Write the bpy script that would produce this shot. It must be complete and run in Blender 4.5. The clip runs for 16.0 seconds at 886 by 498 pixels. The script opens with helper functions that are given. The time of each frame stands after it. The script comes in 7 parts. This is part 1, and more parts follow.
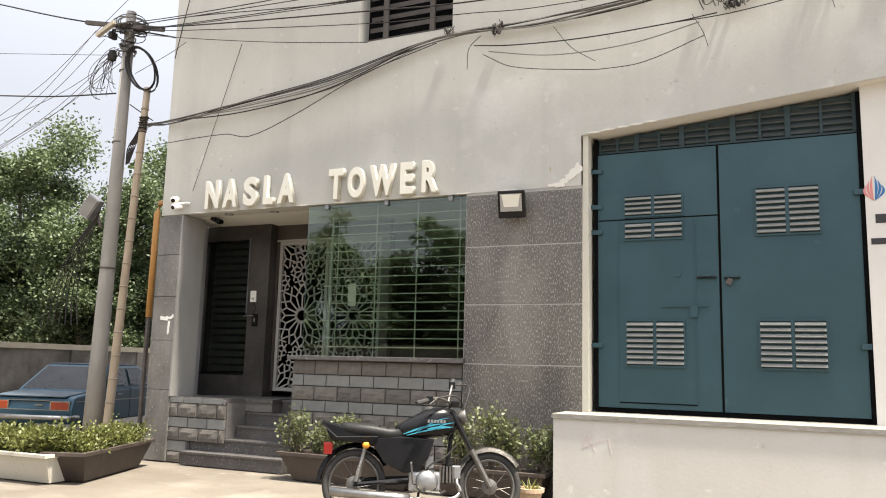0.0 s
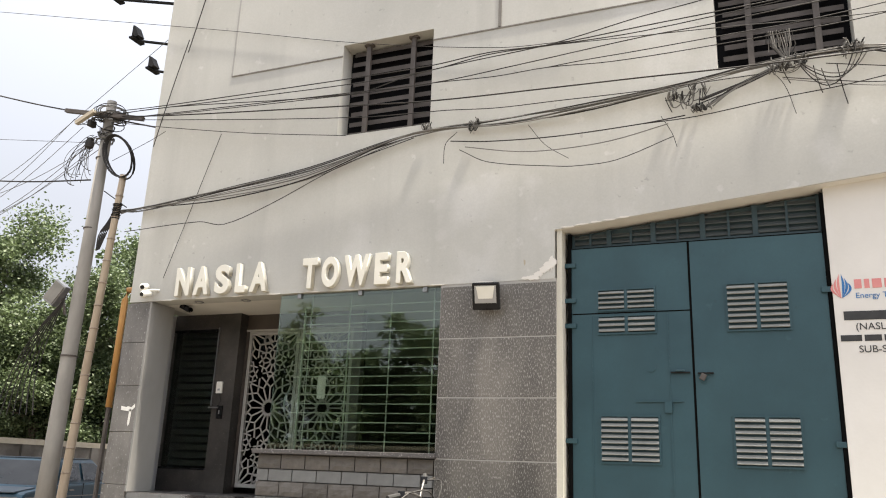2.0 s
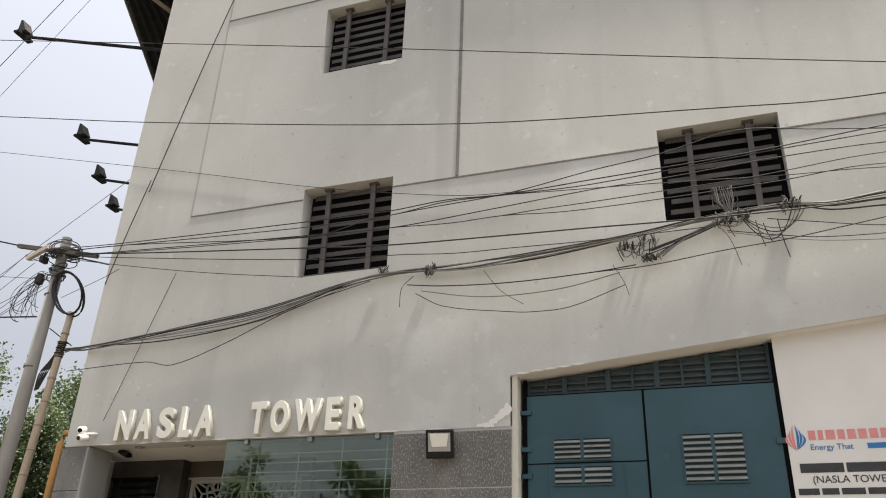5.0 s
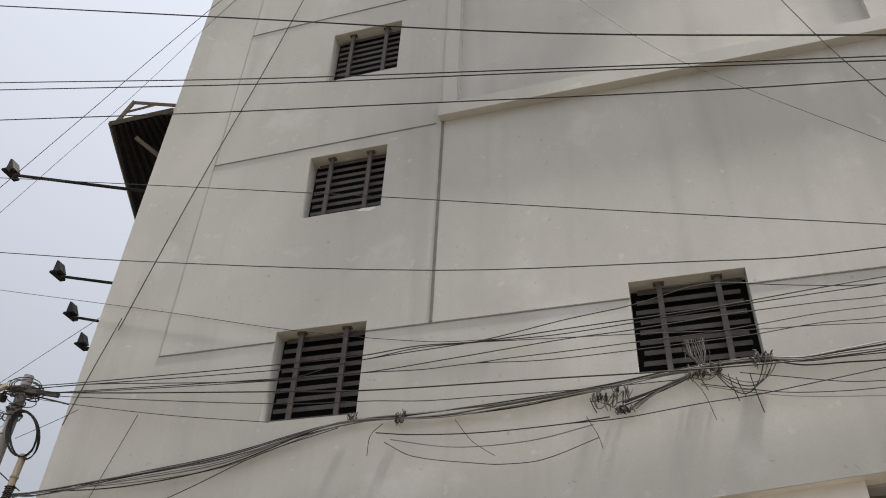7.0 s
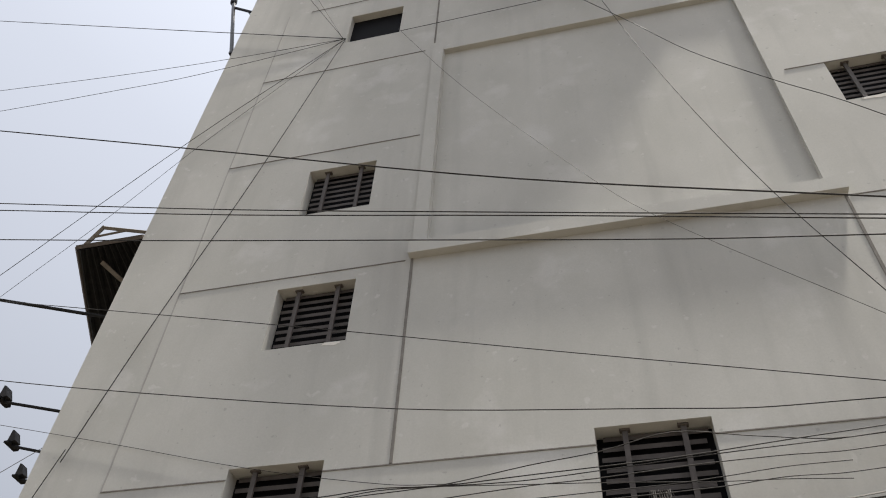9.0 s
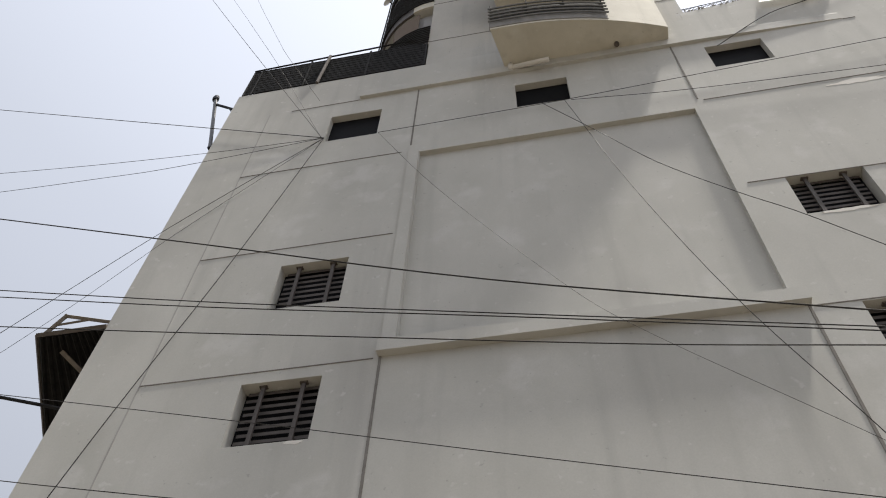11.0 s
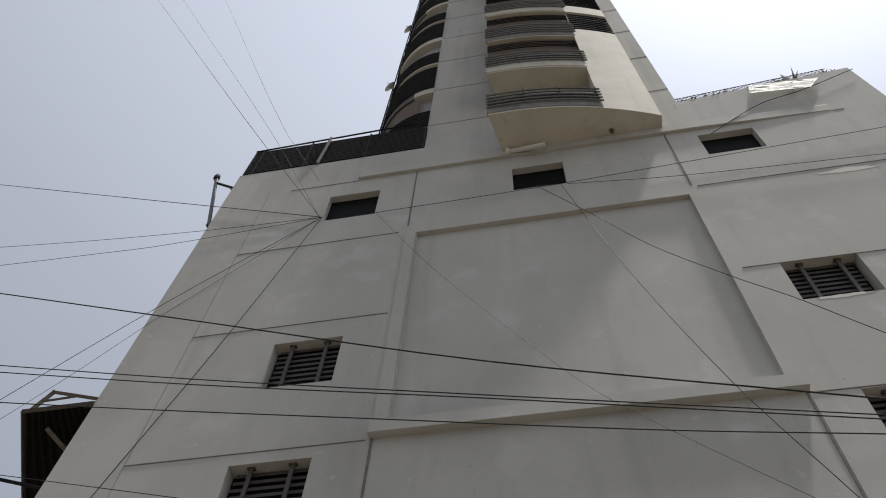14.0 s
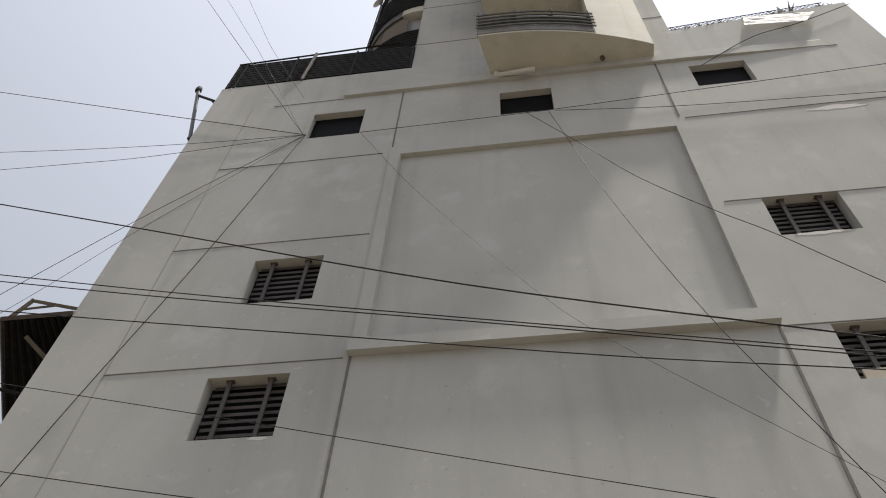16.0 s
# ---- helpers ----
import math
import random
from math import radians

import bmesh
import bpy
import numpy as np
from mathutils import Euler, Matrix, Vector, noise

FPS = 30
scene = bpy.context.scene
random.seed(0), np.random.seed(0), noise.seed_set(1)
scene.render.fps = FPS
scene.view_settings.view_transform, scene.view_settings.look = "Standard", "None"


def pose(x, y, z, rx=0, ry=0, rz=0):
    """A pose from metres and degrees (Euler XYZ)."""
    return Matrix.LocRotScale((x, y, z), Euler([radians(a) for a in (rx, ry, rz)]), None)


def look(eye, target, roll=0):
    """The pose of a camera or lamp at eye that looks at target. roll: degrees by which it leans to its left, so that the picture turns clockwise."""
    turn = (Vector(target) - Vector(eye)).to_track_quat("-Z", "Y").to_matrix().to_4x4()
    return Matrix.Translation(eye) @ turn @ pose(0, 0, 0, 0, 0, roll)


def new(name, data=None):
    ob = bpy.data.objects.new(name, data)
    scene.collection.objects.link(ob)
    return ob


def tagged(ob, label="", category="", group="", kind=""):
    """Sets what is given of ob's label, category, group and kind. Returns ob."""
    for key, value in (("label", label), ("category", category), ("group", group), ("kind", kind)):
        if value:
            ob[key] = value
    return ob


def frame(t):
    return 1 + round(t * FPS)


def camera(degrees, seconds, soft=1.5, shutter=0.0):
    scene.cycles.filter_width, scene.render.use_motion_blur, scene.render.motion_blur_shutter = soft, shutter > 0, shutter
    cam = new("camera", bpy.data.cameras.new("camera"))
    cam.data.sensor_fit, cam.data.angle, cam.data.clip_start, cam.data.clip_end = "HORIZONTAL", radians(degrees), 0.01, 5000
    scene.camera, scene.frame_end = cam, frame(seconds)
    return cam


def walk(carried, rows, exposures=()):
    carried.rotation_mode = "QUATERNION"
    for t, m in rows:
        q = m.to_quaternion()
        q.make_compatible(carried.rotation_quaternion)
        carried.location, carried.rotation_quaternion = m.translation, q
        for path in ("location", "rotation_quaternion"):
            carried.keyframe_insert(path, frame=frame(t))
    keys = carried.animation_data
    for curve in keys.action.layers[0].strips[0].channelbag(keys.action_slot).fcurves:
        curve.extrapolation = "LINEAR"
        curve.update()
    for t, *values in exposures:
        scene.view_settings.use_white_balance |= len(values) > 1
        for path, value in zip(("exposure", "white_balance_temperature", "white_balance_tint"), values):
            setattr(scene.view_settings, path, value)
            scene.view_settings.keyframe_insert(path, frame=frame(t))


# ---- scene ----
cam = camera(58.62, 16.0, soft=1.05)
PATH = [
    (0.0, pose(-0.006, -9.114, 1.399, 98.46, -1.47, 24.62)),
    (0.5, pose(-0.042, -9.101, 1.365, 100.40, -1.78, 23.92)),
    (1.0, pose(-0.073, -9.113, 1.329, 102.48, -1.93, 23.24)),
    (1.5, pose(-0.083, -9.110, 1.310, 104.26, -2.02, 22.70)),
    (2.0, pose(-0.082, -9.108, 1.302, 105.71, -2.09, 22.17)),
    (2.5, pose(-0.082, -9.099, 1.309, 107.23, -2.10, 21.50)),
    (3.0, pose(-0.074, -9.108, 1.309, 108.97, -2.28, 20.85)),
    (3.5, pose(-0.070, -9.095, 1.317, 111.26, -2.45, 20.15)),
    (6.0, pose(-0.028, -9.061, 1.336, 120.84, -1.88, 18.22)),
    (6.5, pose(-0.005, -9.034, 1.337, 124.31, -2.24, 17.45)),
    (7.0, pose(0.010, -9.015, 1.334, 126.89, -2.46, 16.94)),
    (7.5, pose(0.016, -9.021, 1.343, 129.15, -2.60, 16.10)),
    (8.0, pose(0.021, -9.012, 1.335, 131.36, -2.67, 15.39)),
    (8.5, pose(0.024, -8.991, 1.343, 134.09, -2.65, 14.59)),
    (9.0, pose(0.006, -8.963, 1.356, 137.06, -2.50, 13.74)),
    (9.5, pose(0.010, -8.943, 1.341, 139.66, -2.28, 12.85)),
    (12.0, pose(0.042, -8.939, 1.344, 147.43, -1.97, 10.63)),
    (12.5, pose(0.047, -8.932, 1.380, 149.53, -1.82, 10.84)),
    (13.0, pose(0.054, -8.935, 1.362, 150.99, -1.84, 10.93)),
    (13.5, pose(0.049, -8.908, 1.354, 150.88, -2.09, 10.62)),
    (14.0, pose(0.058, -8.896, 1.338, 150.40, -2.37, 10.22)),
    (14.5, pose(0.054, -8.863, 1.325, 148.98, -2.51, 9.50)),
    (15.0, pose(0.049, -8.857, 1.335, 147.17, -2.61, 8.60)),
    (15.5, pose(0.052, -8.858, 1.350, 145.64, -2.57, 8.06)),
    (16.0, pose(0.053, -8.869, 1.347, 144.99, -2.42, 7.78)),
]
EXPOSURES = [
    (0.0, 1.68, 6720, 10), (3.5, 1.50, 6630, 10), (6.0, 1.00, 6560, 10), (7.5, 0.84, 6500, 10), (9.5, 0.70, 6420, 10),
    (12.0, 0.40, 6330, 10), (13.0, 0.06, 6210, 10), (14.5, 0.05, 6260, 10), (16.0, 0.42, 6400, 10),
]
walk(cam, PATH, EXPOSURES)

# ---- light ----
SUN_WAY = Vector((0.325, -0.072, 1.0)).normalized()
world = bpy.data.worlds.new("sky")
world.use_nodes = True
scene.world = world
wn = world.node_tree
sky = wn.nodes.new("ShaderNodeTexSky")
sky.sky_type = "NISHITA"
sky.sun_disc = False
sky.sun_elevation = math.asin(SUN_WAY.z)
sky.sun_rotation = math.atan2(SUN_WAY.x, SUN_WAY.y)
sky.dust_density = 8.5
sky.air_density = 1.2
sky.ozone_density = 1.0
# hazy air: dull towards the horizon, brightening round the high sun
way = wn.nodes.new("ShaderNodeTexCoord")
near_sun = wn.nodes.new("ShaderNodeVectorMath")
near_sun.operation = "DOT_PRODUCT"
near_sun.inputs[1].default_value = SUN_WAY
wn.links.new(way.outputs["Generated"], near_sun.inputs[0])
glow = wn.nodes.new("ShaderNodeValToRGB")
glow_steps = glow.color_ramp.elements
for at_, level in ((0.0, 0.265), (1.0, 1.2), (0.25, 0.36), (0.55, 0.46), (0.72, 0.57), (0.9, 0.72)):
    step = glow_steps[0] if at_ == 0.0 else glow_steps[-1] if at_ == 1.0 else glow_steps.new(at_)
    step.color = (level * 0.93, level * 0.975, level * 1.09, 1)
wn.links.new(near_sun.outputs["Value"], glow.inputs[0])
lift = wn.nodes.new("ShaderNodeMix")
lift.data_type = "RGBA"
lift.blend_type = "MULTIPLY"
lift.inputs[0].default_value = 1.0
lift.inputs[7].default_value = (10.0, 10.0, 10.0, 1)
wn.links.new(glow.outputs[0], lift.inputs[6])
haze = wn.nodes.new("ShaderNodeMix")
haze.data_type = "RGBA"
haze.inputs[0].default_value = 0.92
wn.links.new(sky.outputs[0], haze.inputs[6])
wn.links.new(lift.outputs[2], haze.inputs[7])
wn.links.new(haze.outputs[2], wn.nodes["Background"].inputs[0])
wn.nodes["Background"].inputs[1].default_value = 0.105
sun = new("sun", bpy.data.lights.new("sun", "SUN"))
sun.data.energy = 5.0
sun.data.angle = radians(3.4)
sun.data.color = (1.0, 0.94, 0.84)
sun.matrix_world = look(SUN_WAY * 60, (0, 0, 0))


# ---- materials ----
def weathered(m, pale, dirt):
    """Adds pale patched spots, dirty rain streaks and fine mottling to a plaster."""
    nt = m.node_tree
    b = nt.nodes["Principled BSDF"]
    col = b.inputs["Base Color"].links[0].from_socket
    co = nt.nodes.new("ShaderNodeTexCoord")
    for scale, stretch, lo, hi, tone, amount in ((0.9, 1.0, 0.60, 0.70, pale, 0.55), (2.2, 0.07, 0.55, 0.76, dirt, 0.36), (0.35, 0.8, 0.48, 0.72, dirt, 0.35), (5.0, 1.0, 0.66, 0.72, pale, 0.5), (9.0, 1.0, 0.69, 0.73, dirt, 0.55), (45.0, 1.0, 0.35, 0.75, dirt, 0.18)):
        mp = nt.nodes.new("ShaderNodeMapping")
        mp.inputs["Scale"].default_value = (1, 1, stretch)
        mp.inputs["Location"].default_value = (scale * 3.1, 1.7, scale)
        nt.links.new(co.outputs["Object"], mp.inputs[0])
        n = nt.nodes.new("ShaderNodeTexNoise")
        n.inputs["Scale"].default_value = scale
        n.inputs["Detail"].default_value = 7
        nt.links.new(mp.outputs[0], n.inputs["Vector"])
        r = nt.nodes.new("ShaderNodeMapRange")
        r.inputs[1].default_value, r.inputs[2].default_value, r.inputs[4].default_value = lo, hi, amount
        nt.links.new(n.outputs[0], r.inputs[0])
        mx = nt.nodes.new("ShaderNodeMix")
        mx.data_type = "RGBA"
        nt.links.new(r.outputs[0], mx.inputs[0])
        nt.links.new(col, mx.inputs[6])
        mx.inputs[7].default_value = (*tone, 1)
        col = mx.outputs[2]
    nt.links.new(col, b.inputs["Base Color"])
    return m


def material(name, c1, c2, scale=3.0, rough=0.8, metal=0.0, bump=0.2, fine=60.0, spots=None, streak=1.0, vary=0.0, contrast=0.25):
    """A surface with two scales of variation: large stains between c1 and c2, fine grain as relief."""
    m = bpy.data.materials.new(name)
    m.use_nodes = True
    nt = m.node_tree
    b = nt.nodes["Principled BSDF"]
    co = nt.nodes.new("ShaderNodeTexCoord")
    mp = nt.nodes.new("ShaderNodeMapping")
    mp.inputs["Scale"].default_value = (1, 1, streak)
    nt.links.new(co.outputs["Object"], mp.inputs[0])
    n1 = nt.nodes.new("ShaderNodeTexNoise")
    n1.inputs["Scale"].default_value = scale
    n1.inputs["Detail"].default_value = 8
    n1.inputs["Roughness"].default_value = 0.62
    nt.links.new(mp.outputs[0], n1.inputs["Vector"])
    ramp = nt.nodes.new("ShaderNodeValToRGB")
    ramp.color_ramp.elements[0].position = 0.5 - contrast
    ramp.color_ramp.elements[1].position = 0.5 + contrast
    ramp.color_ramp.elements[0].color = (*c1, 1)
    ramp.color_ramp.elements[1].color = (*c2, 1)
    nt.links.new(n1.outputs[0], ramp.inputs[0])
    col = ramp.outputs[0]
    n2 = nt.nodes.new("ShaderNodeTexNoise")
    n2.inputs["Scale"].default_value = fine
    n2.inputs["Detail"].default_value = 4
    nt.links.new(mp.outputs[0] if spots else co.outputs["Object"], n2.inputs["Vector"])
    if spots:
        r2 = nt.nodes.new("ShaderNodeValToRGB")
        r2.color_ramp.elements[0].position, r2.color_ramp.elements[1].position = spots[1], spots[1] + spots[2]
        mx = nt.nodes.new("ShaderNodeMix")
        mx.data_type = "RGBA"
        nt.links.new(n2.outputs[0], r2.inputs[0])
        nt.links.new(r2.outputs[0], mx.inputs[0])
        nt.links.new(col, mx.inputs[6])
        mx.inputs[7].default_value = (*spots[0], 1)
        col = mx.outputs[2]
    if vary:
        info = nt.nodes.new("ShaderNodeObjectInfo")
        hs = nt.nodes.new("ShaderNodeHueSaturation")
        mr = nt.nodes.new("ShaderNodeMapRange")
        mr.inputs[3].default_value, mr.inputs[4].default_value = 1 - vary, 1 + vary
        nt.links.new(info.outputs["Random"], mr.inputs[0])
        nt.links.new(mr.outputs[0], hs.inputs["Value"])
        nt.links.new(col, hs.inputs["Color"])
        col = hs.outputs[0]
    nt.links.new(col, b.inputs["Base Color"])
    b.inputs["Roughness"].default_value = rough
    b.inputs["Metallic"].default_value = metal
    if rough < 0.6 and not metal and max(c2) < 0.05:
        b.inputs["Specular IOR Level"].default_value = 0.25
    if bump:
        bp = nt.nodes.new("ShaderNodeBump")
        bp.inputs["Strength"].default_value = bump
        bp.inputs["Distance"].default_value = 0.01
        nt.links.new(n2.outputs[0], bp.inputs["Height"])
        nt.links.new(bp.outputs[0], b.inputs["Normal"])
    return m


M_PLASTER = material("grey_plaster", (0.4115, 0.4039, 0.3661), (0.5156, 0.5061, 0.4654), 0.55, 0.9, bump=0.07, fine=25, streak=0.6)
weathered(M_PLASTER, (0.57, 0.56, 0.53), (0.30, 0.29, 0.27))
M_WHITE = material("white_plaster", (0.4896, 0.4692, 0.4284), (0.5441, 0.5237, 0.4896), 1.2, 0.88, bump=0.1, fine=30)
M_SOFFIT = material("soffit_paint", (0.594, 0.567, 0.513), (0.684, 0.657, 0.603), 1.5, 0.9, bump=0.15)
M_CREAM = material("cream_plaster", (0.4576, 0.4316, 0.3588), (0.6032, 0.572, 0.4888), 0.8, 0.9, bump=0.25, fine=25)
M_TOWER = material("tower_plaster", (0.42, 0.405, 0.365), (0.51, 0.495, 0.45), 0.5, 0.9, bump=0.25, fine=20, streak=0.4)
weathered(M_TOWER, (0.46, 0.46, 0.45), (0.20, 0.20, 0.20))
weathered(M_CREAM, (0.62, 0.60, 0.54), (0.30, 0.28, 0.23))
weathered(M_WHITE, (0.70, 0.68, 0.64), (0.40, 0.365, 0.31))
M_ENTRY = material("brown_granite", (0.026, 0.023, 0.021), (0.075, 0.066, 0.058), 1.6, 0.4, bump=0.1, fine=50, spots=((0.16, 0.145, 0.135), 0.62, 0.12), contrast=0.15)
M_DARK = material("dark_inside", (0.26, 0.26, 0.265), (0.38, 0.375, 0.37), 1.0, 0.95, bump=0)
M_GRANITE = material("grey_granite", (0.066, 0.060, 0.053), (0.150, 0.137, 0.119), 1.7, 0.45, bump=0.12, fine=75, spots=((0.34, 0.325, 0.30), 0.52, 0.20), streak=0.4, contrast=0.16, vary=0.10)
M_PIER = material("pier_granite", (0.085, 0.079, 0.071), (0.205, 0.192, 0.174), 1.8, 0.5, bump=0.15, fine=45, spots=((0.33, 0.32, 0.305), 0.60, 0.10), streak=0.5, contrast=0.16, vary=0.10)
M_MORTAR = material("pale_mortar", (0.31, 0.2976, 0.2728), (0.3844, 0.372, 0.341), 8, 0.95)
M_STONE = material("split_stone", (0.09636, 0.08598, 0.0757), (0.1583, 0.1445, 0.1273), 7, 0.9, bump=0.9, fine=35, vary=0.16)
M_STONE2 = material("smooth_stone", (0.1445, 0.1445, 0.1376), (0.1927, 0.1927, 0.1824), 6, 0.8, bump=0.3, fine=70, vary=0.08)
M_JOINT = material("stone_joint", (0.10, 0.095, 0.09), (0.15, 0.14, 0.13), 9, 0.95)
M_STEP = material("step_granite", (0.05668, 0.05195, 0.04959), (0.09448, 0.08736, 0.08264), 4, 0.55, bump=0.15, fine=60, spots=((0.28, 0.26, 0.25), 0.6, 0.1))
M_GATE = material("teal_gate_paint", (0.014, 0.050, 0.063), (0.025, 0.073, 0.088), 0.9, 0.48, bump=0.08, fine=4, contrast=0.16)
weathered(M_GATE, (0.036, 0.086, 0.097), (0.013, 0.041, 0.050))
M_SLAT = material("slat_paint", (0.1755, 0.1823, 0.1688), (0.243, 0.243, 0.2228), 5, 0.7, bump=0.2)
M_STEEL = material("rusty_steel", (0.075, 0.062, 0.052), (0.14, 0.12, 0.105), 9, 0.7, 0.3, bump=0.3)
M_GRILLE = material("grille_paint", (0.055, 0.046, 0.040), (0.092, 0.079, 0.071), 6, 0.7, 0.05, bump=0.2)
M_RAIL = material("black_rail_paint", (0.010, 0.010, 0.010), (0.026, 0.025, 0.024), 5, 0.75)
M_RAIL.node_tree.nodes["Principled BSDF"].inputs["Specular IOR Level"].default_value = 0.1
# near-black: closed shutters, and the painted shade behind barred slats
M_SHUTTER_SHADE = material("shutter_and_gap_shade", (0.003696, 0.003828, 0.004488), (0.006336, 0.006468, 0.00726), 2.5, 0.7, bump=0.1)
M_SHUTTER_SHADE.node_tree.nodes["Principled BSDF"].inputs["Specular IOR Level"].default_value = 0.08
M_GAP = material("gap_black", (0.004, 0.004, 0.004), (0.008, 0.008, 0.008), 5, 1.0, bump=0)
M_GAP.node_tree.nodes["Principled BSDF"].inputs["Specular IOR Level"].default_value = 0.0
M_CABLE = material("cable_rubber", (0.018, 0.018, 0.018), (0.06, 0.055, 0.05), 3, 0.6, bump=0)
M_CABLE.node_tree.nodes["Principled BSDF"].inputs["Specular IOR Level"].default_value = 0.12
M_CABLE2 = material("dusty_cable", (0.10, 0.095, 0.085), (0.20, 0.19, 0.17), 3, 0.8, bump=0)
M_LETTER = material("cream_letter_paint", (0.65, 0.6237, 0.527), (0.7203, 0.6939, 0.6061), 5, 0.6, bump=0.05)
M_CONCRETE = material("pole_concrete", (0.24, 0.225, 0.20), (0.36, 0.335, 0.295), 4, 0.9, bump=0.4, fine=40, streak=0.3)
M_BAMBOO = material("bamboo", (0.34, 0.26, 0.18), (0.48, 0.39, 0.28), 5, 0.6, bump=0.2, streak=0.2)
M_GROUND = material("sandy_concrete", (0.1098, 0.09225, 0.07247), (0.1625, 0.1428, 0.1165), 0.7, 0.95, bump=0.5, fine=30, contrast=0.14)
weathered(M_GROUND, (0.24, 0.215, 0.18), (0.085, 0.07, 0.052))
M_SOIL = material("soil", (0.10, 0.075, 0.05), (0.2, 0.15, 0.1), 8, 1.0, bump=0.8)
M_TROUGH = material("dark_trough_paint", (0.036, 0.0264, 0.0216), (0.068, 0.052, 0.0416), 5, 0.6, bump=0.2)
M_BARK = material("bark", (0.07, 0.055, 0.04), (0.14, 0.11, 0.085), 6, 0.95, bump=0.8)
M_YARD = material("yard_wall", (0.085, 0.075, 0.062), (0.19, 0.17, 0.145), 1.2, 0.95, bump=0.5, fine=18, contrast=0.13)
weathered(M_YARD, (0.24, 0.22, 0.19), (0.06, 0.052, 0.043))
M_CAP2 = material("rough_cream_coping", (0.2046, 0.1934, 0.1674), (0.2604, 0.2492, 0.2232), 5, 0.92, bump=0.5, fine=22)
M_CAP = material("wall_cap", (0.36, 0.31, 0.23), (0.46, 0.41, 0.32), 3, 0.95, bump=0.4)
M_CARBLUE = material("blue_car_paint", (0.0189, 0.06615, 0.104), (0.03308, 0.08978, 0.1276), 2, 0.36, bump=0)
M_DUSTBLUE = material("dusty_car_paint", (0.045, 0.068, 0.092), (0.095, 0.118, 0.14), 3, 0.42, bump=0)
M_DULL = material("dull_steel", (0.096, 0.09, 0.084), (0.18, 0.171, 0.159), 14, 0.5, 0.8, bump=0.1)
M_CHROME = material("worn_chrome", (0.255, 0.2475, 0.2325), (0.4125, 0.405, 0.39), 14, 0.38, 1.0, bump=0.05)
M_ALU = material("cast_aluminium", (0.27, 0.27, 0.27), (0.39, 0.39, 0.39), 12, 0.4, 0.9, bump=0.2)
M_BLACK = material("black_paint", (0.005, 0.005, 0.0055), (0.01, 0.01, 0.011), 6, 0.24, bump=0.02)
M_RUBBER = material("tyre_rubber", (0.018, 0.018, 0.018), (0.04, 0.038, 0.035), 10, 0.85, bump=0.3)
M_SEAT = material("seat_vinyl", (0.01, 0.01, 0.0105), (0.02, 0.02, 0.02), 12, 0.5, bump=0.2)
M_TEAL = material("teal_stripe", (0.02, 0.19, 0.27), (0.04, 0.27, 0.36), 6, 0.3, bump=0)
M_AMBER = material("amber_plastic", (0.50, 0.20, 0.02), (0.58, 0.26, 0.03), 6, 0.25, bump=0)
M_RED = material("red_plastic", (0.35, 0.02, 0.015), (0.42, 0.03, 0.02), 6, 0.25, bump=0)
M_ORANGE = material("ochre_pipe", (0.42, 0.20, 0.05), (0.52, 0.27, 0.08), 5, 0.55, bump=0.1)
M_TERRA = material("terracotta", (0.36, 0.25, 0.16), (0.45, 0.33, 0.22), 6, 0.9, bump=0.3)
M_LATTICE = material("lattice_paint", (0.2898, 0.2793, 0.2582), (0.3478, 0.3373, 0.3109), 6, 0.6, bump=0.05)
M_BROWN = material("brown_marble", (0.045, 0.035, 0.03), (0.075, 0.06, 0.05), 3, 0.35, bump=0.03)
M_FOIL = material("crumpled_foil", (0.42, 0.415, 0.40), (0.78, 0.77, 0.74), 2.5, 0.6, 0.0, bump=0.6, fine=5)
M_FOIL.node_tree.nodes["Principled BSDF"].inputs["Specular IOR Level"].default_value = 0.15
M_INKRED = material("sign_red", (0.58, 0.20, 0.19), (0.64, 0.26, 0.24), 9, 0.7, bump=0)
M_INKBLUE = material("sign_blue", (0.02, 0.13, 0.33), (0.03, 0.16, 0.38), 9, 0.7, bump=0)
M_INK = material("sign_black", (0.02, 0.02, 0.02), (0.04, 0.04, 0.04), 9, 0.7, bump=0)
M_WHITEPL = material("white_plastic", (0.70, 0.68, 0.62), (0.78, 0.76, 0.70), 5, 0.45, bump=0)
M_WOOD = material("old_board", (0.12, 0.10, 0.08), (0.22, 0.19, 0.15), 6, 0.85, bump=0.4)
M_PLY = material("pale_plywood", (0.40, 0.345, 0.26), (0.50, 0.44, 0.345), 4, 0.8, bump=0.2)


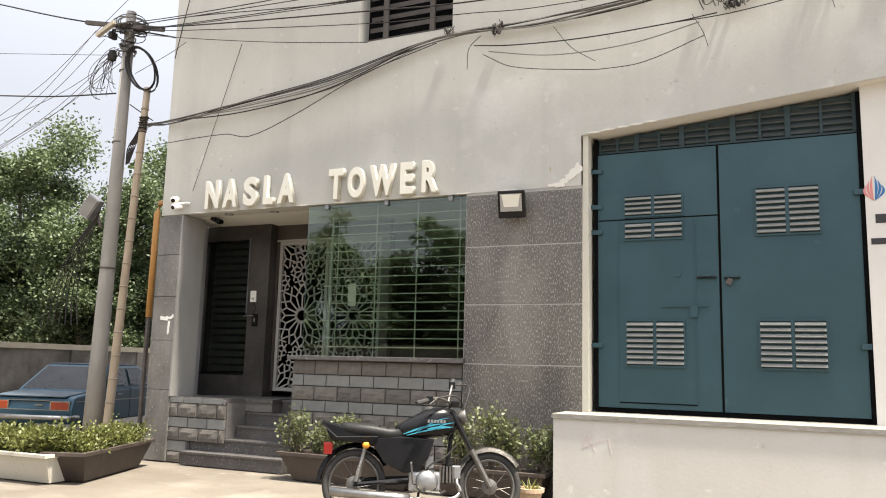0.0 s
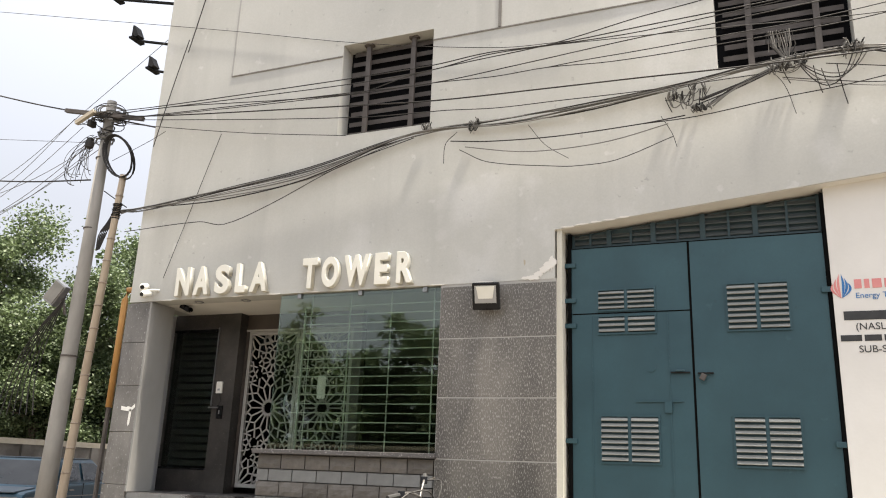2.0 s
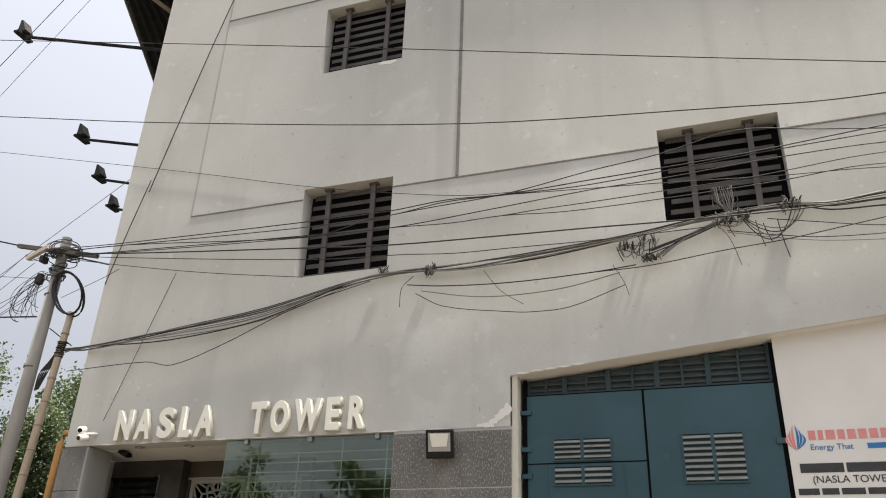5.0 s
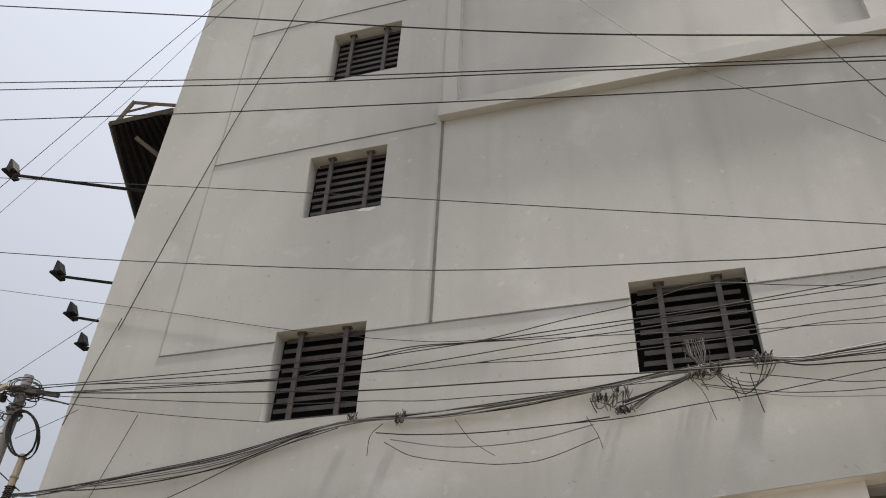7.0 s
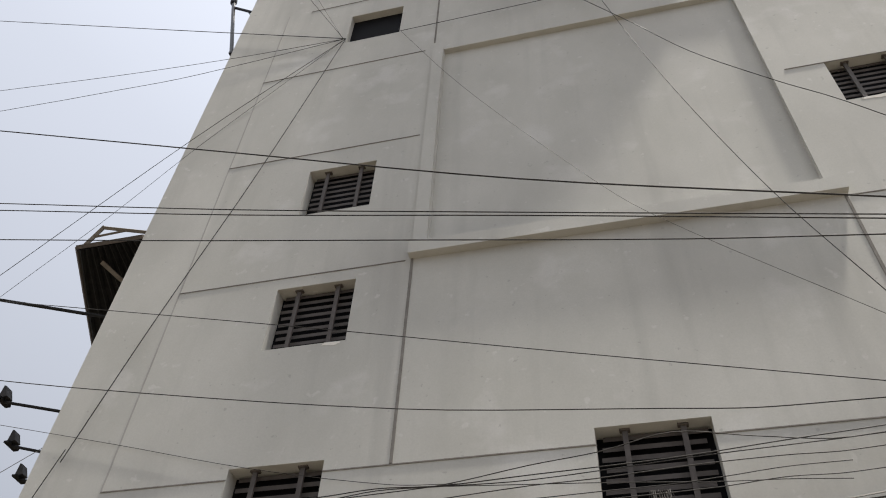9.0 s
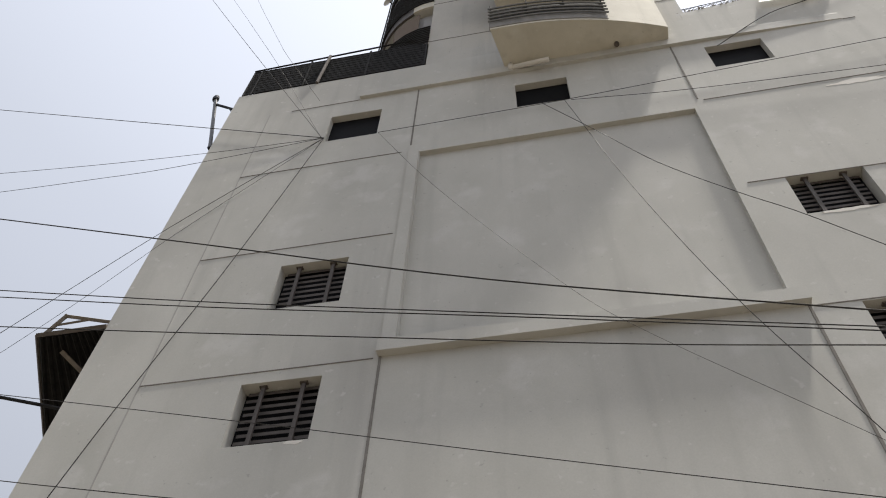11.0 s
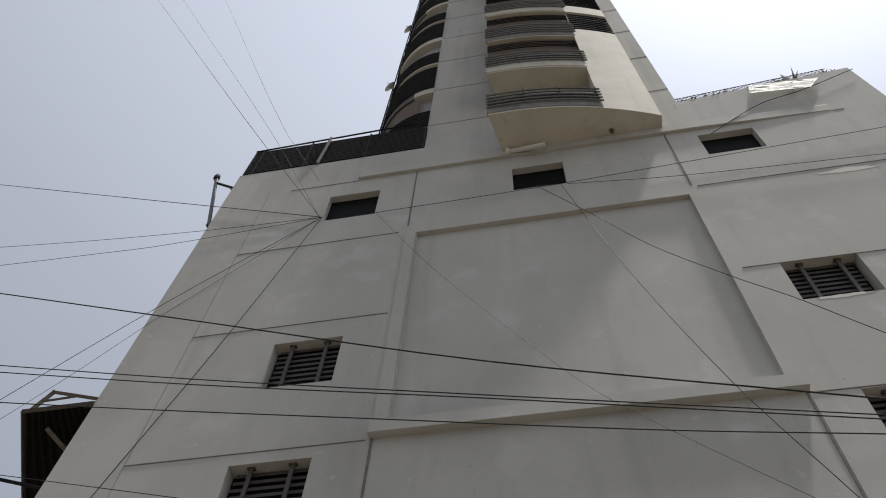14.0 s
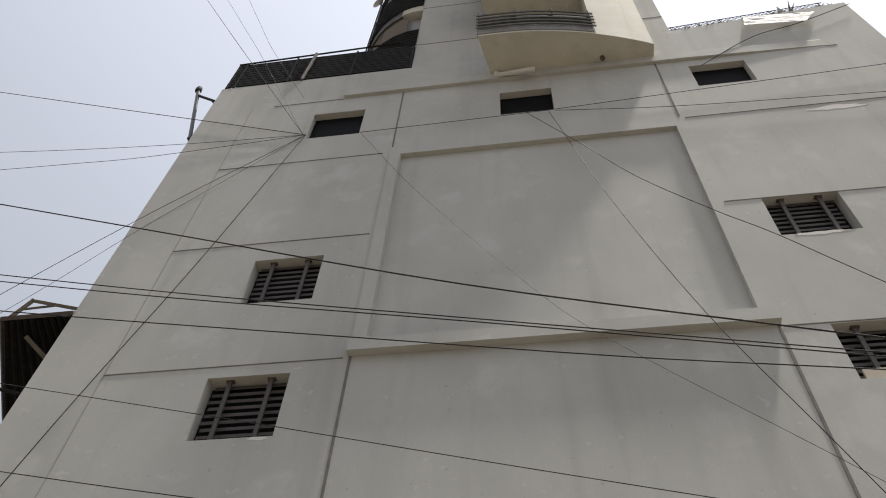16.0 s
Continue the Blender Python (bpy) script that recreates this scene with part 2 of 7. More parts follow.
def leaf_material(name, c1, c2):
    m = material(name, c1, c2, 1.5, 0.55, bump=0)
    nt = m.node_tree
    b = nt.nodes["Principled BSDF"]
    geo = nt.nodes.new("ShaderNodeNewGeometry")
    hs = nt.nodes.new("ShaderNodeHueSaturation")
    mr = nt.nodes.new("ShaderNodeMapRange")
    mr.inputs[3].default_value, mr.inputs[4].default_value = 0.65, 1.35
    nt.links.new(geo.outputs["Random Per Island"], mr.inputs[0])
    nt.links.new(mr.outputs[0], hs.inputs["Value"])
    old = b.inputs["Base Color"].links[0].from_socket
    nt.links.new(old, hs.inputs["Color"])
    nt.links.new(hs.outputs[0], b.inputs["Base Color"])
    tr = nt.nodes.new("ShaderNodeBsdfTranslucent")
    mix = nt.nodes.new("ShaderNodeMixShader")
    mix.inputs[0].default_value = 0.3
    nt.links.new(hs.outputs[0], tr.inputs[0])
    nt.links.new(b.outputs[0], mix.inputs[1])
    nt.links.new(tr.outputs[0], mix.inputs[2])
    nt.links.new(mix.outputs[0], nt.nodes["Material Output"].inputs[0])
    return m


M_LEAF = leaf_material("tree_leaf", (0.064, 0.095, 0.038), (0.115, 0.15, 0.066))
M_BUSH2 = leaf_material("shrub_leaf", (0.0578, 0.0748, 0.0272), (0.1632, 0.1768, 0.0816))
M_BUSH = leaf_material("bush_leaf", (0.0832, 0.0992, 0.0224), (0.1664, 0.176, 0.0512))


def glass_material(name, tint, rough=0.02, clear=0.75, ior=1.6, sheen=(0.9, 0.95, 0.93)):
    m = bpy.data.materials.new(name)
    m.use_nodes = True
    nt = m.node_tree
    nt.nodes.remove(nt.nodes["Principled BSDF"])
    tr = nt.nodes.new("ShaderNodeBsdfTransparent")
    tr.inputs[0].default_value = (*tint, 1)
    gl = nt.nodes.new("ShaderNodeBsdfGlossy")
    gl.inputs["Roughness"].default_value = rough
    gl.inputs["Color"].default_value = (*sheen, 1)
    fr = nt.nodes.new("ShaderNodeFresnel")
    fr.inputs[0].default_value = ior
    mr = nt.nodes.new("ShaderNodeMapRange")
    mr.inputs[3].default_value, mr.inputs[4].default_value = 1 - clear, 1.0
    nt.links.new(fr.outputs[0], mr.inputs[0])
    mix = nt.nodes.new("ShaderNodeMixShader")
    nt.links.new(mr.outputs[0], mix.inputs[0])
    nt.links.new(tr.outputs[0], mix.inputs[1])
    nt.links.new(gl.outputs[0], mix.inputs[2])
    nt.links.new(mix.outputs[0], nt.nodes["Material Output"].inputs[0])
    return m


M_GLASS = glass_material("green_glass", (0.76, 0.84, 0.78), clear=0.955, ior=1.5, sheen=(0.84, 0.87, 0.83))
M_DARKGLASS = glass_material("dark_glass", (0.16, 0.19, 0.18), clear=1.0, ior=1.22, sheen=(0.35, 0.38, 0.37))
M_CLEARDARK = glass_material("smoked_glass", (0.68, 0.71, 0.68), clear=0.99, ior=1.42, sheen=(0.55, 0.58, 0.55))


# ---- building blocks ----
def box(bm, x0, x1, y0, y1, z0, z1, m=None):
    vs = [bm.verts.new((x, y, z)) for z in (z0, z1) for y in (y0, y1) for x in (x0, x1)]
    if m is not None:
        for v in vs:
            v.co = m @ v.co
    for f in ((0, 2, 3, 1), (4, 5, 7, 6), (0, 1, 5, 4), (2, 6, 7, 3), (0, 4, 6, 2), (1, 3, 7, 5)):
        bm.faces.new([vs[i] for i in f])
    return bm


def prism(bm, pts, y0, y1, axis="y", m=None):
    """A polygon, in the x-z plane, thickened along y (or in the x-y plane along z)."""
    def at(p, d):
        co = Vector((p[0], d, p[1])) if axis == "y" else Vector((p[0], p[1], d)) if axis == "z" else Vector((d, p[0], p[1]))
        return m @ co if m is not None else co
    a = [bm.verts.new(at(p, y0)) for p in pts]
    b = [bm.verts.new(at(p, y1)) for p in pts]
    n = len(pts)
    bm.faces.new(a)
    bm.faces.new(b[::-1])
    for i in range(n):
        bm.faces.new((a[i], b[i], b[(i + 1) % n], a[(i + 1) % n]))
    return bm


def tube(bm, pts, r, seg=6, r2=None, cap=True):
    """A round bar along points; r2: its radius at the far end."""
    pts = [Vector(p) for p in pts]
    rings = []
    up = Vector((0, 0, 1))
    for i, p in enumerate(pts):
        d = (pts[min(i + 1, len(pts) - 1)] - pts[max(i - 1, 0)]).normalized()
        s = d.cross(up if abs(d.z) < 0.9 else Vector((1, 0, 0))).normalized()
        u = s.cross(d)
        rr = r if r2 is None else r + (r2 - r) * i / (len(pts) - 1)
        rings.append([bm.verts.new(p + (s * math.cos(a) + u * math.sin(a)) * rr) for a in [2 * math.pi * k / seg for k in range(seg)]])
    for a, b in zip(rings, rings[1:]):
        for k in range(seg):
            bm.faces.new((a[k], a[(k + 1) % seg], b[(k + 1) % seg], b[k]))
    if cap:
        bm.faces.new(rings[0][::-1])
        bm.faces.new(rings[-1])
    return bm


def lathe(bm, prof, centre=(0, 0, 0), axis="z", seg=24, m=None, ring_=False):
    """Radius and height pairs turned about an axis."""
    c = Vector(centre)
    rings = []
    for r, h in prof:
        ring = []
        for k in range(seg):
            a = 2 * math.pi * k / seg
            p = (r * math.cos(a), r * math.sin(a), h)
            p = {"z": p, "y": (p[0], p[2], p[1]), "x": (p[2], p[0], p[1])}[axis]
            co = c + Vector(p)
            ring.append(bm.verts.new(m @ co if m is not None else co))
        rings.append(ring)
    for a, b in zip(rings, rings[1:]):
        for k in range(seg):
            bm.faces.new((a[k], a[(k + 1) % seg], b[(k + 1) % seg], b[k]))
    if ring_:
        for k in range(seg):
            bm.faces.new((rings[-1][k], rings[-1][(k + 1) % seg], rings[0][(k + 1) % seg], rings[0][k]))
    else:
        bm.faces.new(rings[0][::-1])
        bm.faces.new(rings[-1])
    return bm


def link(name, bm, mat, parent=None, label="", bevel=0.0, smooth=False):
    bmesh.ops.recalc_face_normals(bm, faces=bm.faces)
    if bevel:
        bmesh.ops.bevel(bm, geom=list(bm.edges), offset=bevel, segments=2, affect="EDGES", profile=0.6, clamp_overlap=True)
    me = bpy.data.meshes.new(name)
    bm.to_mesh(me)
    bm.free()
    me.materials.append(mat)
    if smooth:
        for p in me.polygons:
            p.use_smooth = True
    ob = new(name, me)
    if parent is not None:
        ob.parent = parent
    if label:
        ob["label"] = label
    return ob


def part(name, bm, mat, parent, label="", bevel=0.0, smooth=False):
    return link(name, bm, mat, parent, label, bevel, smooth)


def thing(name, label, category, group="", at=None):
    ob = new(name)
    if at is not None:
        ob.matrix_basis = at
    return tagged(ob, label, category, group)


def structure(name, bm, mat, label, category="wall", bevel=0.0):
    return tagged(link(name, bm, mat, bevel=bevel), label, category, kind="structure")


def B(*a, **k):
    return box(bmesh.new(), *a, **k)


def holed(bm, x0, x1, z0, z1, holes, y0, y1):
    """A wall slab in the x-z plane with openings right through it."""
    xs = sorted({x0, x1, *(h[0] for h in holes), *(h[1] for h in holes)})
    zs = sorted({z0, z1, *(h[2] for h in holes), *(h[3] for h in holes)})
    solid = {}
    for i in range(len(xs) - 1):
        for k in range(len(zs) - 1):
            cx, cz = (xs[i] + xs[i + 1]) / 2, (zs[k] + zs[k + 1]) / 2
            solid[i, k] = not any(h[0] < cx < h[1] and h[2] < cz < h[3] for h in holes)
    vert = {}

    def v(i, k, y):
        if (i, k, y) not in vert:
            vert[i, k, y] = bm.verts.new((xs[i], y, zs[k]))
        return vert[i, k, y]
    for (i, k), s in solid.items():
        if not s:
            continue
        bm.faces.new((v(i, k, y0), v(i + 1, k, y0), v(i + 1, k + 1, y0), v(i, k + 1, y0)))
        bm.faces.new((v(i, k, y1), v(i, k + 1, y1), v(i + 1, k + 1, y1), v(i + 1, k, y1)))
        for di, dk, a, b in ((-1, 0, (i, k), (i, k + 1)), (1, 0, (i + 1, k), (i + 1, k + 1)), (0, -1, (i, k), (i + 1, k)), (0, 1, (i, k + 1), (i + 1, k + 1))):
            if not solid.get((i + di, k + dk), False):
                bm.faces.new((v(*a, y0), v(*a, y1), v(*b, y1), v(*b, y0)))
    return bm

def smooth_path(pts, n=5):
    pts = [Vector(p) for p in pts]
    if len(pts) < 3:
        return [pts[0].lerp(pts[1], i / 6) for i in range(7)]
    out = []
    for i in range(len(pts) - 1):
        p0, p1, p2, p3 = pts[max(i - 1, 0)], pts[i], pts[i + 1], pts[min(i + 2, len(pts) - 1)]
        d = (p2 - p1).length
        t1 = (p2 - p0) / max((p1 - p0).length + d, 1e-6) * d
        t2 = (p3 - p1) / max((p3 - p2).length + d, 1e-6) * d
        for k in range(n):
            t = k / n
            out.append(p1 * (2 * t ** 3 - 3 * t * t + 1) + t1 * (t ** 3 - 2 * t * t + t) + p2 * (3 * t * t - 2 * t ** 3) + t2 * (t ** 3 - t * t))
    return out + [pts[-1]]


# ---- ground ----
GZ = -0.08
gm = bmesh.new()
N = 60
xs = [-400, -120, -60] + [-30 + i for i in range(N + 1)] + [60, 120, 400]
ys = [-400, -120, -50] + [-25 + i for i in range(51)] + [50, 120, 400]
gv = [[gm.verts.new((x, y, GZ - 0.012 + 0.012 * noise.noise((x * 0.3, y * 0.3, 0)))) for x in xs] for y in ys]
for j in range(len(ys) - 1):
    for i in range(len(xs) - 1):
        gm.faces.new((gv[j][i], gv[j][i + 1], gv[j + 1][i + 1], gv[j + 1][i]))
structure("ground", gm, M_GROUND, "dusty sunlit concrete and sand forecourt", "ground")

# ---- the building's walls ----
XL, XR, ZT = -9.05, 9.87, 24.0
COL_A = (-5.63, -4.17)
COL_C = (4.64, 6.09)
WINDOWS = [
    (*COL_A, 5.89, 7.36, 1), (*COL_A, 9.56, 10.95, 1), (*COL_A, 12.96, 14.38, 1), (*COL_A, 19.88, 21.34, 0),
    (-0.41, 1.08, 6.06, 7.44, 1), (-0.46, 0.93, 20.08, 21.43, 0),
    (*COL_C, 20.54, 21.85, 0), (*COL_C, 13.71, 15.05, 1), (*COL_C, 9.95, 11.19, 1),
]
PANEL = (-2.93, 3.67, 11.62, 18.5)
holes = [w[:4] for w in WINDOWS] + [PANEL]
wm = bmesh.new()
holed(wm, XL, XR, 5.7, ZT, holes, 0.0, 0.32)
prism(wm, [(XL, 3.6), (-2.42, 3.6), (-2.42, 4.22), (XR, 5.40), (XR, 5.7), (XL, 5.7)], 0.0, 0.32)
front = structure("wall_front", wm, M_PLASTER, "tall weathered grey plaster front wall of the building")
part("wall_panel", B(PANEL[0], PANEL[1], 0.115, 0.30, PANEL[2], PANEL[3]), M_PLASTER, front, "recessed plain plaster panel")
part("panel_ledge", prism(bmesh.new(), [(-0.16, 11.24), (-0.16, 11.53), (-0.02, 11.62), (0.115, 11.69), (0.115, 11.24)], -3.22, 3.9, "x"), M_PLASTER, front, "projecting plaster ledge under the panel")
part("panel_ledge", prism(bmesh.new(), [(-3.2, 11.5), (-2.94, 11.62), (-2.94, 18.5), (-3.2, 18.62)], -0.05, 0.0), M_PLASTER, front, "projecting plaster strip beside the panel")
part("panel_ledge", B(-2.95, 3.67, -0.012, 0.115, 18.47, 18.72), M_PLASTER, front, "projecting plaster strip over the panel")
cornice = bmesh.new()
for x, d in ((-4.9, 0.10), (4.6, 0.10), (8.3, 0.012)):
    ring_ = [cornice.verts.new(p) for p in ((x, -d, 22.24), (x, -d, 22.62), (x, 0.0, 22.70), (x, 0.0, 22.24))]
    if x > -4.9:
        for i in range(4):
            cornice.faces.new((last[i], ring_[i], ring_[(i + 1) % 4], last[(i + 1) % 4]))
        if x > 8:
            cornice.faces.new(ring_[::-1])
    else:
        cornice.faces.new(ring_)
    last = ring_
part("cornice", cornice, M_PLASTER, front, "shallow plaster cornice below the roof, fading to the side")


def groove(x0, x1, z0, z1, d=0.012):
    """A thin dark movement joint set on the plaster."""
    part("joint_strip", B(x0, x1, -d, 0.0, z0, z1), M_JOINTLINE, front)


M_JOINTLINE = material("joint_line", (0.13, 0.12, 0.105), (0.22, 0.205, 0.185), 5, 0.95, bump=0)
JW = 0.009
for z, spans in (
    (7.18, [(-7.63, COL_A[0]), (COL_A[1], -0.41), (1.08, XR)]), (11.22, [(-7.63, -3.30), (3.93, XR)]),
    (15.02, [(-7.63, -3.30), (3.93, XR)]), (18.60, [(-7.63, -3.4)]), (18.85, [(3.95, XR)]), (22.20, [(-6.97, -4.9), (8.3, 8.6)]),
):
    for a, b in spans:
        groove(a, b, z - JW, z + JW)
for x, z0, z1, w in ((-3.18, 7.2, 11.24, 0.022), (3.86, 7.2, 11.24, 0.022), (-3.18, 18.9, 22.2, 0.018), (3.83, 18.95, 22.24, 0.018)):
    groove(x - w, x + w, z0, z1, 0.014)
# flat darker strip: the shade along the corner band's step, as colour
M_BAND_SHADE = material("band_shade_paint", (0.29, 0.28, 0.26), (0.37, 0.36, 0.335), 1.5, 0.95, bump=0)
part("band_shade_strip", B(-7.645, -7.615, -0.004, 0.0, 7.19, 22.19), M_BAND_SHADE, front, "darker strip painting the shade at the corner band's edge")

# parapet: lower beside the tower's left side, higher on the right
part("parapet", prism(bmesh.new(), [(4.55, ZT), (XR, ZT), (XR, 25.28), (4.55, 24.55)], 0.0, 0.25), M_PLASTER, front, "plaster roof parapet")
structure("wall_west", B(XL, XL + 0.3, 0.32, 14, 3.6, ZT), M_PLASTER, "plaster side wall of the building")
structure("wall_east", B(XR - 0.3, XR, 0.32, 14, GZ, ZT), M_PLASTER, "plaster side wall of the building")
structure("wall_back", B(XL, XR, 14, 14.3, GZ, ZT), M_PLASTER, "plaster rear wall of the building")
structure("roof", B(XL + 0.3, XR - 0.3, 0.32, 14, ZT - 0.5, ZT - 0.2), M_DARK, "flat concrete roof slab", "roof")
for z in (8.9, 12.4, 16.6):
    structure("floor_inside", B(XL + 0.3, XR - 0.3, 0.34, 14, z - 0.12, z + 0.12), M_DARK, "concrete parking floor slab", "floor")
structure("floor_inside", B(XL + 0.3, XR - 0.3, 0.34, 14, 4.6, 4.9), M_DARK, "concrete parking floor slab", "floor")
structure("wall_inside", B(XL + 0.3, XR - 0.3, 4.0, 4.2, 4.9, ZT - 0.5), M_DARK, "dark wall inside the parking floors")

# ---- windows with steel louvres ----
def barred_window(x0, x1, z0, z1, n):
    w = tagged(new("window_%d" % n), "square wall opening with rusty steel slats and two upright bars", "window", "barred windows", "structure")
    for fx in (0.26, 0.76):
        x = x0 + (x1 - x0) * fx
        part("upright_bar", B(x - 0.036, x + 0.036, 0.09, 0.13, z0, z1), M_GRILLE, w)
        part("bracket", B(x - 0.07, x + 0.07, 0.07, 0.15, z1 - 0.03, z1), M_STEEL, w)
    # added sheet: its near-black colour stands in for the unlit inside
    part("gap_shade_sheet", B(x0, x1, 0.285, 0.305, z0, z1), M_SHUTTER_SHADE, w, "near-black sheet standing in for the shade behind the slats")
    k = 9
    for i in range(k):
        z = z0 + (z1 - z0) * (i + 0.35) / k
        part("slat", prism(bmesh.new(), [(0.205, z), (0.205, z + 0.068), (0.218, z + 0.072), (0.218, z + 0.004)], x0 + 0.05 + 0.02 * ((i * 7) % 3), x1 - 0.05 - 0.015 * ((i * 5) % 4), "x"), M_GRILLE, w)
    return w


for i, (x0, x1, z0, z1, barred) in enumerate(WINDOWS):
    if barred:
        barred_window(x0, x1, z0, z1, i + 1)
    else:
        w = tagged(new("window_%d" % (i + 1)), "wall opening closed by a dark shutter board", "window", "shuttered windows", "structure")
        part("shutter", B(x0, x1, 0.19, 0.22, z0, z1), M_SHUTTER_SHADE, w, "dark closed shutter board")
        part("window_sill", B(x0, x1, 0.02, 0.175, z0 - 0.001, z0 + 0.02), M_PLASTER, w)

# ---- ground floor: gate wall, pier, entrance ----
GY = 0.16
gwall = bmesh.new()
prism(gwall, [(0.605, GZ), (1.80, GZ), (1.80, 4.90), (0.605, 4.75)], GY, GY + 0.3)
M_WHITEWALL = material("fresh_white_wall", (0.60, 0.575, 0.53), (0.69, 0.665, 0.62), 1.2, 0.88, bump=0.1, fine=30)
structure("wall_gate", gwall, M_WHITEWALL, "white painted wall beside the gate")
structure("wall_recess", B(1.79, XR - 0.3, 0.62, 0.82, GZ, 5.68), M_YARD, "grey rendered wall set back beside the white wall")
structure("ceiling_recess", B(1.79, XR - 0.3, 0.33, 0.62, 5.56, 5.68), M_YARD, "concrete slab over the set-back wall", "ceiling")
structure("jamb", B(-2.40, -2.335, 0.03, GY + 0.25, 0.9, 4.24), M_CREAM, "chipped white plaster gate jamb", "trim")
structure("lintel_soffit", prism(bmesh.new(), [(-2.42, 4.215), (XR, 5.395), (XR, 5.41), (-2.42, 4.23)], 0.02, GY + 0.3), M_SOFFIT, "chipped cream plaster edge over the gate", "trim")
structure("plinth", prism(bmesh.new(), [(-2.58, GZ), (XR, GZ), (XR, 0.87), (-2.58, 0.87)], -0.55, GY + 0.2), M_WHITE, "whitewashed plinth under the gate", "wall", bevel=0.0)
structure("plinth_coping", B(-2.595, XR, -0.57, GY + 0.2, 0.87, 0.92), M_CAP2, "rough white coping on the plinth", "trim")
structure("wall_granite", B(-3.91, -2.40, 0.004, 0.35, GZ, 3.6), M_MORTAR, "wall behind the granite cladding")
granite = tagged(new("granite_cladding"), "speckled grey granite slabs with pale joints", "cladding", kind="structure")
zj = [GZ, 0.70, 1.44, 2.17, 2.90, 3.57]
for a, b in zip(zj, zj[1:]):
    part("slab", B(-3.905, -2.402, 0.0, 0.05, a + 0.007, b - 0.007), M_GRANITE, granite, bevel=0.003)

structure("pier", B(XL, -8.645, 0.03, 0.42, GZ, 3.6), M_MORTAR, "corner pier core")
pier = tagged(new("pier_cladding"), "grey granite slabs on the corner pier", "cladding", kind="structure")
zp = [GZ, 0.95, 1.68, 2.34, 2.98, 3.58]
for a, b in zip(zp, zp[1:]):
    part("slab", B(XL, -8.645, 0.0, 0.03, a + 0.004, b - 0.004), M_PIER, pier, bevel=0.003)
    part("slab", B(XL - 0.03, XL, 0.0, 0.42, a + 0.004, b - 0.004), M_PIER, pier, bevel=0.003)
# reveal colour darkened to carry the shade under the entrance overhang
M_REVEAL = material("shaded_reveal_paint", (0.21, 0.205, 0.19), (0.30, 0.29, 0.27), 1.2, 0.85, bump=0.08, fine=25, streak=0.5)
structure("reveal", B(-8.645, -8.615, 0.0, 0.50, 0.86, 3.59), M_REVEAL, "painted side of the entrance, greyed for the shade under the overhang", "trim")
structure("ceiling", B(XL + 0.3, -2.42, 0.32, 6.0, 3.60, 3.72), M_SOFFIT, "white painted entrance ceiling", "ceiling")
structure("wall_side_inside", B(XL - 0.08, XL - 0.03, 0.43, 14, GZ, 3.6), M_DARK, "inner side wall of the entrance")
structure("wall_lobby_back", B(XL, -2.42, 6.0, 6.2, GZ, 3.6), M_BROWN, "dark wall at the back of the lobby")
structure("wall_lobby_east", B(-3.91, -3.7, 0.35, 6.0, GZ, 3.6), M_BROWN, "dark lobby side wall")
structure("floor_lobby", B(-8.95, -3.7, 1.79, 6.0, GZ, 0.93), M_STEP, "granite lobby floor", "floor")

YB = 1.10
side = bmesh.new()
holed(side, -9.12, -7.79, 0.85, 3.6, [(-9.07, -8.17, 1.19, 3.35)], YB, YB + 0.2)
structure("wall_entrance", side, M_ENTRY, "brown granite wall beside the entrance door")
structure("wall_entrance_return", B(-7.99, -7.79, YB + 0.2, 1.36, 0.85, 3.6), M_BROWN, "brown marble return beside the door")
door = tagged(new("door_1"), "dark glazed panel with closed horizontal blinds", "door", kind="structure")
part("pane", B(-9.07, -8.17, YB + 0.05, YB + 0.06, 1.19, 3.35), M_CLEARDARK, door)
part("frame_side", B(-8.195, -8.175, YB - 0.01, YB + 0.10, 2.15, 3.38), M_ALU, door)
part("frame_head", B(-9.07, -8.19, YB - 0.006, YB + 0.05, 3.32, 3.355), M_BLACK, door)
part("frame_foot", B(-9.07, -8.19, YB - 0.006, YB + 0.05, 1.18, 1.21), M_BLACK, door)
for i in range(18):
    z = 1.24 + i * 0.118
    part("blind_slat", prism(bmesh.new(), [(YB + 0.10, z), (YB + 0.17, z + 0.075), (YB + 0.17, z + 0.085), (YB + 0.10, z + 0.01)], -9.0, -8.20, "x"), M_SLAT, door)
part("handle", tube(bmesh.new(), [(-8.02, YB - 0.04, 2.12), (-8.20, YB - 0.04, 2.12), (-8.22, YB, 2.12)], 0.012), M_ALU, door)
bell = thing("intercom", "small ivory intercom plate with a cable on the granite", "intercom", at=pose(-8.05, YB, 2.43))
part("plate", B(-0.055, 0.055, -0.03, 0.0, -0.09, 0.09), M_WHITEPL, bell, bevel=0.006)
part("button", B(-0.02, 0.02, -0.036, -0.03, -0.05, -0.02), M_DARK, bell)
part("cord", tube(bmesh.new(), [(0, -0.012, -0.09), (0.05, -0.012, -0.2), (-0.02, -0.012, -0.32)], 0.006), M_CABLE, bell)
lock = thing("door_lock", "black lock box on the granite beside the glazed panel", "lock", at=pose(-8.0, YB, 2.05))
part("case", B(-0.05, 0.05, -0.03, 0.0, -0.1, 0.1), M_BLACK, lock, bevel=0.005)
part("keyhole", B(-0.01, 0.01, -0.034, -0.03, -0.03, 0.03), M_CHROME, lock)

# steps and the stepped stone plinth
stairs = tagged(new("stairs"), "dark granite entrance steps", "stairs", kind="structure")
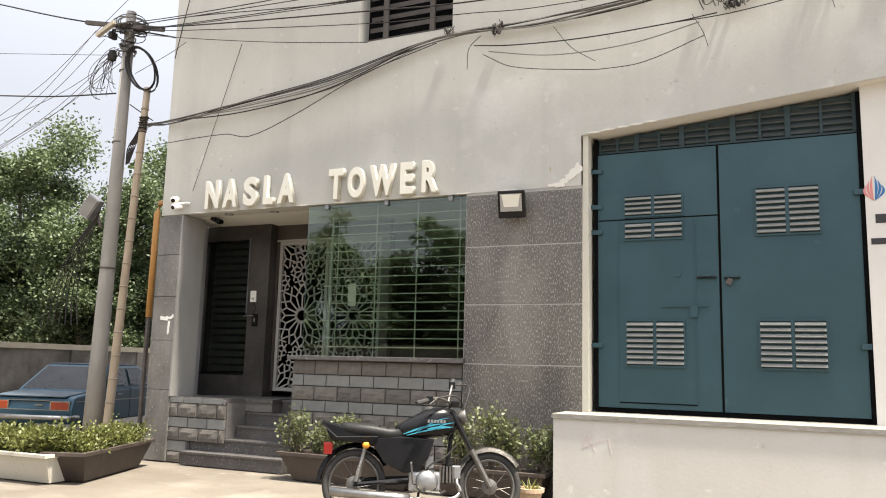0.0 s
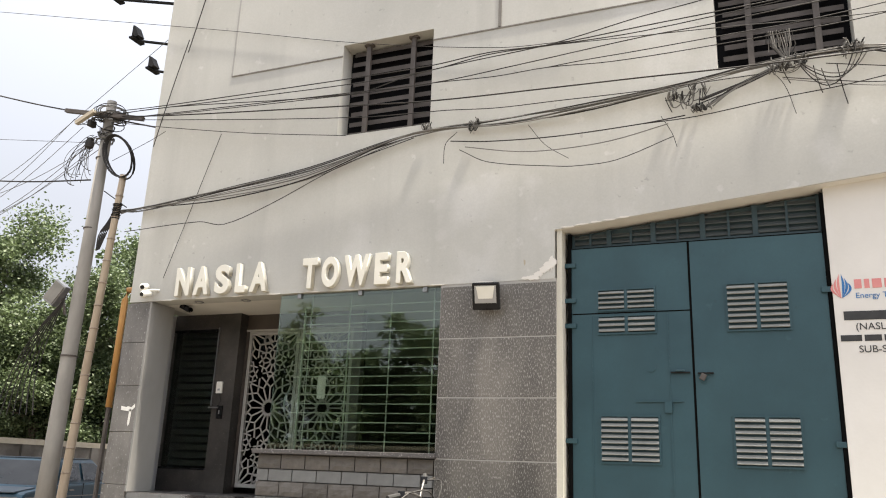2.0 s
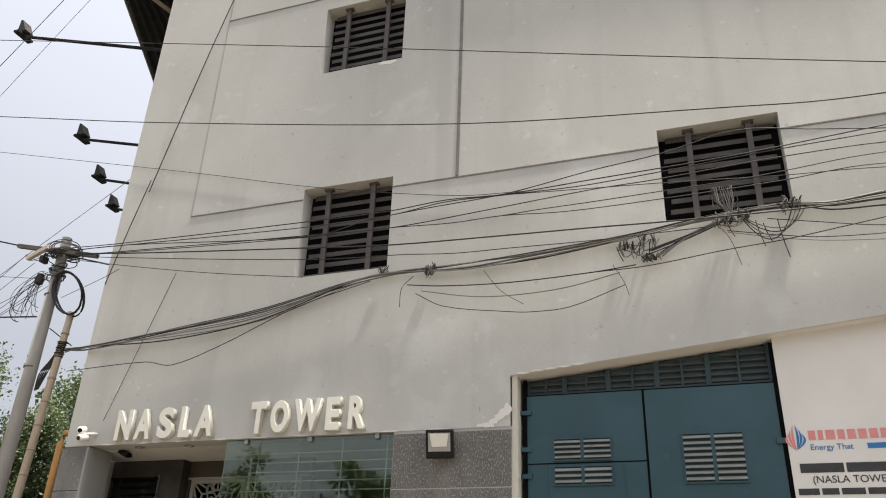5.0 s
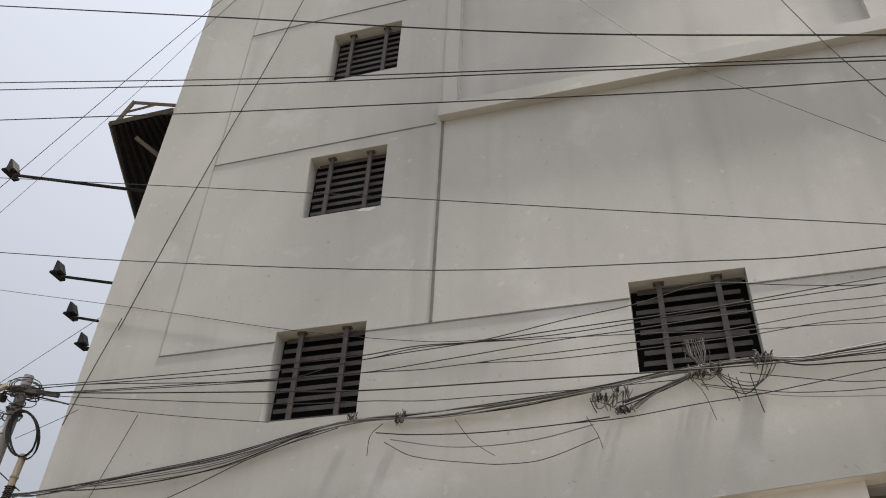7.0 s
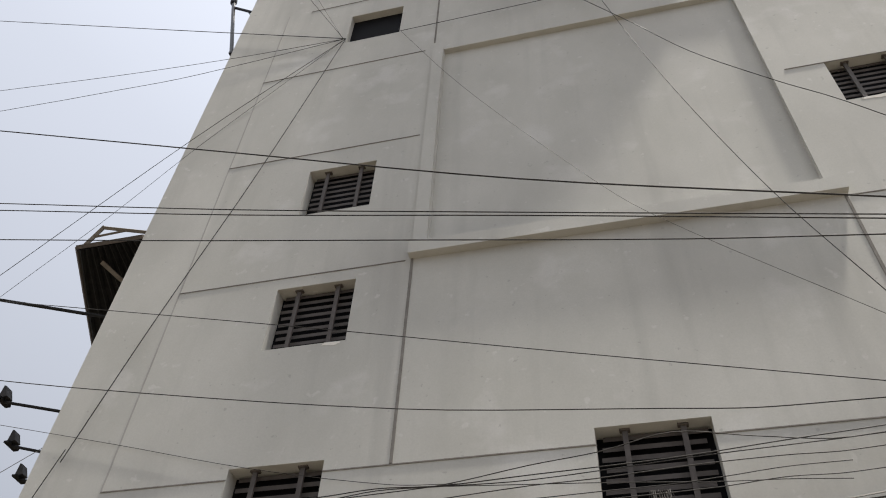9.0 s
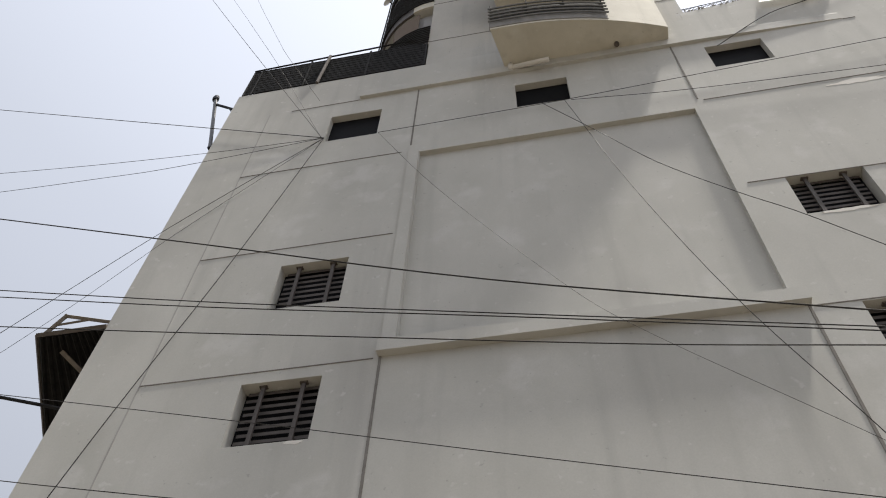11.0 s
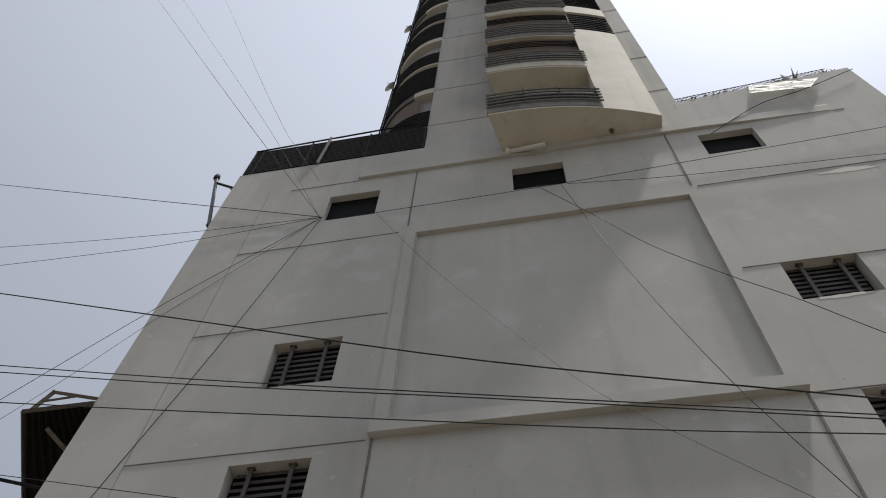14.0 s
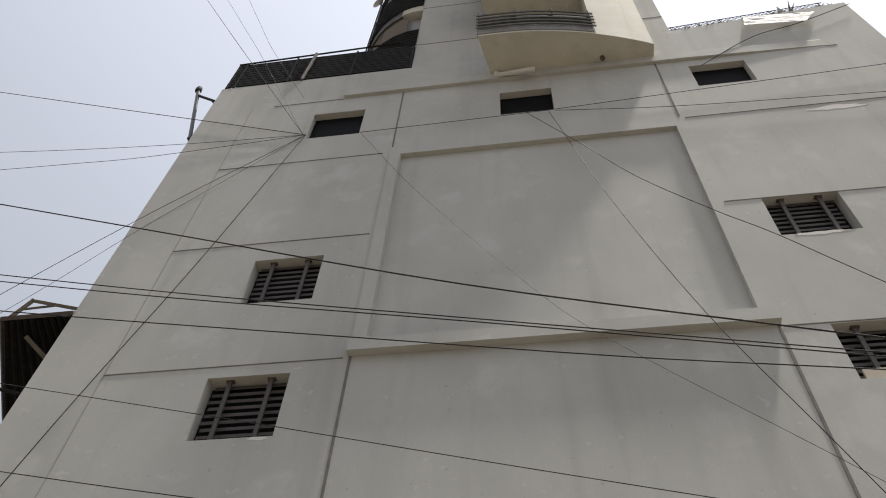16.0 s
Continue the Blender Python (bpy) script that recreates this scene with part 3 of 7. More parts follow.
for i in range(5):
    y = (-0.13, 0.07, 0.26, 0.46, 0.68)[i]
    xa = (-8.24, -8.24, -7.58, -7.58, -7.10)[i]
    z = GZ + 0.185 * (i + 1)
    part("riser", B(xa, -6.47, y + 0.02, 1.78, z - 0.185, z - 0.03), M_STEP, stairs)
    part("tread", B(xa, -6.47, y, 1.78, z - 0.03, z), M_STEP, stairs, bevel=0.004)

front_low = structure("wall_stone", B(-6.46, -3.92, 0.06, 0.30, GZ, 1.44), M_JOINT, "low stone-faced wall under the shop window")
part("window_sill", B(-6.52, -3.89, -0.06, 0.34, 1.44, 1.50), M_STEP, front_low, "grey stone sill", bevel=0.008)

# ---- shop window ----
shop = tagged(new("window_shop"), "frameless green glass shop window above the stone wall", "window", kind="structure")
pane = part("pane", B(-6.36, -3.92, 0.06, 0.072, 1.50, 3.585), M_GLASS, shop, "green tinted glass")
pane.visible_shadow = False
for x in (-6.05, -5.10, -4.15):
    part("clip", B(x - 0.03, x + 0.03, 0.03, 0.10, 3.53, 3.6), M_ALU, shop, bevel=0.004)
grid = thing("window_grille", "thin white steel grille behind the shop glass", "grille")
for i in range(16):
    z = 1.63 + i * 0.12
    part("rod", tube(bmesh.new(), [(-6.16 if i in (3, 7, 11) else -6.07, 0.22, z), (-3.93, 0.22, z)], 0.0075, 5), M_WHITEPL, grid)
for x, r in ((-6.05, 0.016), (-5.95, 0.008), (-5.34, 0.010), (-4.715, 0.010), (-4.09, 0.010)):
    part("rod", tube(bmesh.new(), [(x, 0.235, 1.5), (x, 0.235, 3.6 if r < 0.012 else 3.42)], r, 5), M_WHITEPL, grid)
part("handle", tube(bmesh.new(), smooth_path([(-6.12, 0.20, 1.86), (-6.19, 0.14, 1.98), (-6.20, 0.12, 2.1), (-6.19, 0.14, 2.22), (-6.12, 0.20, 2.34)]), 0.012, 6), M_ALU, grid, "bent steel pull handle")

curtain = thing("curtain", "pale plain curtain hanging inside the shop window", "curtain")
cm = bmesh.new()
row = [(-4.22 + 0.012 * i, 0.75 + 0.02 * math.sin(i * 1.3)) for i in range(25)]
prism(cm, row + [(x, y + 0.012) for x, y in row[::-1]], 0.95, 2.72, "z")
part("cloth", cm, M_LATTICE, curtain)
part("curtain_rod", tube(bmesh.new(), [(-4.26, 0.755, 2.74), (-3.91, 0.755, 2.74)], 0.012, 6), M_ALU, curtain)

# ---- patterned door ----
def lattice_leaf(d, x0, x1, z0, z1, y):
    """One door leaf: a frame round a flat lattice with a sixteen-petalled star in its middle."""
    w = 0.055
    for a, b, c, e in ((x0, x0 + w, z0, z1), (x1 - w, x1, z0, z1), (x0 + w, x1 - w, z0, z0 + w), (x0 + w, x1 - w, z1 - w, z1)):
        part("frame_bar", B(a, b, y, y + 0.05, c, e), M_LATTICE, d)
    lo, hi = (x0 + w, z0 + w), (x1 - w, z1 - w)
    net = bmesh.new()

    def bar(p, q, half=0.0105):
        p, q = Vector(p), Vector(q)
        t0, t1, v = 0.0, 1.0, q - p
        for i in (0, 1):
            if abs(v[i]) < 1e-6:
                if not lo[i] < p[i] < hi[i]:
                    return
                continue
            ta, tb = sorted(((lo[i] - p[i]) / v[i], (hi[i] - p[i]) / v[i]))
            t0, t1 = max(t0, ta), min(t1, tb)
        if t1 - t0 < 0.03:
            return
        p, q = p + v * t0, p + v * t1
        s = Vector((-v.y, v.x)).normalized() * half
        prism(net, [tuple(p + s), tuple(q + s), tuple(q - s), tuple(p - s)], y + 0.012, y + 0.030)

    def rosette(cx, cz, r, n, turn=0.0):
        at = lambda f, k: (cx + r * f * math.cos(2 * math.pi * (k + turn) / n), cz + r * f * math.sin(2 * math.pi * (k + turn) / n))
        for k in range(n):
            bar(at(0.17, k + 0.5), at(0.30, k))
            bar(at(0.17, k + 0.5), at(0.30, k + 1))
            bar(at(0.30, k), at(0.64, k))
            bar(at(0.64, k), at(0.78, k + 0.5))
            bar(at(0.64, k + 1), at(0.78, k + 0.5))
            bar(at(0.78, k + 0.5), at(1.0, k + 0.1))
            bar(at(0.78, k + 0.5), at(1.0, k + 0.9))

    cx, cz, hw, hh = (x0 + x1) / 2, (z0 + z1) / 2, (x1 - x0) / 2, (z1 - z0) / 2
    rosette(cx, cz, 0.50, 16)
    for sx in (-1, 1):
        for sz in (-1, 1):
            rosette(cx + sx * hw, cz + sz * hh, 0.46, 16)
            rosette(cx + sx * hw, cz + sz * hh * 0.44, 0.22, 8, 0.5)
    for sz in (-1, 1):
        rosette(cx, cz + sz * hh * 0.60, 0.25, 10, 0.25)
        rosette(cx, cz + sz * hh, 0.24, 8)
    part("lattice", net, M_LATTICE, d, "star-patterned lattice")


def lattice_door():
    d = tagged(new("door_2"), "pale metal entrance door with a star lattice", "door", kind="structure")
    x0, x1, z0, z1, y = -7.785, -5.70, 0.95, 3.33, 1.30
    lattice_leaf(d, -7.74, -6.80, z0, z1, y)
    lattice_leaf(d, -6.79, -5.85, z0, z1, y)
    part("backing", B(x0, x1, y + 0.10, y + 0.12, z0, z1), M_DARKGLASS, d)
    part("door_jamb", B(x0, -7.745, y - 0.02, y + 0.10, z0, z1), M_BROWN, d)
    part("door_jamb", B(-5.845, x1, y - 0.02, y + 0.10, z0, z1), M_BROWN, d)
    part("door_head", B(x0, x1, y - 0.02, y + 0.10, z1 + 0.03, 3.6), M_BROWN, d)
    part("head_trim", B(x0, x1, y - 0.03, y + 0.08, z1, z1 + 0.03), M_LATTICE, d)
    part("paper_notice", B(-6.42, -6.28, y + 0.001, y + 0.01, 2.28, 2.62), M_WHITEPL, d, "white paper notice on the lattice")
    return d


lattice_door()

# ---- gate ----
def gate():
    g = tagged(new("gate"), "closed teal steel double gate with louvred vents and a wicket door", "gate", kind="structure")
    x0, xm, x1, z0, z1 = -2.26, -0.87, 0.56, 0.98, 4.00
    y = GY + 0.04

    def vents(leaf, cx0, cx1, cz0, cz1, rows):
        # thin sheet on the leaf, dark teal for the shade between louvres
        part("vent_shade_sheet", B(cx0, cx1, y - 0.004, y, cz0, cz1), M_SLATBACK, leaf)
        xmid = (cx0 + cx1) / 2
        for a, b in ((cx0, xmid - 0.02), (xmid + 0.02, cx1)):
            for i in range(rows):
                z = cz0 + (cz1 - cz0) * i / rows
                h = (cz1 - cz0) / rows
                part("louvre", prism(bmesh.new(), [(y - 0.006, z + h * 0.80), (y - 0.036, z + h * 0.30), (y - 0.030, z + h * 0.20), (y - 0.005, z + h * 0.66)], a, b, "x"), M_SLAT, leaf)
        for a, b, c, e in ((cx0 - 0.02, cx0, cz0 - 0.02, cz1 + 0.02), (cx1, cx1 + 0.02, cz0 - 0.02, cz1 + 0.02), (xmid - 0.02, xmid + 0.02, cz0, cz1), (cx0, cx1, cz1, cz1 + 0.02), (cx0, cx1, cz0 - 0.02, cz0)):
            part("vent_frame", B(a, b, y - 0.018, y, c, e), M_GATE, leaf)

    left = part("leaf", holed(bmesh.new(), x0, xm - 0.008, z0, z1, [], y, y + 0.05), M_GATE, g, "teal painted steel leaf with a wicket")
    right = part("leaf", holed(bmesh.new(), xm + 0.008, x1, z0, z1, [], y, y + 0.05), M_GATE, g, "teal painted steel leaf")
    vents(left, -1.93, -1.28, 3.225, 3.46, 4)
    vents(left, -1.93, -1.28, 2.945, 3.14, 3)
    vents(left, -1.92, -1.28, 1.47, 1.975, 8)
    vents(right, -0.47, 0.16, 2.94, 3.46, 8)
    vents(right, -0.47, 0.18, 1.47, 1.98, 8)
    for a, b, c, e in ((-2.025, -2.01, 1.05, 3.17), (-1.145, -1.13, 1.05, 3.17)):
        part("seam", B(a, b, y - 0.006, y, c, e), M_GATE, left)
    part("gap_line", B(x0 + 0.01, xm - 0.012, y - 0.003, y, 3.178, 3.192), M_GAP, left)
    part("gap_line", B(-2.01, -1.145, y - 0.003, y, 1.034, 1.048), M_GAP, left)
    for xx in (xm - 0.012, ):
        part("gap_line", B(xx - 0.002, xx + 0.024, y - 0.003, y + 0.002, z0, z1), M_GAP, left)
    part("latch", B(-1.12, -0.91, y - 0.03, y, 2.462, 2.478), M_RAIL, left)
    part("latch_ring", tube(bmesh.new(), [(-1.06, y, 2.475), (-1.06, y - 0.04, 2.49), (-0.97, y - 0.04, 2.49), (-0.97, y, 2.475)], 0.010, 6), M_GATE, left)
    part("latch", B(-0.83, -0.66, y - 0.03, y, 2.452, 2.468), M_RAIL, right)
    part("padlock", B(-0.03, 0.03, -0.02, 0.02, -0.07, 0.0, Matrix.Translation((-0.755, y - 0.05, 2.445)) @ Matrix.Rotation(radians(28), 4, "Y")), M_GRILLE, right, bevel=0.006)
    part("bolt", B(-1.52, -1.00, y - 0.02, y, 2.14, 2.155), M_GATE, left)
    part("bolt", B(-1.20, -1.12, y - 0.03, y, 2.02, 2.15), M_GATE, left)
    part("lock_cover", lathe(bmesh.new(), [(0.05, -0.01), (0.05, 0.0)], (-1.34, y, 2.53), "y"), M_GATE, left)
    for z in (1.69, 3.04, 3.35, 3.79):
        part("hinge", B(-2.36, -2.20, y - 0.03, y - 0.005, z - 0.025, z + 0.03), M_GATE, left, bevel=0.005)
    for z in (1.71, 3.35):
        part("hinge", B(0.50, 0.60, y - 0.03, y - 0.005, z - 0.03, z + 0.03), M_GATE, right, bevel=0.005)
    # sloping louvred fanlight
    top = lambda x: 4.20 + (x - x0) * 0.097
    yf = y + 0.07
    # fanlight and louvres take darker gate and slat colours for the recess shade
    fan = part("fanlight", prism(bmesh.new(), [(x0, 4.01), (x1, 4.01), (x1, top(x1)), (x0, top(x0))], yf + 0.03, yf + 0.05), M_FAN_SHADE, g, "teal louvred fanlight")
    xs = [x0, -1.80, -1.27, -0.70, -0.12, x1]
    part("fan_bar", B(x0, x1, yf - 0.02, yf + 0.03, 4.01, 4.05), M_FAN_SHADE, fan)
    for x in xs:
        part("fan_bar", B(x - 0.03, x + 0.03, yf - 0.02, yf + 0.03, 4.05, top(x) - 0.005), M_FAN_SHADE, fan)
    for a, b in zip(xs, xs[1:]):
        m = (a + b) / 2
        part("fan_bar", B(m - 0.014, m + 0.014, yf - 0.018, yf + 0.03, 4.05, top(m) - 0.01), M_FAN_SHADE, fan)
        z = 4.06
        while z < top(b) - 0.05:
            aa = max(a + 0.03, x0 + (z + 0.06 - 4.20) / 0.097)
            if aa < b - 0.08:
                part("louvre", prism(bmesh.new(), [(yf + 0.028, z + 0.065), (yf - 0.012, z + 0.02), (yf - 0.008, z + 0.008), (yf + 0.03, z + 0.05)], aa, b - 0.03, "x"), M_SLAT_SHADE, fan)
            z += 0.075
    for x in (x0 - 0.04, x1 + 0.005):
        part("gap_strip", B(x, x + 0.042, y - 0.02, y + 0.06, z0 - 0.05, 4.2 if x < 0 else 4.46), M_GAP, g)
    part("gap_strip", B(x0, x1, y + 0.01, y + 0.05, 0.921, z0 - 0.005), M_GAP, g)
    part("gap_strip", B(x0, x1, y - 0.002, y + 0.02, 4.0, 4.012), M_GAP, g)
    return g


# gate teal darkened to paint the shade behind the vent louvres
M_SLATBACK = material("vent_gap_shade", (0.012, 0.030, 0.036), (0.018, 0.040, 0.046), 5, 0.9, bump=0)
# slat and gate colours darkened: shade of the recessed fanlight painted in
M_SLAT_SHADE = material("shaded_fan_slat_paint", (0.045, 0.055, 0.055), (0.07, 0.08, 0.078), 5, 0.8, bump=0.2)
M_FAN_SHADE = material("shaded_fanlight_paint", (0.014, 0.034, 0.040), (0.024, 0.050, 0.056), 3, 0.6, bump=0.1)
gate()
structure("wall_behind_gate", B(-2.40, 0.60, GY + 0.30, GY + 0.4, 0.8, 4.7), M_DARK, "dark wall closing the gate opening")

# ---- letters ----
def letters():
    sign = thing("sign_letters", "raised cream block letters along the fascia", "sign", at=pose(0, 0, 0))
    rows = [("N", -8.14, -7.88), ("A", -7.81, -7.54), ("S", -7.43, -7.18), ("L", -7.07, -6.89), ("A", -6.82, -6.53), ("T", -5.96, -5.72), ("O", -5.65, -5.39), ("W", -5.31, -4.92), ("E", -4.84, -4.64), ("R", -4.52, -4.29)]
    z0, h = 3.635, 0.43
    for ch, a, b in rows:
        cu = bpy.data.curves.new("letter", "FONT")
        cu.body = ch
        cu.size = 1.0
        cu.extrude = 0.05
        cu.offset = 0.04
        cu.bevel_depth = 0.008
        cu.resolution_u = 5
        tmp = bpy.data.objects.new("letter", cu)
        scene.collection.objects.link(tmp)
        bpy.context.view_layer.update()
        me = bpy.data.meshes.new_from_object(tmp.evaluated_get(bpy.context.evaluated_depsgraph_get()))
        bpy.data.objects.remove(tmp)
        co = np.array([v.co for v in me.vertices])
        lo, hi = co.min(0), co.max(0)
        for v in me.vertices:
            u = (Vector(v.co) - Vector(lo))
            v.co = (a + u.x / (hi[0] - lo[0]) * (b - a), -0.090 + 0.085 * (1 - u.z / (hi[2] - lo[2])), z0 + u.y / (hi[1] - lo[1]) * h)
        me.materials.clear()
        me.materials.append(M_LETTER)
        ob = new("letter", me)
        ob.parent = sign


letters()

# ---- tower above the podium ----
tower = thing("tower", "grey plaster apartment tower with curved balconies rising from the podium", "tower")
TX0, TX1, TTOP = -3.08, 4.68, 60.0
part("tower_wall", B(TX0, TX1, 0.03, 9.0, ZT - 0.1, TTOP), M_TOWER, tower, "grey plaster tower wall")
part("tower_wall", B(TX0, TX1, 0.003, 0.03, ZT, ZT + 0.6), M_TOWER, tower)
FLOOR = 3.85
ZB = 22.6


def bay_front(x):
    """How far the balcony bay stands out in front of the tower at x."""
    return -(1.24 - 0.044 * max(0.0, x + 0.4) ** 2)



def bay_outline(x0, x1, n=18, inset=0.0):
    return [(x0 + (x1 - x0) * i / n, bay_front(x0 + (x1 - x0) * i / n) + inset) for i in range(n + 1)]


def rail_bars(parent, path, z0, n, step, r, mat):
    for i in range(n):
        part("rail", tube(bmesh.new(), [(p[0], p[1], z0 + i * step) for p in path], r, 5), mat, parent)


M_RAILPALE = material("weathered_rail", (0.13, 0.13, 0.1268), (0.234, 0.234, 0.2242), 7, 0.5, 0.2, bump=0.1)
M_GRIME = material("grimy_plaster", (0.13, 0.125, 0.115), (0.26, 0.25, 0.23), 2.5, 0.9, bump=0.2, fine=20, streak=0.4)
M_BLIND = material("bamboo_blind", (0.09, 0.065, 0.045), (0.16, 0.12, 0.085), 9, 0.9, bump=0.3, streak=6)
for k in range(9):
    z = ZB + FLOOR * k
    bal = part("balcony", prism(bmesh.new(), [(-0.66, 0.03), *bay_outline(-0.93, 3.86), (3.86, 0.03)], z, z + 0.30, "z"), M_CREAM, tower, "curved cream balcony slab")
    lip = bmesh.new()
    o, i_ = bay_outline(-0.95, 2.30, 14, -0.02), bay_outline(-0.95, 2.30, 14, 0.10)
    prism(lip, o + i_[::-1], z + 0.10, z + (0.50 if k % 2 == 0 else 0.66), "z")
    part("upstand", lip, M_GRIME if k % 2 == 0 else M_CREAM, bal, "grimy balcony upstand")
    zr = z + (0.46 if k % 2 == 0 else 0.62)
    rail_bars(bal, bay_outline(-0.97, 2.36, 14, -0.07), zr, 5, 0.25, 0.030, M_RAILPALE)
    net = bmesh.new()
    prism(net, bay_outline(-0.93, 2.30, 14, -0.01) + bay_outline(-0.93, 2.30, 14, 0.02)[::-1], zr - 0.1, zr + 1.0, "z")
    part("rail_netting", net, M_RAIL, bal, "dark netting behind the rails")
    for j in range(4):
        x = -0.9 + j * 1.05
        part("rail_post", tube(bmesh.new(), [(x, bay_front(x) - 0.03, z + 0.6), (x, bay_front(x) - 0.03, z + 1.8)], 0.02, 5), M_RAIL, bal)
    if k in (1, 2, 3, 5, 6):
        bl = bmesh.new()
        o, i_ = bay_outline(-0.90, 2.24, 14, 0.14), bay_outline(-0.90, 2.24, 14, 0.18)
        prism(bl, o + i_[::-1], z + 1.5, z + FLOOR, "z")
        part("blind", bl, M_BLIND, bal, "brown bamboo blind")
        rail_bars(bal, bay_outline(-0.90, 2.26, 14, 0.06), z + 2.7, 4, 0.2, 0.022, M_RAIL)
    o, i_ = bay_outline(2.26, 3.86, 10, 0.0), bay_outline(2.26, 3.86, 10, 0.22)
    flank = bmesh.new()
    if k < 2:
        prism(flank, o + [(3.86, 0.03), (2.26, 0.03)], z + 0.302, z + FLOOR - 0.002, "z")
        part("flank_wall", flank, M_CREAM, bal, "sunlit curved cream wall")
    else:
        prism(flank, o + [(3.86, 0.03), (2.26, 0.03)], z + 0.302, z + 1.1, "z")
        part("flank_wall", flank, M_CREAM, bal)
        win = bmesh.new()
        prism(win, bay_outline(2.26, 3.82, 10, 0.10) + [(3.82, 0.03), (2.26, 0.03)], z + 1.1, z + FLOOR, "z")
        part("flank_glazing", win, M_DARK, bal)
        rail_bars(bal, bay_outline(2.3, 3.84, 8, 0.02), z + 1.3, 8, 0.3, 0.03, M_RAIL)
for k in range(9):
    z = 25.95 + 3.65 * k
    part("joint_strip", B(TX0, -0.9, 0.02, 0.03, z, z + 0.022), M_JOINTLINE, tower)
    part("joint_strip", B(3.87, TX1, 0.02, 0.03, z, z + 0.022), M_JOINTLINE, tower)


def round_path(r, a0, a1, n=14):
    return [(TX0 - r * math.sin(a), 2.6 - r * math.cos(a)) for a in [a0 + (a1 - a0) * i / n for i in range(n + 1)]]


for k in range(9):
    z = 25.7 + 3.65 * k
    ring = bmesh.new()
    o = round_path(2.56, 0.0, 2.4)
    prism(ring, o + [(TX0, 4.6), (TX0, 2.0)], z, z + 0.28, "z")
    gal = part("gallery", ring, M_CREAM if k % 2 == 0 else M_TOWER, tower, "rounded gallery slab")
    lip = bmesh.new()
    a1, hh = (0.55, 0.30, 0.75, 1.0, 0.8, 0.5, 1.2, 0.6, 0.9)[k], (0.95, 0.7, 1.0, 0.6, 0.9, 0.8, 0.95, 0.7, 0.9)[k]
    prism(lip, round_path(2.6, 0.0, a1) + round_path(2.48, 0.0, a1)[::-1], z + 0.02, z + hh, "z")
    part("upstand", lip, M_CREAM, gal)
    dark = bmesh.new()
    prism(dark, round_path(2.58, a1, 2.4) + round_path(2.50, a1, 2.4)[::-1], z - 0.02, z + hh, "z")
    part("dark_upstand", dark, M_GRILLE, gal, "dark sheeting on the gallery")
    back = bmesh.new()
    prism(back, round_path(2.3, 0.0, 2.4) + round_path(2.2, 0.0, 2.4)[::-1], z + 0.28, z + 3.65, "z")
    part("gallery_glazing", back, M_DARK, gal)
    rail_bars(gal, round_path(2.63, 0.0, 2.4), z + (0.55 if k % 2 else 0.2), 16 if k % 2 else 9, 0.165, 0.034, M_RAIL)
    cur = bmesh.new()
    c0 = (0.2, 0.5, 0.9, 0.3, 0.7, 0.1, 0.6, 0.4, 0.8)[k]
    prism(cur, round_path(2.52, c0, c0 + 0.45, 6) + round_path(2.49, c0, c0 + 0.45, 6)[::-1], z + 1.3, z + 3.4, "z")
    part("screen", cur, M_RAILPALE if k % 2 else M_BLIND, gal, "hanging screen")
part("stay_rod", tube(bmesh.new(), [(-5.78, 2.6, 24.0), (-5.78, 2.6, TTOP)], 0.05, 6), M_RAIL, tower)
part("stay_rod", tube(bmesh.new(), [(-5.70, 1.8, 24.0), (-5.70, 1.8, TTOP)], 0.03, 6), M_RAIL, tower)
for x, y, z in ((-6.02, 2.2, 49.0), (-6.02, 2.2, 38.0)):
    dish = thing("satellite_dish", "pale satellite dish on the tower's gallery", "satellite dish", "dishes", pose(x, y, z, 60, 0, -40))
    part("bowl", lathe(bmesh.new(), [(0.02, 0.0), (0.18, 0.03), (0.31, 0.08), (0.31, 0.095), (0.17, 0.05), (0.02, 0.02)], seg=20), M_WHITEPL, dish)
    part("arm", tube(bmesh.new(), [(0.22, 0, 0.05), (0.0, 0, 0.33)], 0.012, 5), M_RAIL, dish)
    part("mount", tube(bmesh.new(), [(0, 0, 0), (0.1, 0.2, -0.5)], 0.025, 5), M_RAIL, dish)
pipe = thing("drain_pipe", "stubby plaster-coloured drain pipe under the balcony", "pipe")
part("elbow", tube(bmesh.new(), [(-0.52, -0.12, 22.62), (-0.52, -0.12, 22.42), (-0.44, -0.14, 22.34)], 0.085, 10), M_SOFFIT, pipe, smooth=True)
part("spout", tube(bmesh.new(), [(-0.46, -0.14, 22.36), (0.05, -0.22, 22.24), (0.55, -0.30, 22.12)], 0.07, 10), M_SOFFIT, pipe, smooth=True)
vent = thing("drain_outlet", "dark round outlet in the balcony soffit", "outlet", at=pose(2.45, -0.22, ZB))
part("pipe_end", lathe(bmesh.new(), [(0.05, -0.09), (0.07, -0.09), (0.07, 0.0), (0.05, 0.0)], seg=14), M_STEEL, vent)

# ---- roof edge ----
rr = thing("roof_railing", "black slatted steel railing along the podium roof", "railing")
for i in range(19):
    z = ZT + 0.08 + i * 0.095
    part("bar", B(-8.95, TX0 - 0.02, -0.012 + 0.004 * (i % 2), 0.018, z, z + 0.055), M_RAIL, rr)
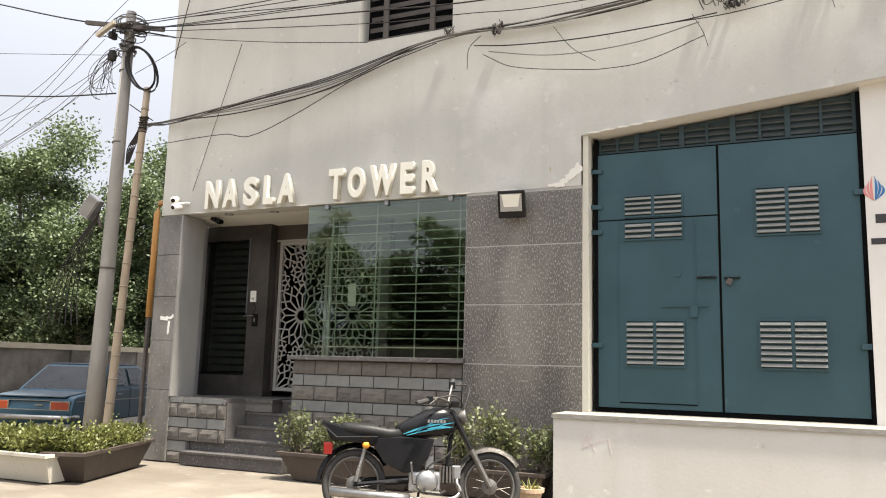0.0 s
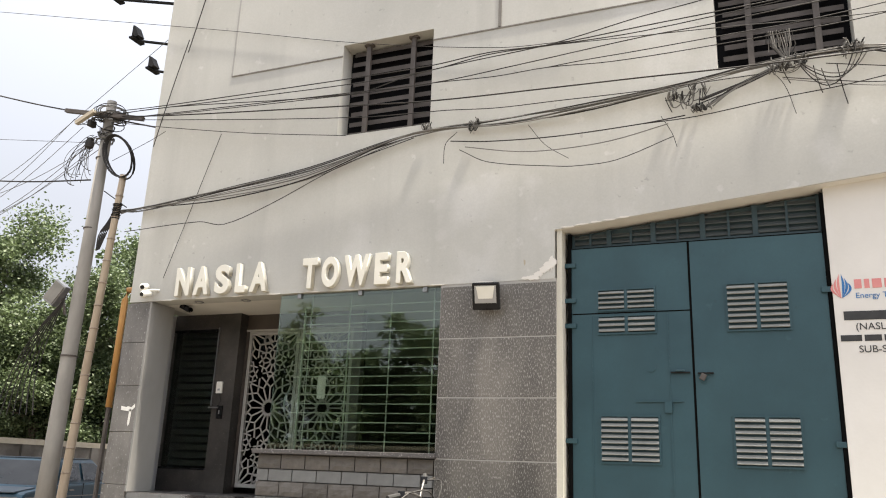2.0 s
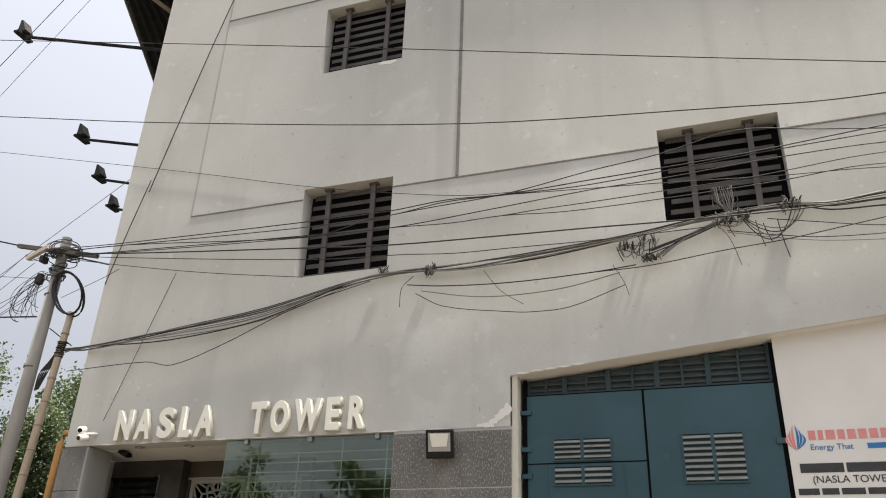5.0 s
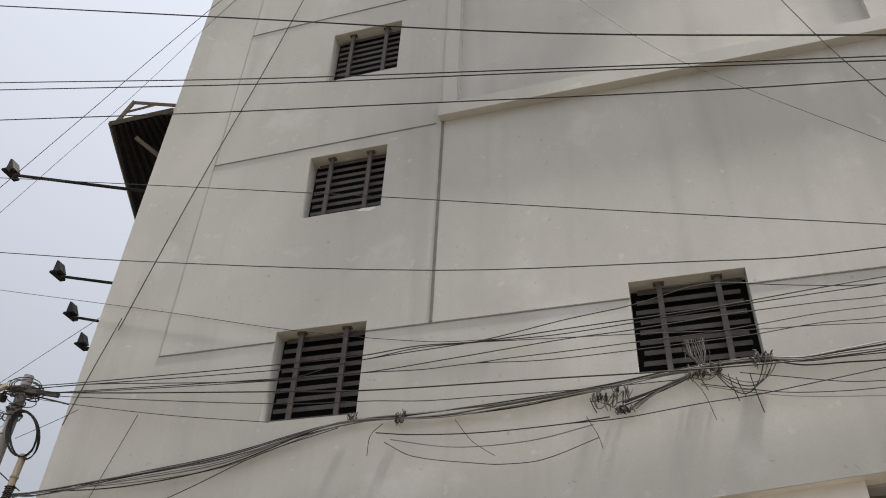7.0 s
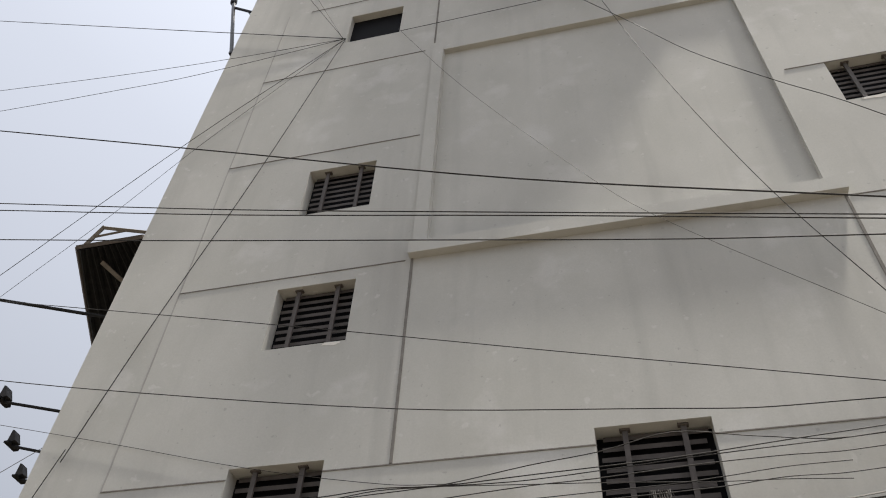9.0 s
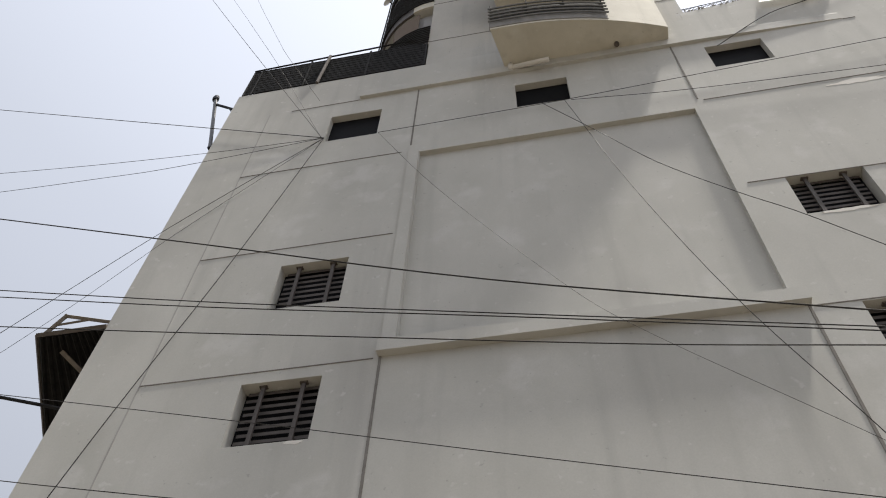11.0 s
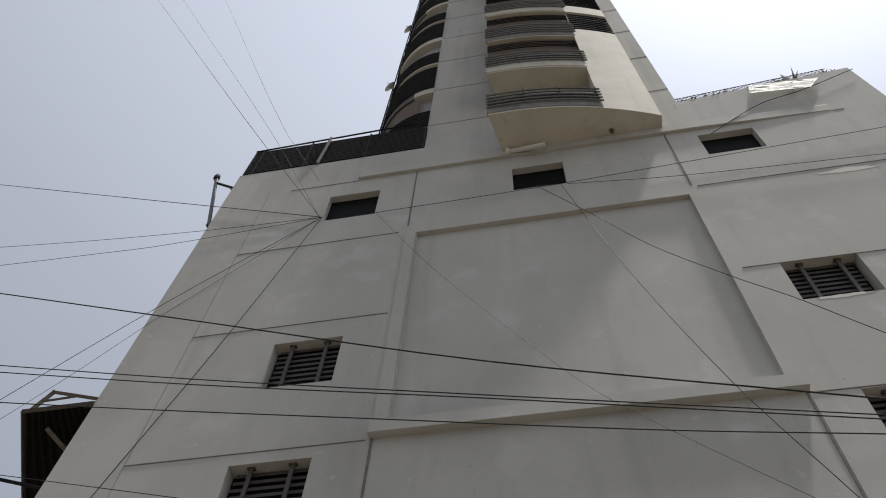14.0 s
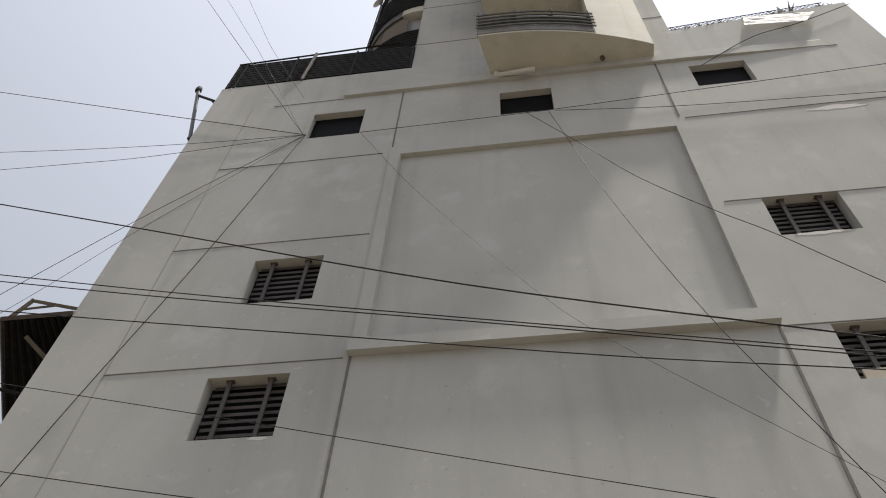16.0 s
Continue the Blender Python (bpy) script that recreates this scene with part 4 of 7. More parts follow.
part("backing", prism(bmesh.new(), [(-8.6, ZT + 0.03), (TX0 - 0.02, ZT + 0.03), (TX0 - 0.02, ZT + 1.98), (-6.3, ZT + 1.92), (-7.2, ZT + 1.76), (-8.0, ZT + 1.86), (-8.6, ZT + 1.86)], 0.03, 0.05), M_RAIL, rr, "dark netting behind the bars")
for x in (-8.95, -8.70, -7.0, -5.0, TX0 - 0.05):
    part("post", B(x - 0.025, x + 0.025, -0.02, 0.028, ZT, ZT + 1.95), M_RAIL, rr)
part("top_rail", tube(bmesh.new(), [(-9.0, 0, ZT + 1.95), (TX0, 0, ZT + 2.3)], 0.03, 6), M_RAIL, rr)
part("stay", tube(bmesh.new(), [(-6.5, -0.05, ZT - 0.05), (-6.35, -0.1, ZT + 1.9)], 0.05, 6), M_STEEL, rr)
side_rail = thing("roof_railing", "black slatted steel railing along the roof's side", "railing")
for i in range(10):
    part("bar", B(-9.0, -8.97, 0.05, 5.0, ZT + 0.1 + i * 0.18, ZT + 0.16 + i * 0.18), M_RAIL, side_rail)
for y in (0.1, 2.5, 4.9):
    part("post", B(-9.01, -8.95, y - 0.03, y + 0.03, ZT - 0.2, ZT + 1.9), M_RAIL, side_rail)


def roof_fence():
    f = thing("roof_fence", "rusty diamond mesh fence with dry weeds on the roof edge", "fence")
    rng = random.Random(5)
    mesh = bmesh.new()
    top = lambda x: 24.55 + (x - 4.55) * 0.137
    x = 4.7
    while x < 9.4:
        for s in (-1, 1):
            xa, xb = x - s * 0.2, x + s * 0.2
            tube(mesh, [(xa, 0.12, top(xa)), (xb, 0.12, top(xb) + 0.55)], 0.0075, 4)
        x += 0.115
    part("wire_mesh", mesh, M_STEEL, f)
    for h in (0.06, 0.2, 0.55):
        part("rail", tube(bmesh.new(), [(4.6, 0.11, top(4.6) + h), (9.4, 0.11, top(9.4) + h)], 0.02 if h < 0.5 else 0.012, 5), M_RAIL, f)
    part("torn_cloth", prism(bmesh.new(), [(7.75, top(7.75) + 0.05), (8.45, top(8.45) + 0.05), (8.2, top(8.2) + 0.3), (8.1, top(8.1) + 0.78), (8.02, top(8.0) + 0.3)], 0.085, 0.10), M_RAIL, f, "dark torn cloth caught on the fence")
    for x in (4.8, 6.3, 7.8, 9.3):
        part("post", tube(bmesh.new(), [(x, 0.12, top(x) - 0.1), (x, 0.12, top(x) + 0.6)], 0.018, 5), M_STEEL, f)
    weeds = bmesh.new()
    for i in range(600):
        x = 4.6 + 4.9 * rng.random()
        d = Vector((rng.uniform(-1, 1), rng.uniform(-0.5, 0.5), rng.uniform(0.3, 1.6))).normalized()
        b = Vector((x, 0.1 + rng.uniform(-0.08, 0.05), top(x) - 0.02))
        h = 0.08 + 0.14 * rng.random() + (0.4 if 8.2 < x < 8.35 and rng.random() < 0.5 else 0)
        s = d.cross(Vector((0, 1, 0))).normalized() * 0.045
        weeds.faces.new([weeds.verts.new(v) for v in (b - s, b + s, b + d * h)])
    tagged(link("dry_weeds", weeds, M_WOOD), "dry weeds along the parapet top", "weeds", kind="stuff")


roof_fence()
fm = bmesh.new()
fv = [[None] * 13 for _ in range(7)]
for j in range(7):
    for i in range(13):
        u, v = i / 12, j / 6
        x = 6.85 + 1.95 * u - 0.2 * v - 0.3 * u * v
        z = 24.86 - 0.22 * u - 0.85 * v
        fv[j][i] = fm.verts.new((x, -0.07 - 0.08 * v + 0.025 * noise.noise((u * 6, v * 5, 3)), z + 0.015 * noise.noise((u * 5, v * 5, 9))))
for j in range(6):
    for i in range(12):
        fm.faces.new((fv[j][i], fv[j][i + 1], fv[j + 1][i + 1], fv[j + 1][i]))
bmesh.ops.solidify(fm, geom=list(fm.faces), thickness=0.01)
tagged(link("foil_sheet", fm, M_FOIL), "crumpled silver foil sheet hanging over the parapet", "sheet")

# ---- lamp arms on the side wall ----
def lamp_arm(y, z, length, rise):
    a = thing("side_floodlight", "dark floodlight on a long steel arm on the side wall", "floodlight", "side floodlights", pose(XL, y, z))
    part("arm", tube(bmesh.new(), [(0, 0, 0), (-length, 0, rise)], 0.035, 7), M_RAIL, a)
    part("wall_plate", B(-0.03, 0.0, -0.1, 0.1, -0.1, 0.1), M_RAIL, a)
    part("lamp_head", prism(bmesh.new(), [(-0.10, -0.08), (0.13, -0.02), (0.10, 0.03), (-0.03, 0.28), (-0.09, 0.30)], -0.11, 0.11, "y", Matrix.Translation((-length, 0, rise + 0.1))), M_CABLE, a, bevel=0.008)
    part("bracket", B(-length - 0.08, -length + 0.06, -0.2, 0.2, rise - 0.02, rise + 0.03), M_RAIL, a)


for y, z, n, e in ((0.4, 11.19, 4.25, 1.44), (2.8, 10.33, 4.5, 1.26), (4.2, 9.95, 5.15, 1.46), (5.5, 9.70, 5.8, 1.66)):
    lamp_arm(y, z, n, e)
up = thing("roof_lamp_bracket", "black steel bracket with a lamp stub at the roof corner", "bracket")
part("upright", tube(bmesh.new(), [(-9.36, 0.3, 21.3), (-10.22, 0.3, 24.9)], 0.06, 8), M_BLACK, up)
part("arm", tube(bmesh.new(), [(-10.12, 0.3, 24.5), (-9.05, 0.3, 23.6)], 0.045, 8), M_BLACK, up)
part("stay", tube(bmesh.new(), [(-9.5, 0.3, 23.95), (-9.07, 0.3, 23.2)], 0.02, 6), M_BLACK, up)
part("foot", B(-9.42, -9.05, 0.25, 0.35, 21.26, 21.36), M_BLACK, up)
part("stub", lathe(bmesh.new(), [(0.09, 0), (0.11, 0.1), (0.09, 0.25)], (-10.22, 0.3, 24.82), seg=12), M_BLACK, up)

hoard = thing("canopy", "dark corrugated metal canopy on an angle-iron frame at the side wall", "canopy")
part("sheet", prism(bmesh.new(), [(-10.55, 0.02), (XL, 0.02), (XL, 6.0), (-13.4, 6.0)], 13.10, 13.14, "z"), M_RAIL, hoard, "dark metal sheet")
for i in range(11):
    f = i / 10
    part("rib", tube(bmesh.new(), [(-10.5 + 1.4 * f, 0.03, 13.07), (-13.3 + 4.2 * f, 5.9, 13.07)], 0.045, 4), M_RAIL, hoard)
part("edge_bar", tube(bmesh.new(), [(-10.6, 0.0, 13.12), (XL, 0.0, 13.12)], 0.06, 4), M_STEEL, hoard)
part("edge_bar", tube(bmesh.new(), [(-10.6, 0.0, 13.12), (-13.4, 6.0, 13.12)], 0.05, 4), M_STEEL, hoard)
part("brace", tube(bmesh.new(), [(-10.2, 0.4, 13.0), (XL, 1.6, 12.2)], 0.06, 4), M_WOOD, hoard)
part("upright", tube(bmesh.new(), [(-10.5, 0.03, 13.12), (-10.22, 0.03, 13.72)], 0.05, 4), M_WOOD, hoard)
part("upper_bar", tube(bmesh.new(), [(-10.25, 0.03, 13.70), (XL, 0.03, 13.28)], 0.05, 4), M_WOOD, hoard)
part("upper_brace", tube(bmesh.new(), [(-10.38, 0.03, 13.42), (-9.6, 0.03, 13.46)], 0.03, 4), M_WOOD, hoard)

# ---- utility pole ----
pole = thing("utility_pole", "tapered concrete utility pole crowded with wires", "utility pole")
part("shaft", tube(bmesh.new(), [(-10.80, 0.6, GZ), (-10.79, 0.6, 1.5), (-10.76, 0.6, 4.5), (-10.74, 0.6, 7.5)], 0.165, 12, 0.085), M_CONCRETE, pole, smooth=True)
for z in (2.9, 5.1, 6.4):
    part("band", lathe(bmesh.new(), [(0.13 - 0.008 * z, -0.012), (0.172 - 0.0107 * z, -0.012), (0.172 - 0.0107 * z, 0.012), (0.13 - 0.008 * z, 0.012)], (-10.77, 0.6, z), seg=12, ring_=True), M_STEEL, pole)
part("crossarm", B(-0.96, 0.96, -0.035, 0.035, -0.035, 0.035, Matrix.Translation((-10.73, 0.45, 7.18)) @ Matrix.Rotation(radians(13), 4, "Y")), M_STEEL, pole)
part("crossarm", B(-0.22, 0.22, -0.035, 0.035, -0.035, 0.035, Matrix.Translation((-11.06, 0.36, 7.14)) @ Matrix.Rotation(radians(-24), 4, "Y")), M_PLY, pole)
part("clevis", B(-11.02, -10.94, 0.38, 0.52, 6.98, 7.10), M_CABLE, pole, bevel=0.01)
part("junction", lathe(bmesh.new(), [(0.03, -0.10), (0.07, -0.08), (0.08, 0.0), (0.06, 0.09), (0.02, 0.10)], (-10.95, 0.45, 6.66), seg=10), M_CABLE, pole)
coil = thing("cable_coil", "long loop of spare black cable hanging on the pole", "cable coil")
rng = random.Random(8)
for k in range(6):
    a0, a1 = rng.uniform(-0.035, 0.035), rng.uniform(-0.02, 0.02)
    pts = []
    for i in range(25):
        t = 2 * math.pi * i / 24
        u, v = (0.50 + a0) * math.cos(t), (0.25 + a1) * math.sin(t)
        pts.append((-10.26 + u * 0.60 + v * 0.80, 0.44 + 0.018 * k, 6.34 - u * 0.80 + v * 0.60))
    part("turn", tube(bmesh.new(), pts, 0.011, 5), M_CABLE, coil)
tang = thing("wire_tangle", "looping tangle of loose thin wires below the crossarm", "wires")
for k in range(16):
    p0 = Vector((-10.82 + rng.uniform(-0.08, 0.06), 0.46 + rng.uniform(-0.06, 0.04), 6.70 + rng.uniform(-0.1, 0.1)))
    p3 = Vector((-10.92 + rng.uniform(-0.4, 0.12), 0.46, 5.95 + rng.uniform(-0.06, 0.22)))
    w = rng.uniform(0.0, 1.0)
    p1, p2 = p0 + Vector((-w, 0, rng.uniform(-0.15, 0.1))), p3 + Vector((-w * rng.uniform(0.5, 0.9), 0, rng.uniform(-0.1, 0.2)))
    pts = [p0 * (1 - t) ** 3 + p1 * 3 * t * (1 - t) ** 2 + p2 * 3 * t * t * (1 - t) + p3 * t ** 3 for t in [i / 14 for i in range(15)]]
    part("strand", tube(bmesh.new(), pts, 0.006, 4), M_CABLE if k % 3 else M_CABLE2, tang)
wrap = thing("wire_wrap", "wires wound round the head of the pole", "wires")
for k in range(22):
    low = k < 8
    c = Vector((-10.76, 0.60, 6.74 + 0.03 * k)) if low else Vector((-10.72 + rng.uniform(-0.06, 0.12), 0.58, rng.uniform(7.02, 7.32)))
    r, tz = rng.uniform(0.11, 0.16) if low else rng.uniform(0.12, 0.30), rng.uniform(-0.10, 0.10)
    pts = [c + Vector((r * math.cos(t), r * math.sin(t) * 0.9, tz * math.cos(t + k))) for t in [2 * math.pi * i / 14 for i in range(15)]]
    part("turn", tube(bmesh.new(), pts, rng.uniform(0.007, 0.013), 4), M_CABLE if k % 2 else M_CABLE2, wrap)
for k in range(7):
    x0 = -10.8 + 0.06 * k
    pts = [(x0, 0.42, 7.2), (x0 - rng.uniform(0.1, 0.5), 0.40, 6.98 + rng.uniform(-0.1, 0.06)), (x0 + rng.uniform(-0.7, 0.1), 0.42, 7.1)]
    part("loop", tube(bmesh.new(), [Vector(pts[0]) * (1 - t) ** 2 + Vector(pts[1]) * 2 * t * (1 - t) + Vector(pts[2]) * t * t for t in [i / 9 for i in range(10)]], 0.007, 4), M_CABLE, wrap)
drop = thing("hanging_cables", "slack black cables drooping from the utility pole", "cables")
for k in range(7):
    e = 0.05 * (k - 3)
    part("strand", tube(bmesh.new(), smooth_path([(-10.92 + e * 0.2, 0.45, 3.86 + e * 0.4), (-11.27 + e * 1.2, 0.50, 3.44 + e * 0.5), (-11.57 + e * 2, 0.55, 3.02 + e * 1), (-11.78 + e * 2.2, 0.60, 2.48 + e * 0.2), (-11.82 + e * 3, 0.60, 1.94 + e * 0)]), 0.010, 5), M_CABLE, drop)
for k in range(5):
    e = 0.025 * (k - 2)
    part("strand", tube(bmesh.new(), smooth_path([(-10.10 + e * 0.2, 0.45, 5.37 + e * 0.5), (-10.22 + e * 1, 0.48, 5.15 + e * 0.2), (-10.36 + e * 1.6, 0.50, 4.95 + e * 0.2), (-10.42 + e * 0.6, 0.50, 4.67 + e * 0.2)]), 0.012, 5), M_CABLE, drop)
M_NODE = material("bamboo_node", (0.27, 0.21, 0.15), (0.38, 0.31, 0.24), 5, 0.7, bump=0.2)
bam = thing("bamboo_pole", "bamboo pole tied beside the utility pole", "pole")
b0, b1 = Vector((-10.38, 0.5, GZ)), Vector((-10.10, 0.5, 5.98))
part("cane", tube(bmesh.new(), [b0.lerp(b1, i / 12) for i in range(13)], 0.075, 10, 0.055), M_BAMBOO, bam, smooth=True)
for i in range(1, 16):
    p = b0.lerp(b1, i / 16)
    part("node", lathe(bmesh.new(), [(0.06, -0.02), (0.088 - 0.0012 * i, 0.0), (0.06, 0.02)], p, seg=10), M_NODE, bam)
knot = bmesh.new()
for i in range(9):
    p = b0.lerp(b1, 0.872 + 0.005 * i)
    lathe(knot, [(0.062, -0.012), (0.070 + 0.008 * (i % 3), 0.0), (0.062, 0.012)], p, seg=8)
part("lashing", knot, M_CABLE, bam, "black wire lashing")
pl = thing("pole_floodlight", "grey floodlight clamped to the utility pole", "floodlight", at=pose(-11.12, 0.45, 3.95, 0, 35, 10))
part("housing", B(-0.13, 0.13, -0.07, 0.07, -0.2, 0.2), M_ALU, pl, bevel=0.015)
part("lens", B(-0.11, 0.11, -0.085, -0.07, -0.17, 0.17), M_CABLE2, pl)
part("clamp", tube(bmesh.new(), [(0.1, 0.05, 0), (0.32, 0.1, -0.2)], 0.025, 6), M_STEEL, pl)
op = thing("ochre_pipe", "ochre plastic conduit rising beside the corner pier", "pipe")
part("conduit", tube(bmesh.new(), [(-9.46, 0.30, 2.05), (-9.45, 0.30, 3.72), (-9.42, 0.31, 3.88), (-9.06, 0.34, 3.92)], 0.05, 10), M_ORANGE, op, smooth=True)
part("conduit_lower", tube(bmesh.new(), [(-9.47, 0.30, GZ), (-9.46, 0.30, 2.05)], 0.035, 8), M_STEEL, op)

# ---- cables ----
LABELS = {
    "bundle": "sagging bundle cable strapped along the plaster wall", "slack": "slack loop of loose cable on the plaster wall",
    "span": "overhead cable running from the pole along the wall", "street": "thin overhead cable crossing in front of the building",
    "house": "thin wire strung to the upper windows", "pole": "overhead cable leading away from the utility pole",
}


def cable(pts, r, mat, label):
    return tagged(link("cable", tube(bmesh.new(), smooth_path(pts), r * 0.8, 5), mat), label, "cable", "overhead cables")


cable([(-9.99, 0.45, 5.32), (-8.92, -0.09, 5.09), (-7.54, -0.09, 5.23), (-6.02, -0.09, 5.40), (-4.36, -0.09, 5.72), (-2.97, -0.09, 5.71), (-1.92, -0.09, 5.78), (-0.86, -0.09, 5.88), (0.14, -0.09, 6.03), (0.95, -0.09, 6.07), (1.47, -0.09, 6.03), (1.96, -0.09, 6.08), (2.38, -0.09, 6.13), (9.80, -0.09, 7.04)], 0.012, M_CABLE2, LABELS["bundle"])
cable([(-9.98, 0.45, 5.31), (-8.91, -0.08, 5.05), (-7.54, -0.08, 5.21), (-6.01, -0.08, 5.37), (-4.36, -0.08, 5.69), (-2.98, -0.08, 5.77), (-1.92, -0.08, 5.83), (-0.86, -0.08, 5.91), (0.14, -0.08, 6.00), (0.95, -0.08, 6.05), (1.46, -0.08, 6.02), (1.96, -0.08, 6.06), (2.37, -0.08, 6.09), (9.80, -0.08, 6.63)], 0.012, M_CABLE, LABELS["bundle"])
cable([(-9.97, 0.45, 5.27), (-8.90, -0.11, 5.07), (-7.51, -0.11, 5.15), (-5.99, -0.11, 5.29), (-4.35, -0.11, 5.73), (-2.97, -0.11, 5.67), (-1.92, -0.11, 5.74), (-0.86, -0.11, 5.86), (0.14, -0.11, 6.01), (0.95, -0.11, 6.04), (1.46, -0.11, 5.99), (1.95, -0.11, 6.02), (2.35, -0.11, 6.03), (9.80, -0.11, 6.32)], 0.012, M_CABLE2, LABELS["bundle"])
cable([(-9.98, 0.45, 5.28), (-8.91, -0.10, 5.08), (-7.50, -0.10, 5.07), (-5.99, -0.10, 5.25), (-4.35, -0.10, 5.73), (-2.97, -0.10, 5.69), (-1.92, -0.10, 5.72), (-0.86, -0.10, 5.87), (0.14, -0.10, 6.03), (0.95, -0.10, 6.06), (1.44, -0.10, 5.92), (1.92, -0.10, 5.90), (2.31, -0.10, 5.88), (9.80, -0.10, 5.54)], 0.012, M_CABLE, LABELS["bundle"])
cable([(-9.98, 0.45, 5.30), (-8.89, -0.11, 5.03), (-7.51, -0.11, 5.17), (-5.99, -0.11, 5.32), (-4.35, -0.11, 5.72), (-2.97, -0.11, 5.70), (-1.91, -0.11, 5.79), (-0.86, -0.11, 5.88), (0.14, -0.11, 5.99), (0.95, -0.11, 6.07), (1.46, -0.11, 5.99), (1.95, -0.11, 6.02), (2.35, -0.11, 6.03), (9.80, -0.11, 6.32)], 0.008, M_CABLE2, LABELS["bundle"])
cable([(-9.99, 0.45, 5.32), (-8.90, -0.11, 5.09), (-7.52, -0.11, 5.21), (-6.00, -0.11, 5.38), (-4.35, -0.11, 5.72), (-2.97, -0.11, 5.75), (-1.91, -0.11, 5.82), (-0.86, -0.11, 5.90), (0.14, -0.11, 6.03), (0.95, -0.11, 6.05), (1.45, -0.11, 5.96), (1.93, -0.11, 5.97), (2.33, -0.11, 5.97), (9.80, -0.11, 6.01)], 0.008, M_CABLE, LABELS["bundle"])
cable([(-9.97, 0.45, 5.25), (-8.92, -0.09, 5.11), (-7.51, -0.09, 5.12), (-5.99, -0.09, 5.24), (-4.35, -0.09, 5.69), (-2.97, -0.09, 5.70), (-1.92, -0.09, 5.73), (-0.86, -0.09, 5.85), (0.14, -0.09, 5.99), (0.95, -0.09, 6.08), (1.47, -0.09, 6.03), (1.96, -0.09, 6.08), (2.38, -0.09, 6.13), (9.80, -0.09, 7.04)], 0.008, M_CABLE2, LABELS["bundle"])
cable([(-9.98, 0.45, 5.29), (-8.90, -0.09, 5.04), (-7.54, -0.09, 5.24), (-6.01, -0.09, 5.42), (-4.36, -0.09, 5.74), (-2.97, -0.09, 5.77), (-1.92, -0.09, 5.79), (-0.86, -0.09, 5.91), (0.14, -0.09, 6.02), (0.95, -0.09, 6.09), (1.46, -0.09, 6.01), (1.96, -0.09, 6.06), (2.37, -0.09, 6.09), (9.80, -0.09, 6.63)], 0.008, M_CABLE, LABELS["bundle"])
cable([(-9.99, 0.45, 5.32), (-8.91, -0.10, 5.10), (-7.53, -0.10, 5.23), (-6.00, -0.10, 5.35), (-4.35, -0.10, 5.73), (-2.97, -0.10, 5.76), (-1.92, -0.10, 5.80), (-0.86, -0.10, 5.91), (0.14, -0.10, 5.97), (0.95, -0.10, 6.08), (1.46, -0.10, 6.02), (1.96, -0.10, 6.07), (2.38, -0.10, 6.12), (9.80, -0.10, 7.04)], 0.008, M_CABLE2, LABELS["bundle"])
cable([(-9.27, -0.10, 4.72), (-7.84, -0.10, 4.76), (-7.38, -0.10, 4.68), (-6.59, -0.10, 4.92), (-5.46, -0.10, 5.38), (-4.35, -0.10, 5.66)], 0.008, M_CABLE, LABELS["slack"])
cable([(-2.74, -0.10, 5.63), (-2.51, -0.10, 5.32), (-2.21, -0.10, 5.10)], 0.005, M_CABLE, LABELS["slack"])
cable([(0.13, -0.10, 5.96), (0.30, -0.10, 5.71), (0.40, -0.10, 5.33)], 0.005, M_CABLE, LABELS["slack"])
cable([(-3.72, -0.10, 5.66), (-3.88, -0.10, 5.51), (-3.90, -0.10, 5.23)], 0.006, M_CABLE, LABELS["slack"])
cable([(-1.08, -0.10, 5.51), (-0.96, -0.10, 5.27), (-0.91, -0.10, 5.09)], 0.005, M_CABLE, LABELS["slack"])
cable([(-10.69, 0.60, 7.25), (-8.60, -0.20, 6.71), (-5.29, -0.20, 6.58), (-4.09, -0.20, 6.59), (-3.27, -0.20, 6.68), (-2.40, -0.20, 6.66), (-1.26, -0.20, 6.64), (0.84, -0.20, 6.76), (1.82, -0.20, 6.80), (2.55, -0.20, 6.83), (9.80, -0.20, 7.33)], 0.009, M_CABLE, LABELS["span"])
cable([(-10.69, 0.60, 7.23), (-8.60, -0.20, 6.71), (-5.26, -0.20, 6.42), (-4.42, -0.20, 6.56), (-3.59, -0.20, 6.62), (-2.40, -0.20, 6.68), (-1.25, -0.20, 6.85), (-0.37, -0.20, 6.95), (0.56, -0.20, 7.13), (1.53, -0.20, 6.96), (2.55, -0.20, 6.83), (9.80, -0.20, 7.33)], 0.009, M_CABLE, LABELS["span"])
cable([(-10.68, 0.60, 7.21), (-8.57, -0.20, 6.56), (-5.23, -0.20, 6.23), (-4.03, -0.20, 6.12), (-2.39, -0.20, 6.05), (-1.30, -0.20, 6.01), (-0.44, -0.20, 5.97), (0.89, -0.20, 5.93), (1.62, -0.20, 5.93), (2.32, -0.20, 5.96), (9.80, -0.20, 6.46)], 0.013, M_CABLE, LABELS["span"])
cable([(-10.67, 0.60, 7.15), (-8.55, -0.20, 6.48), (-5.19, -0.20, 6.04), (-3.85, -0.20, 5.95), (-3.14, -0.20, 5.88), (-2.38, -0.20, 5.86), (-1.30, -0.20, 5.83), (0.04, -0.20, 5.83)], 0.008, M_CABLE, LABELS["span"])
cable([(-10.54, 0.50, 7.03), (-8.68, -0.15, 6.39), (-7.04, -0.15, 6.07), (-5.39, -0.15, 5.81)], 0.007, M_CABLE, LABELS["span"])
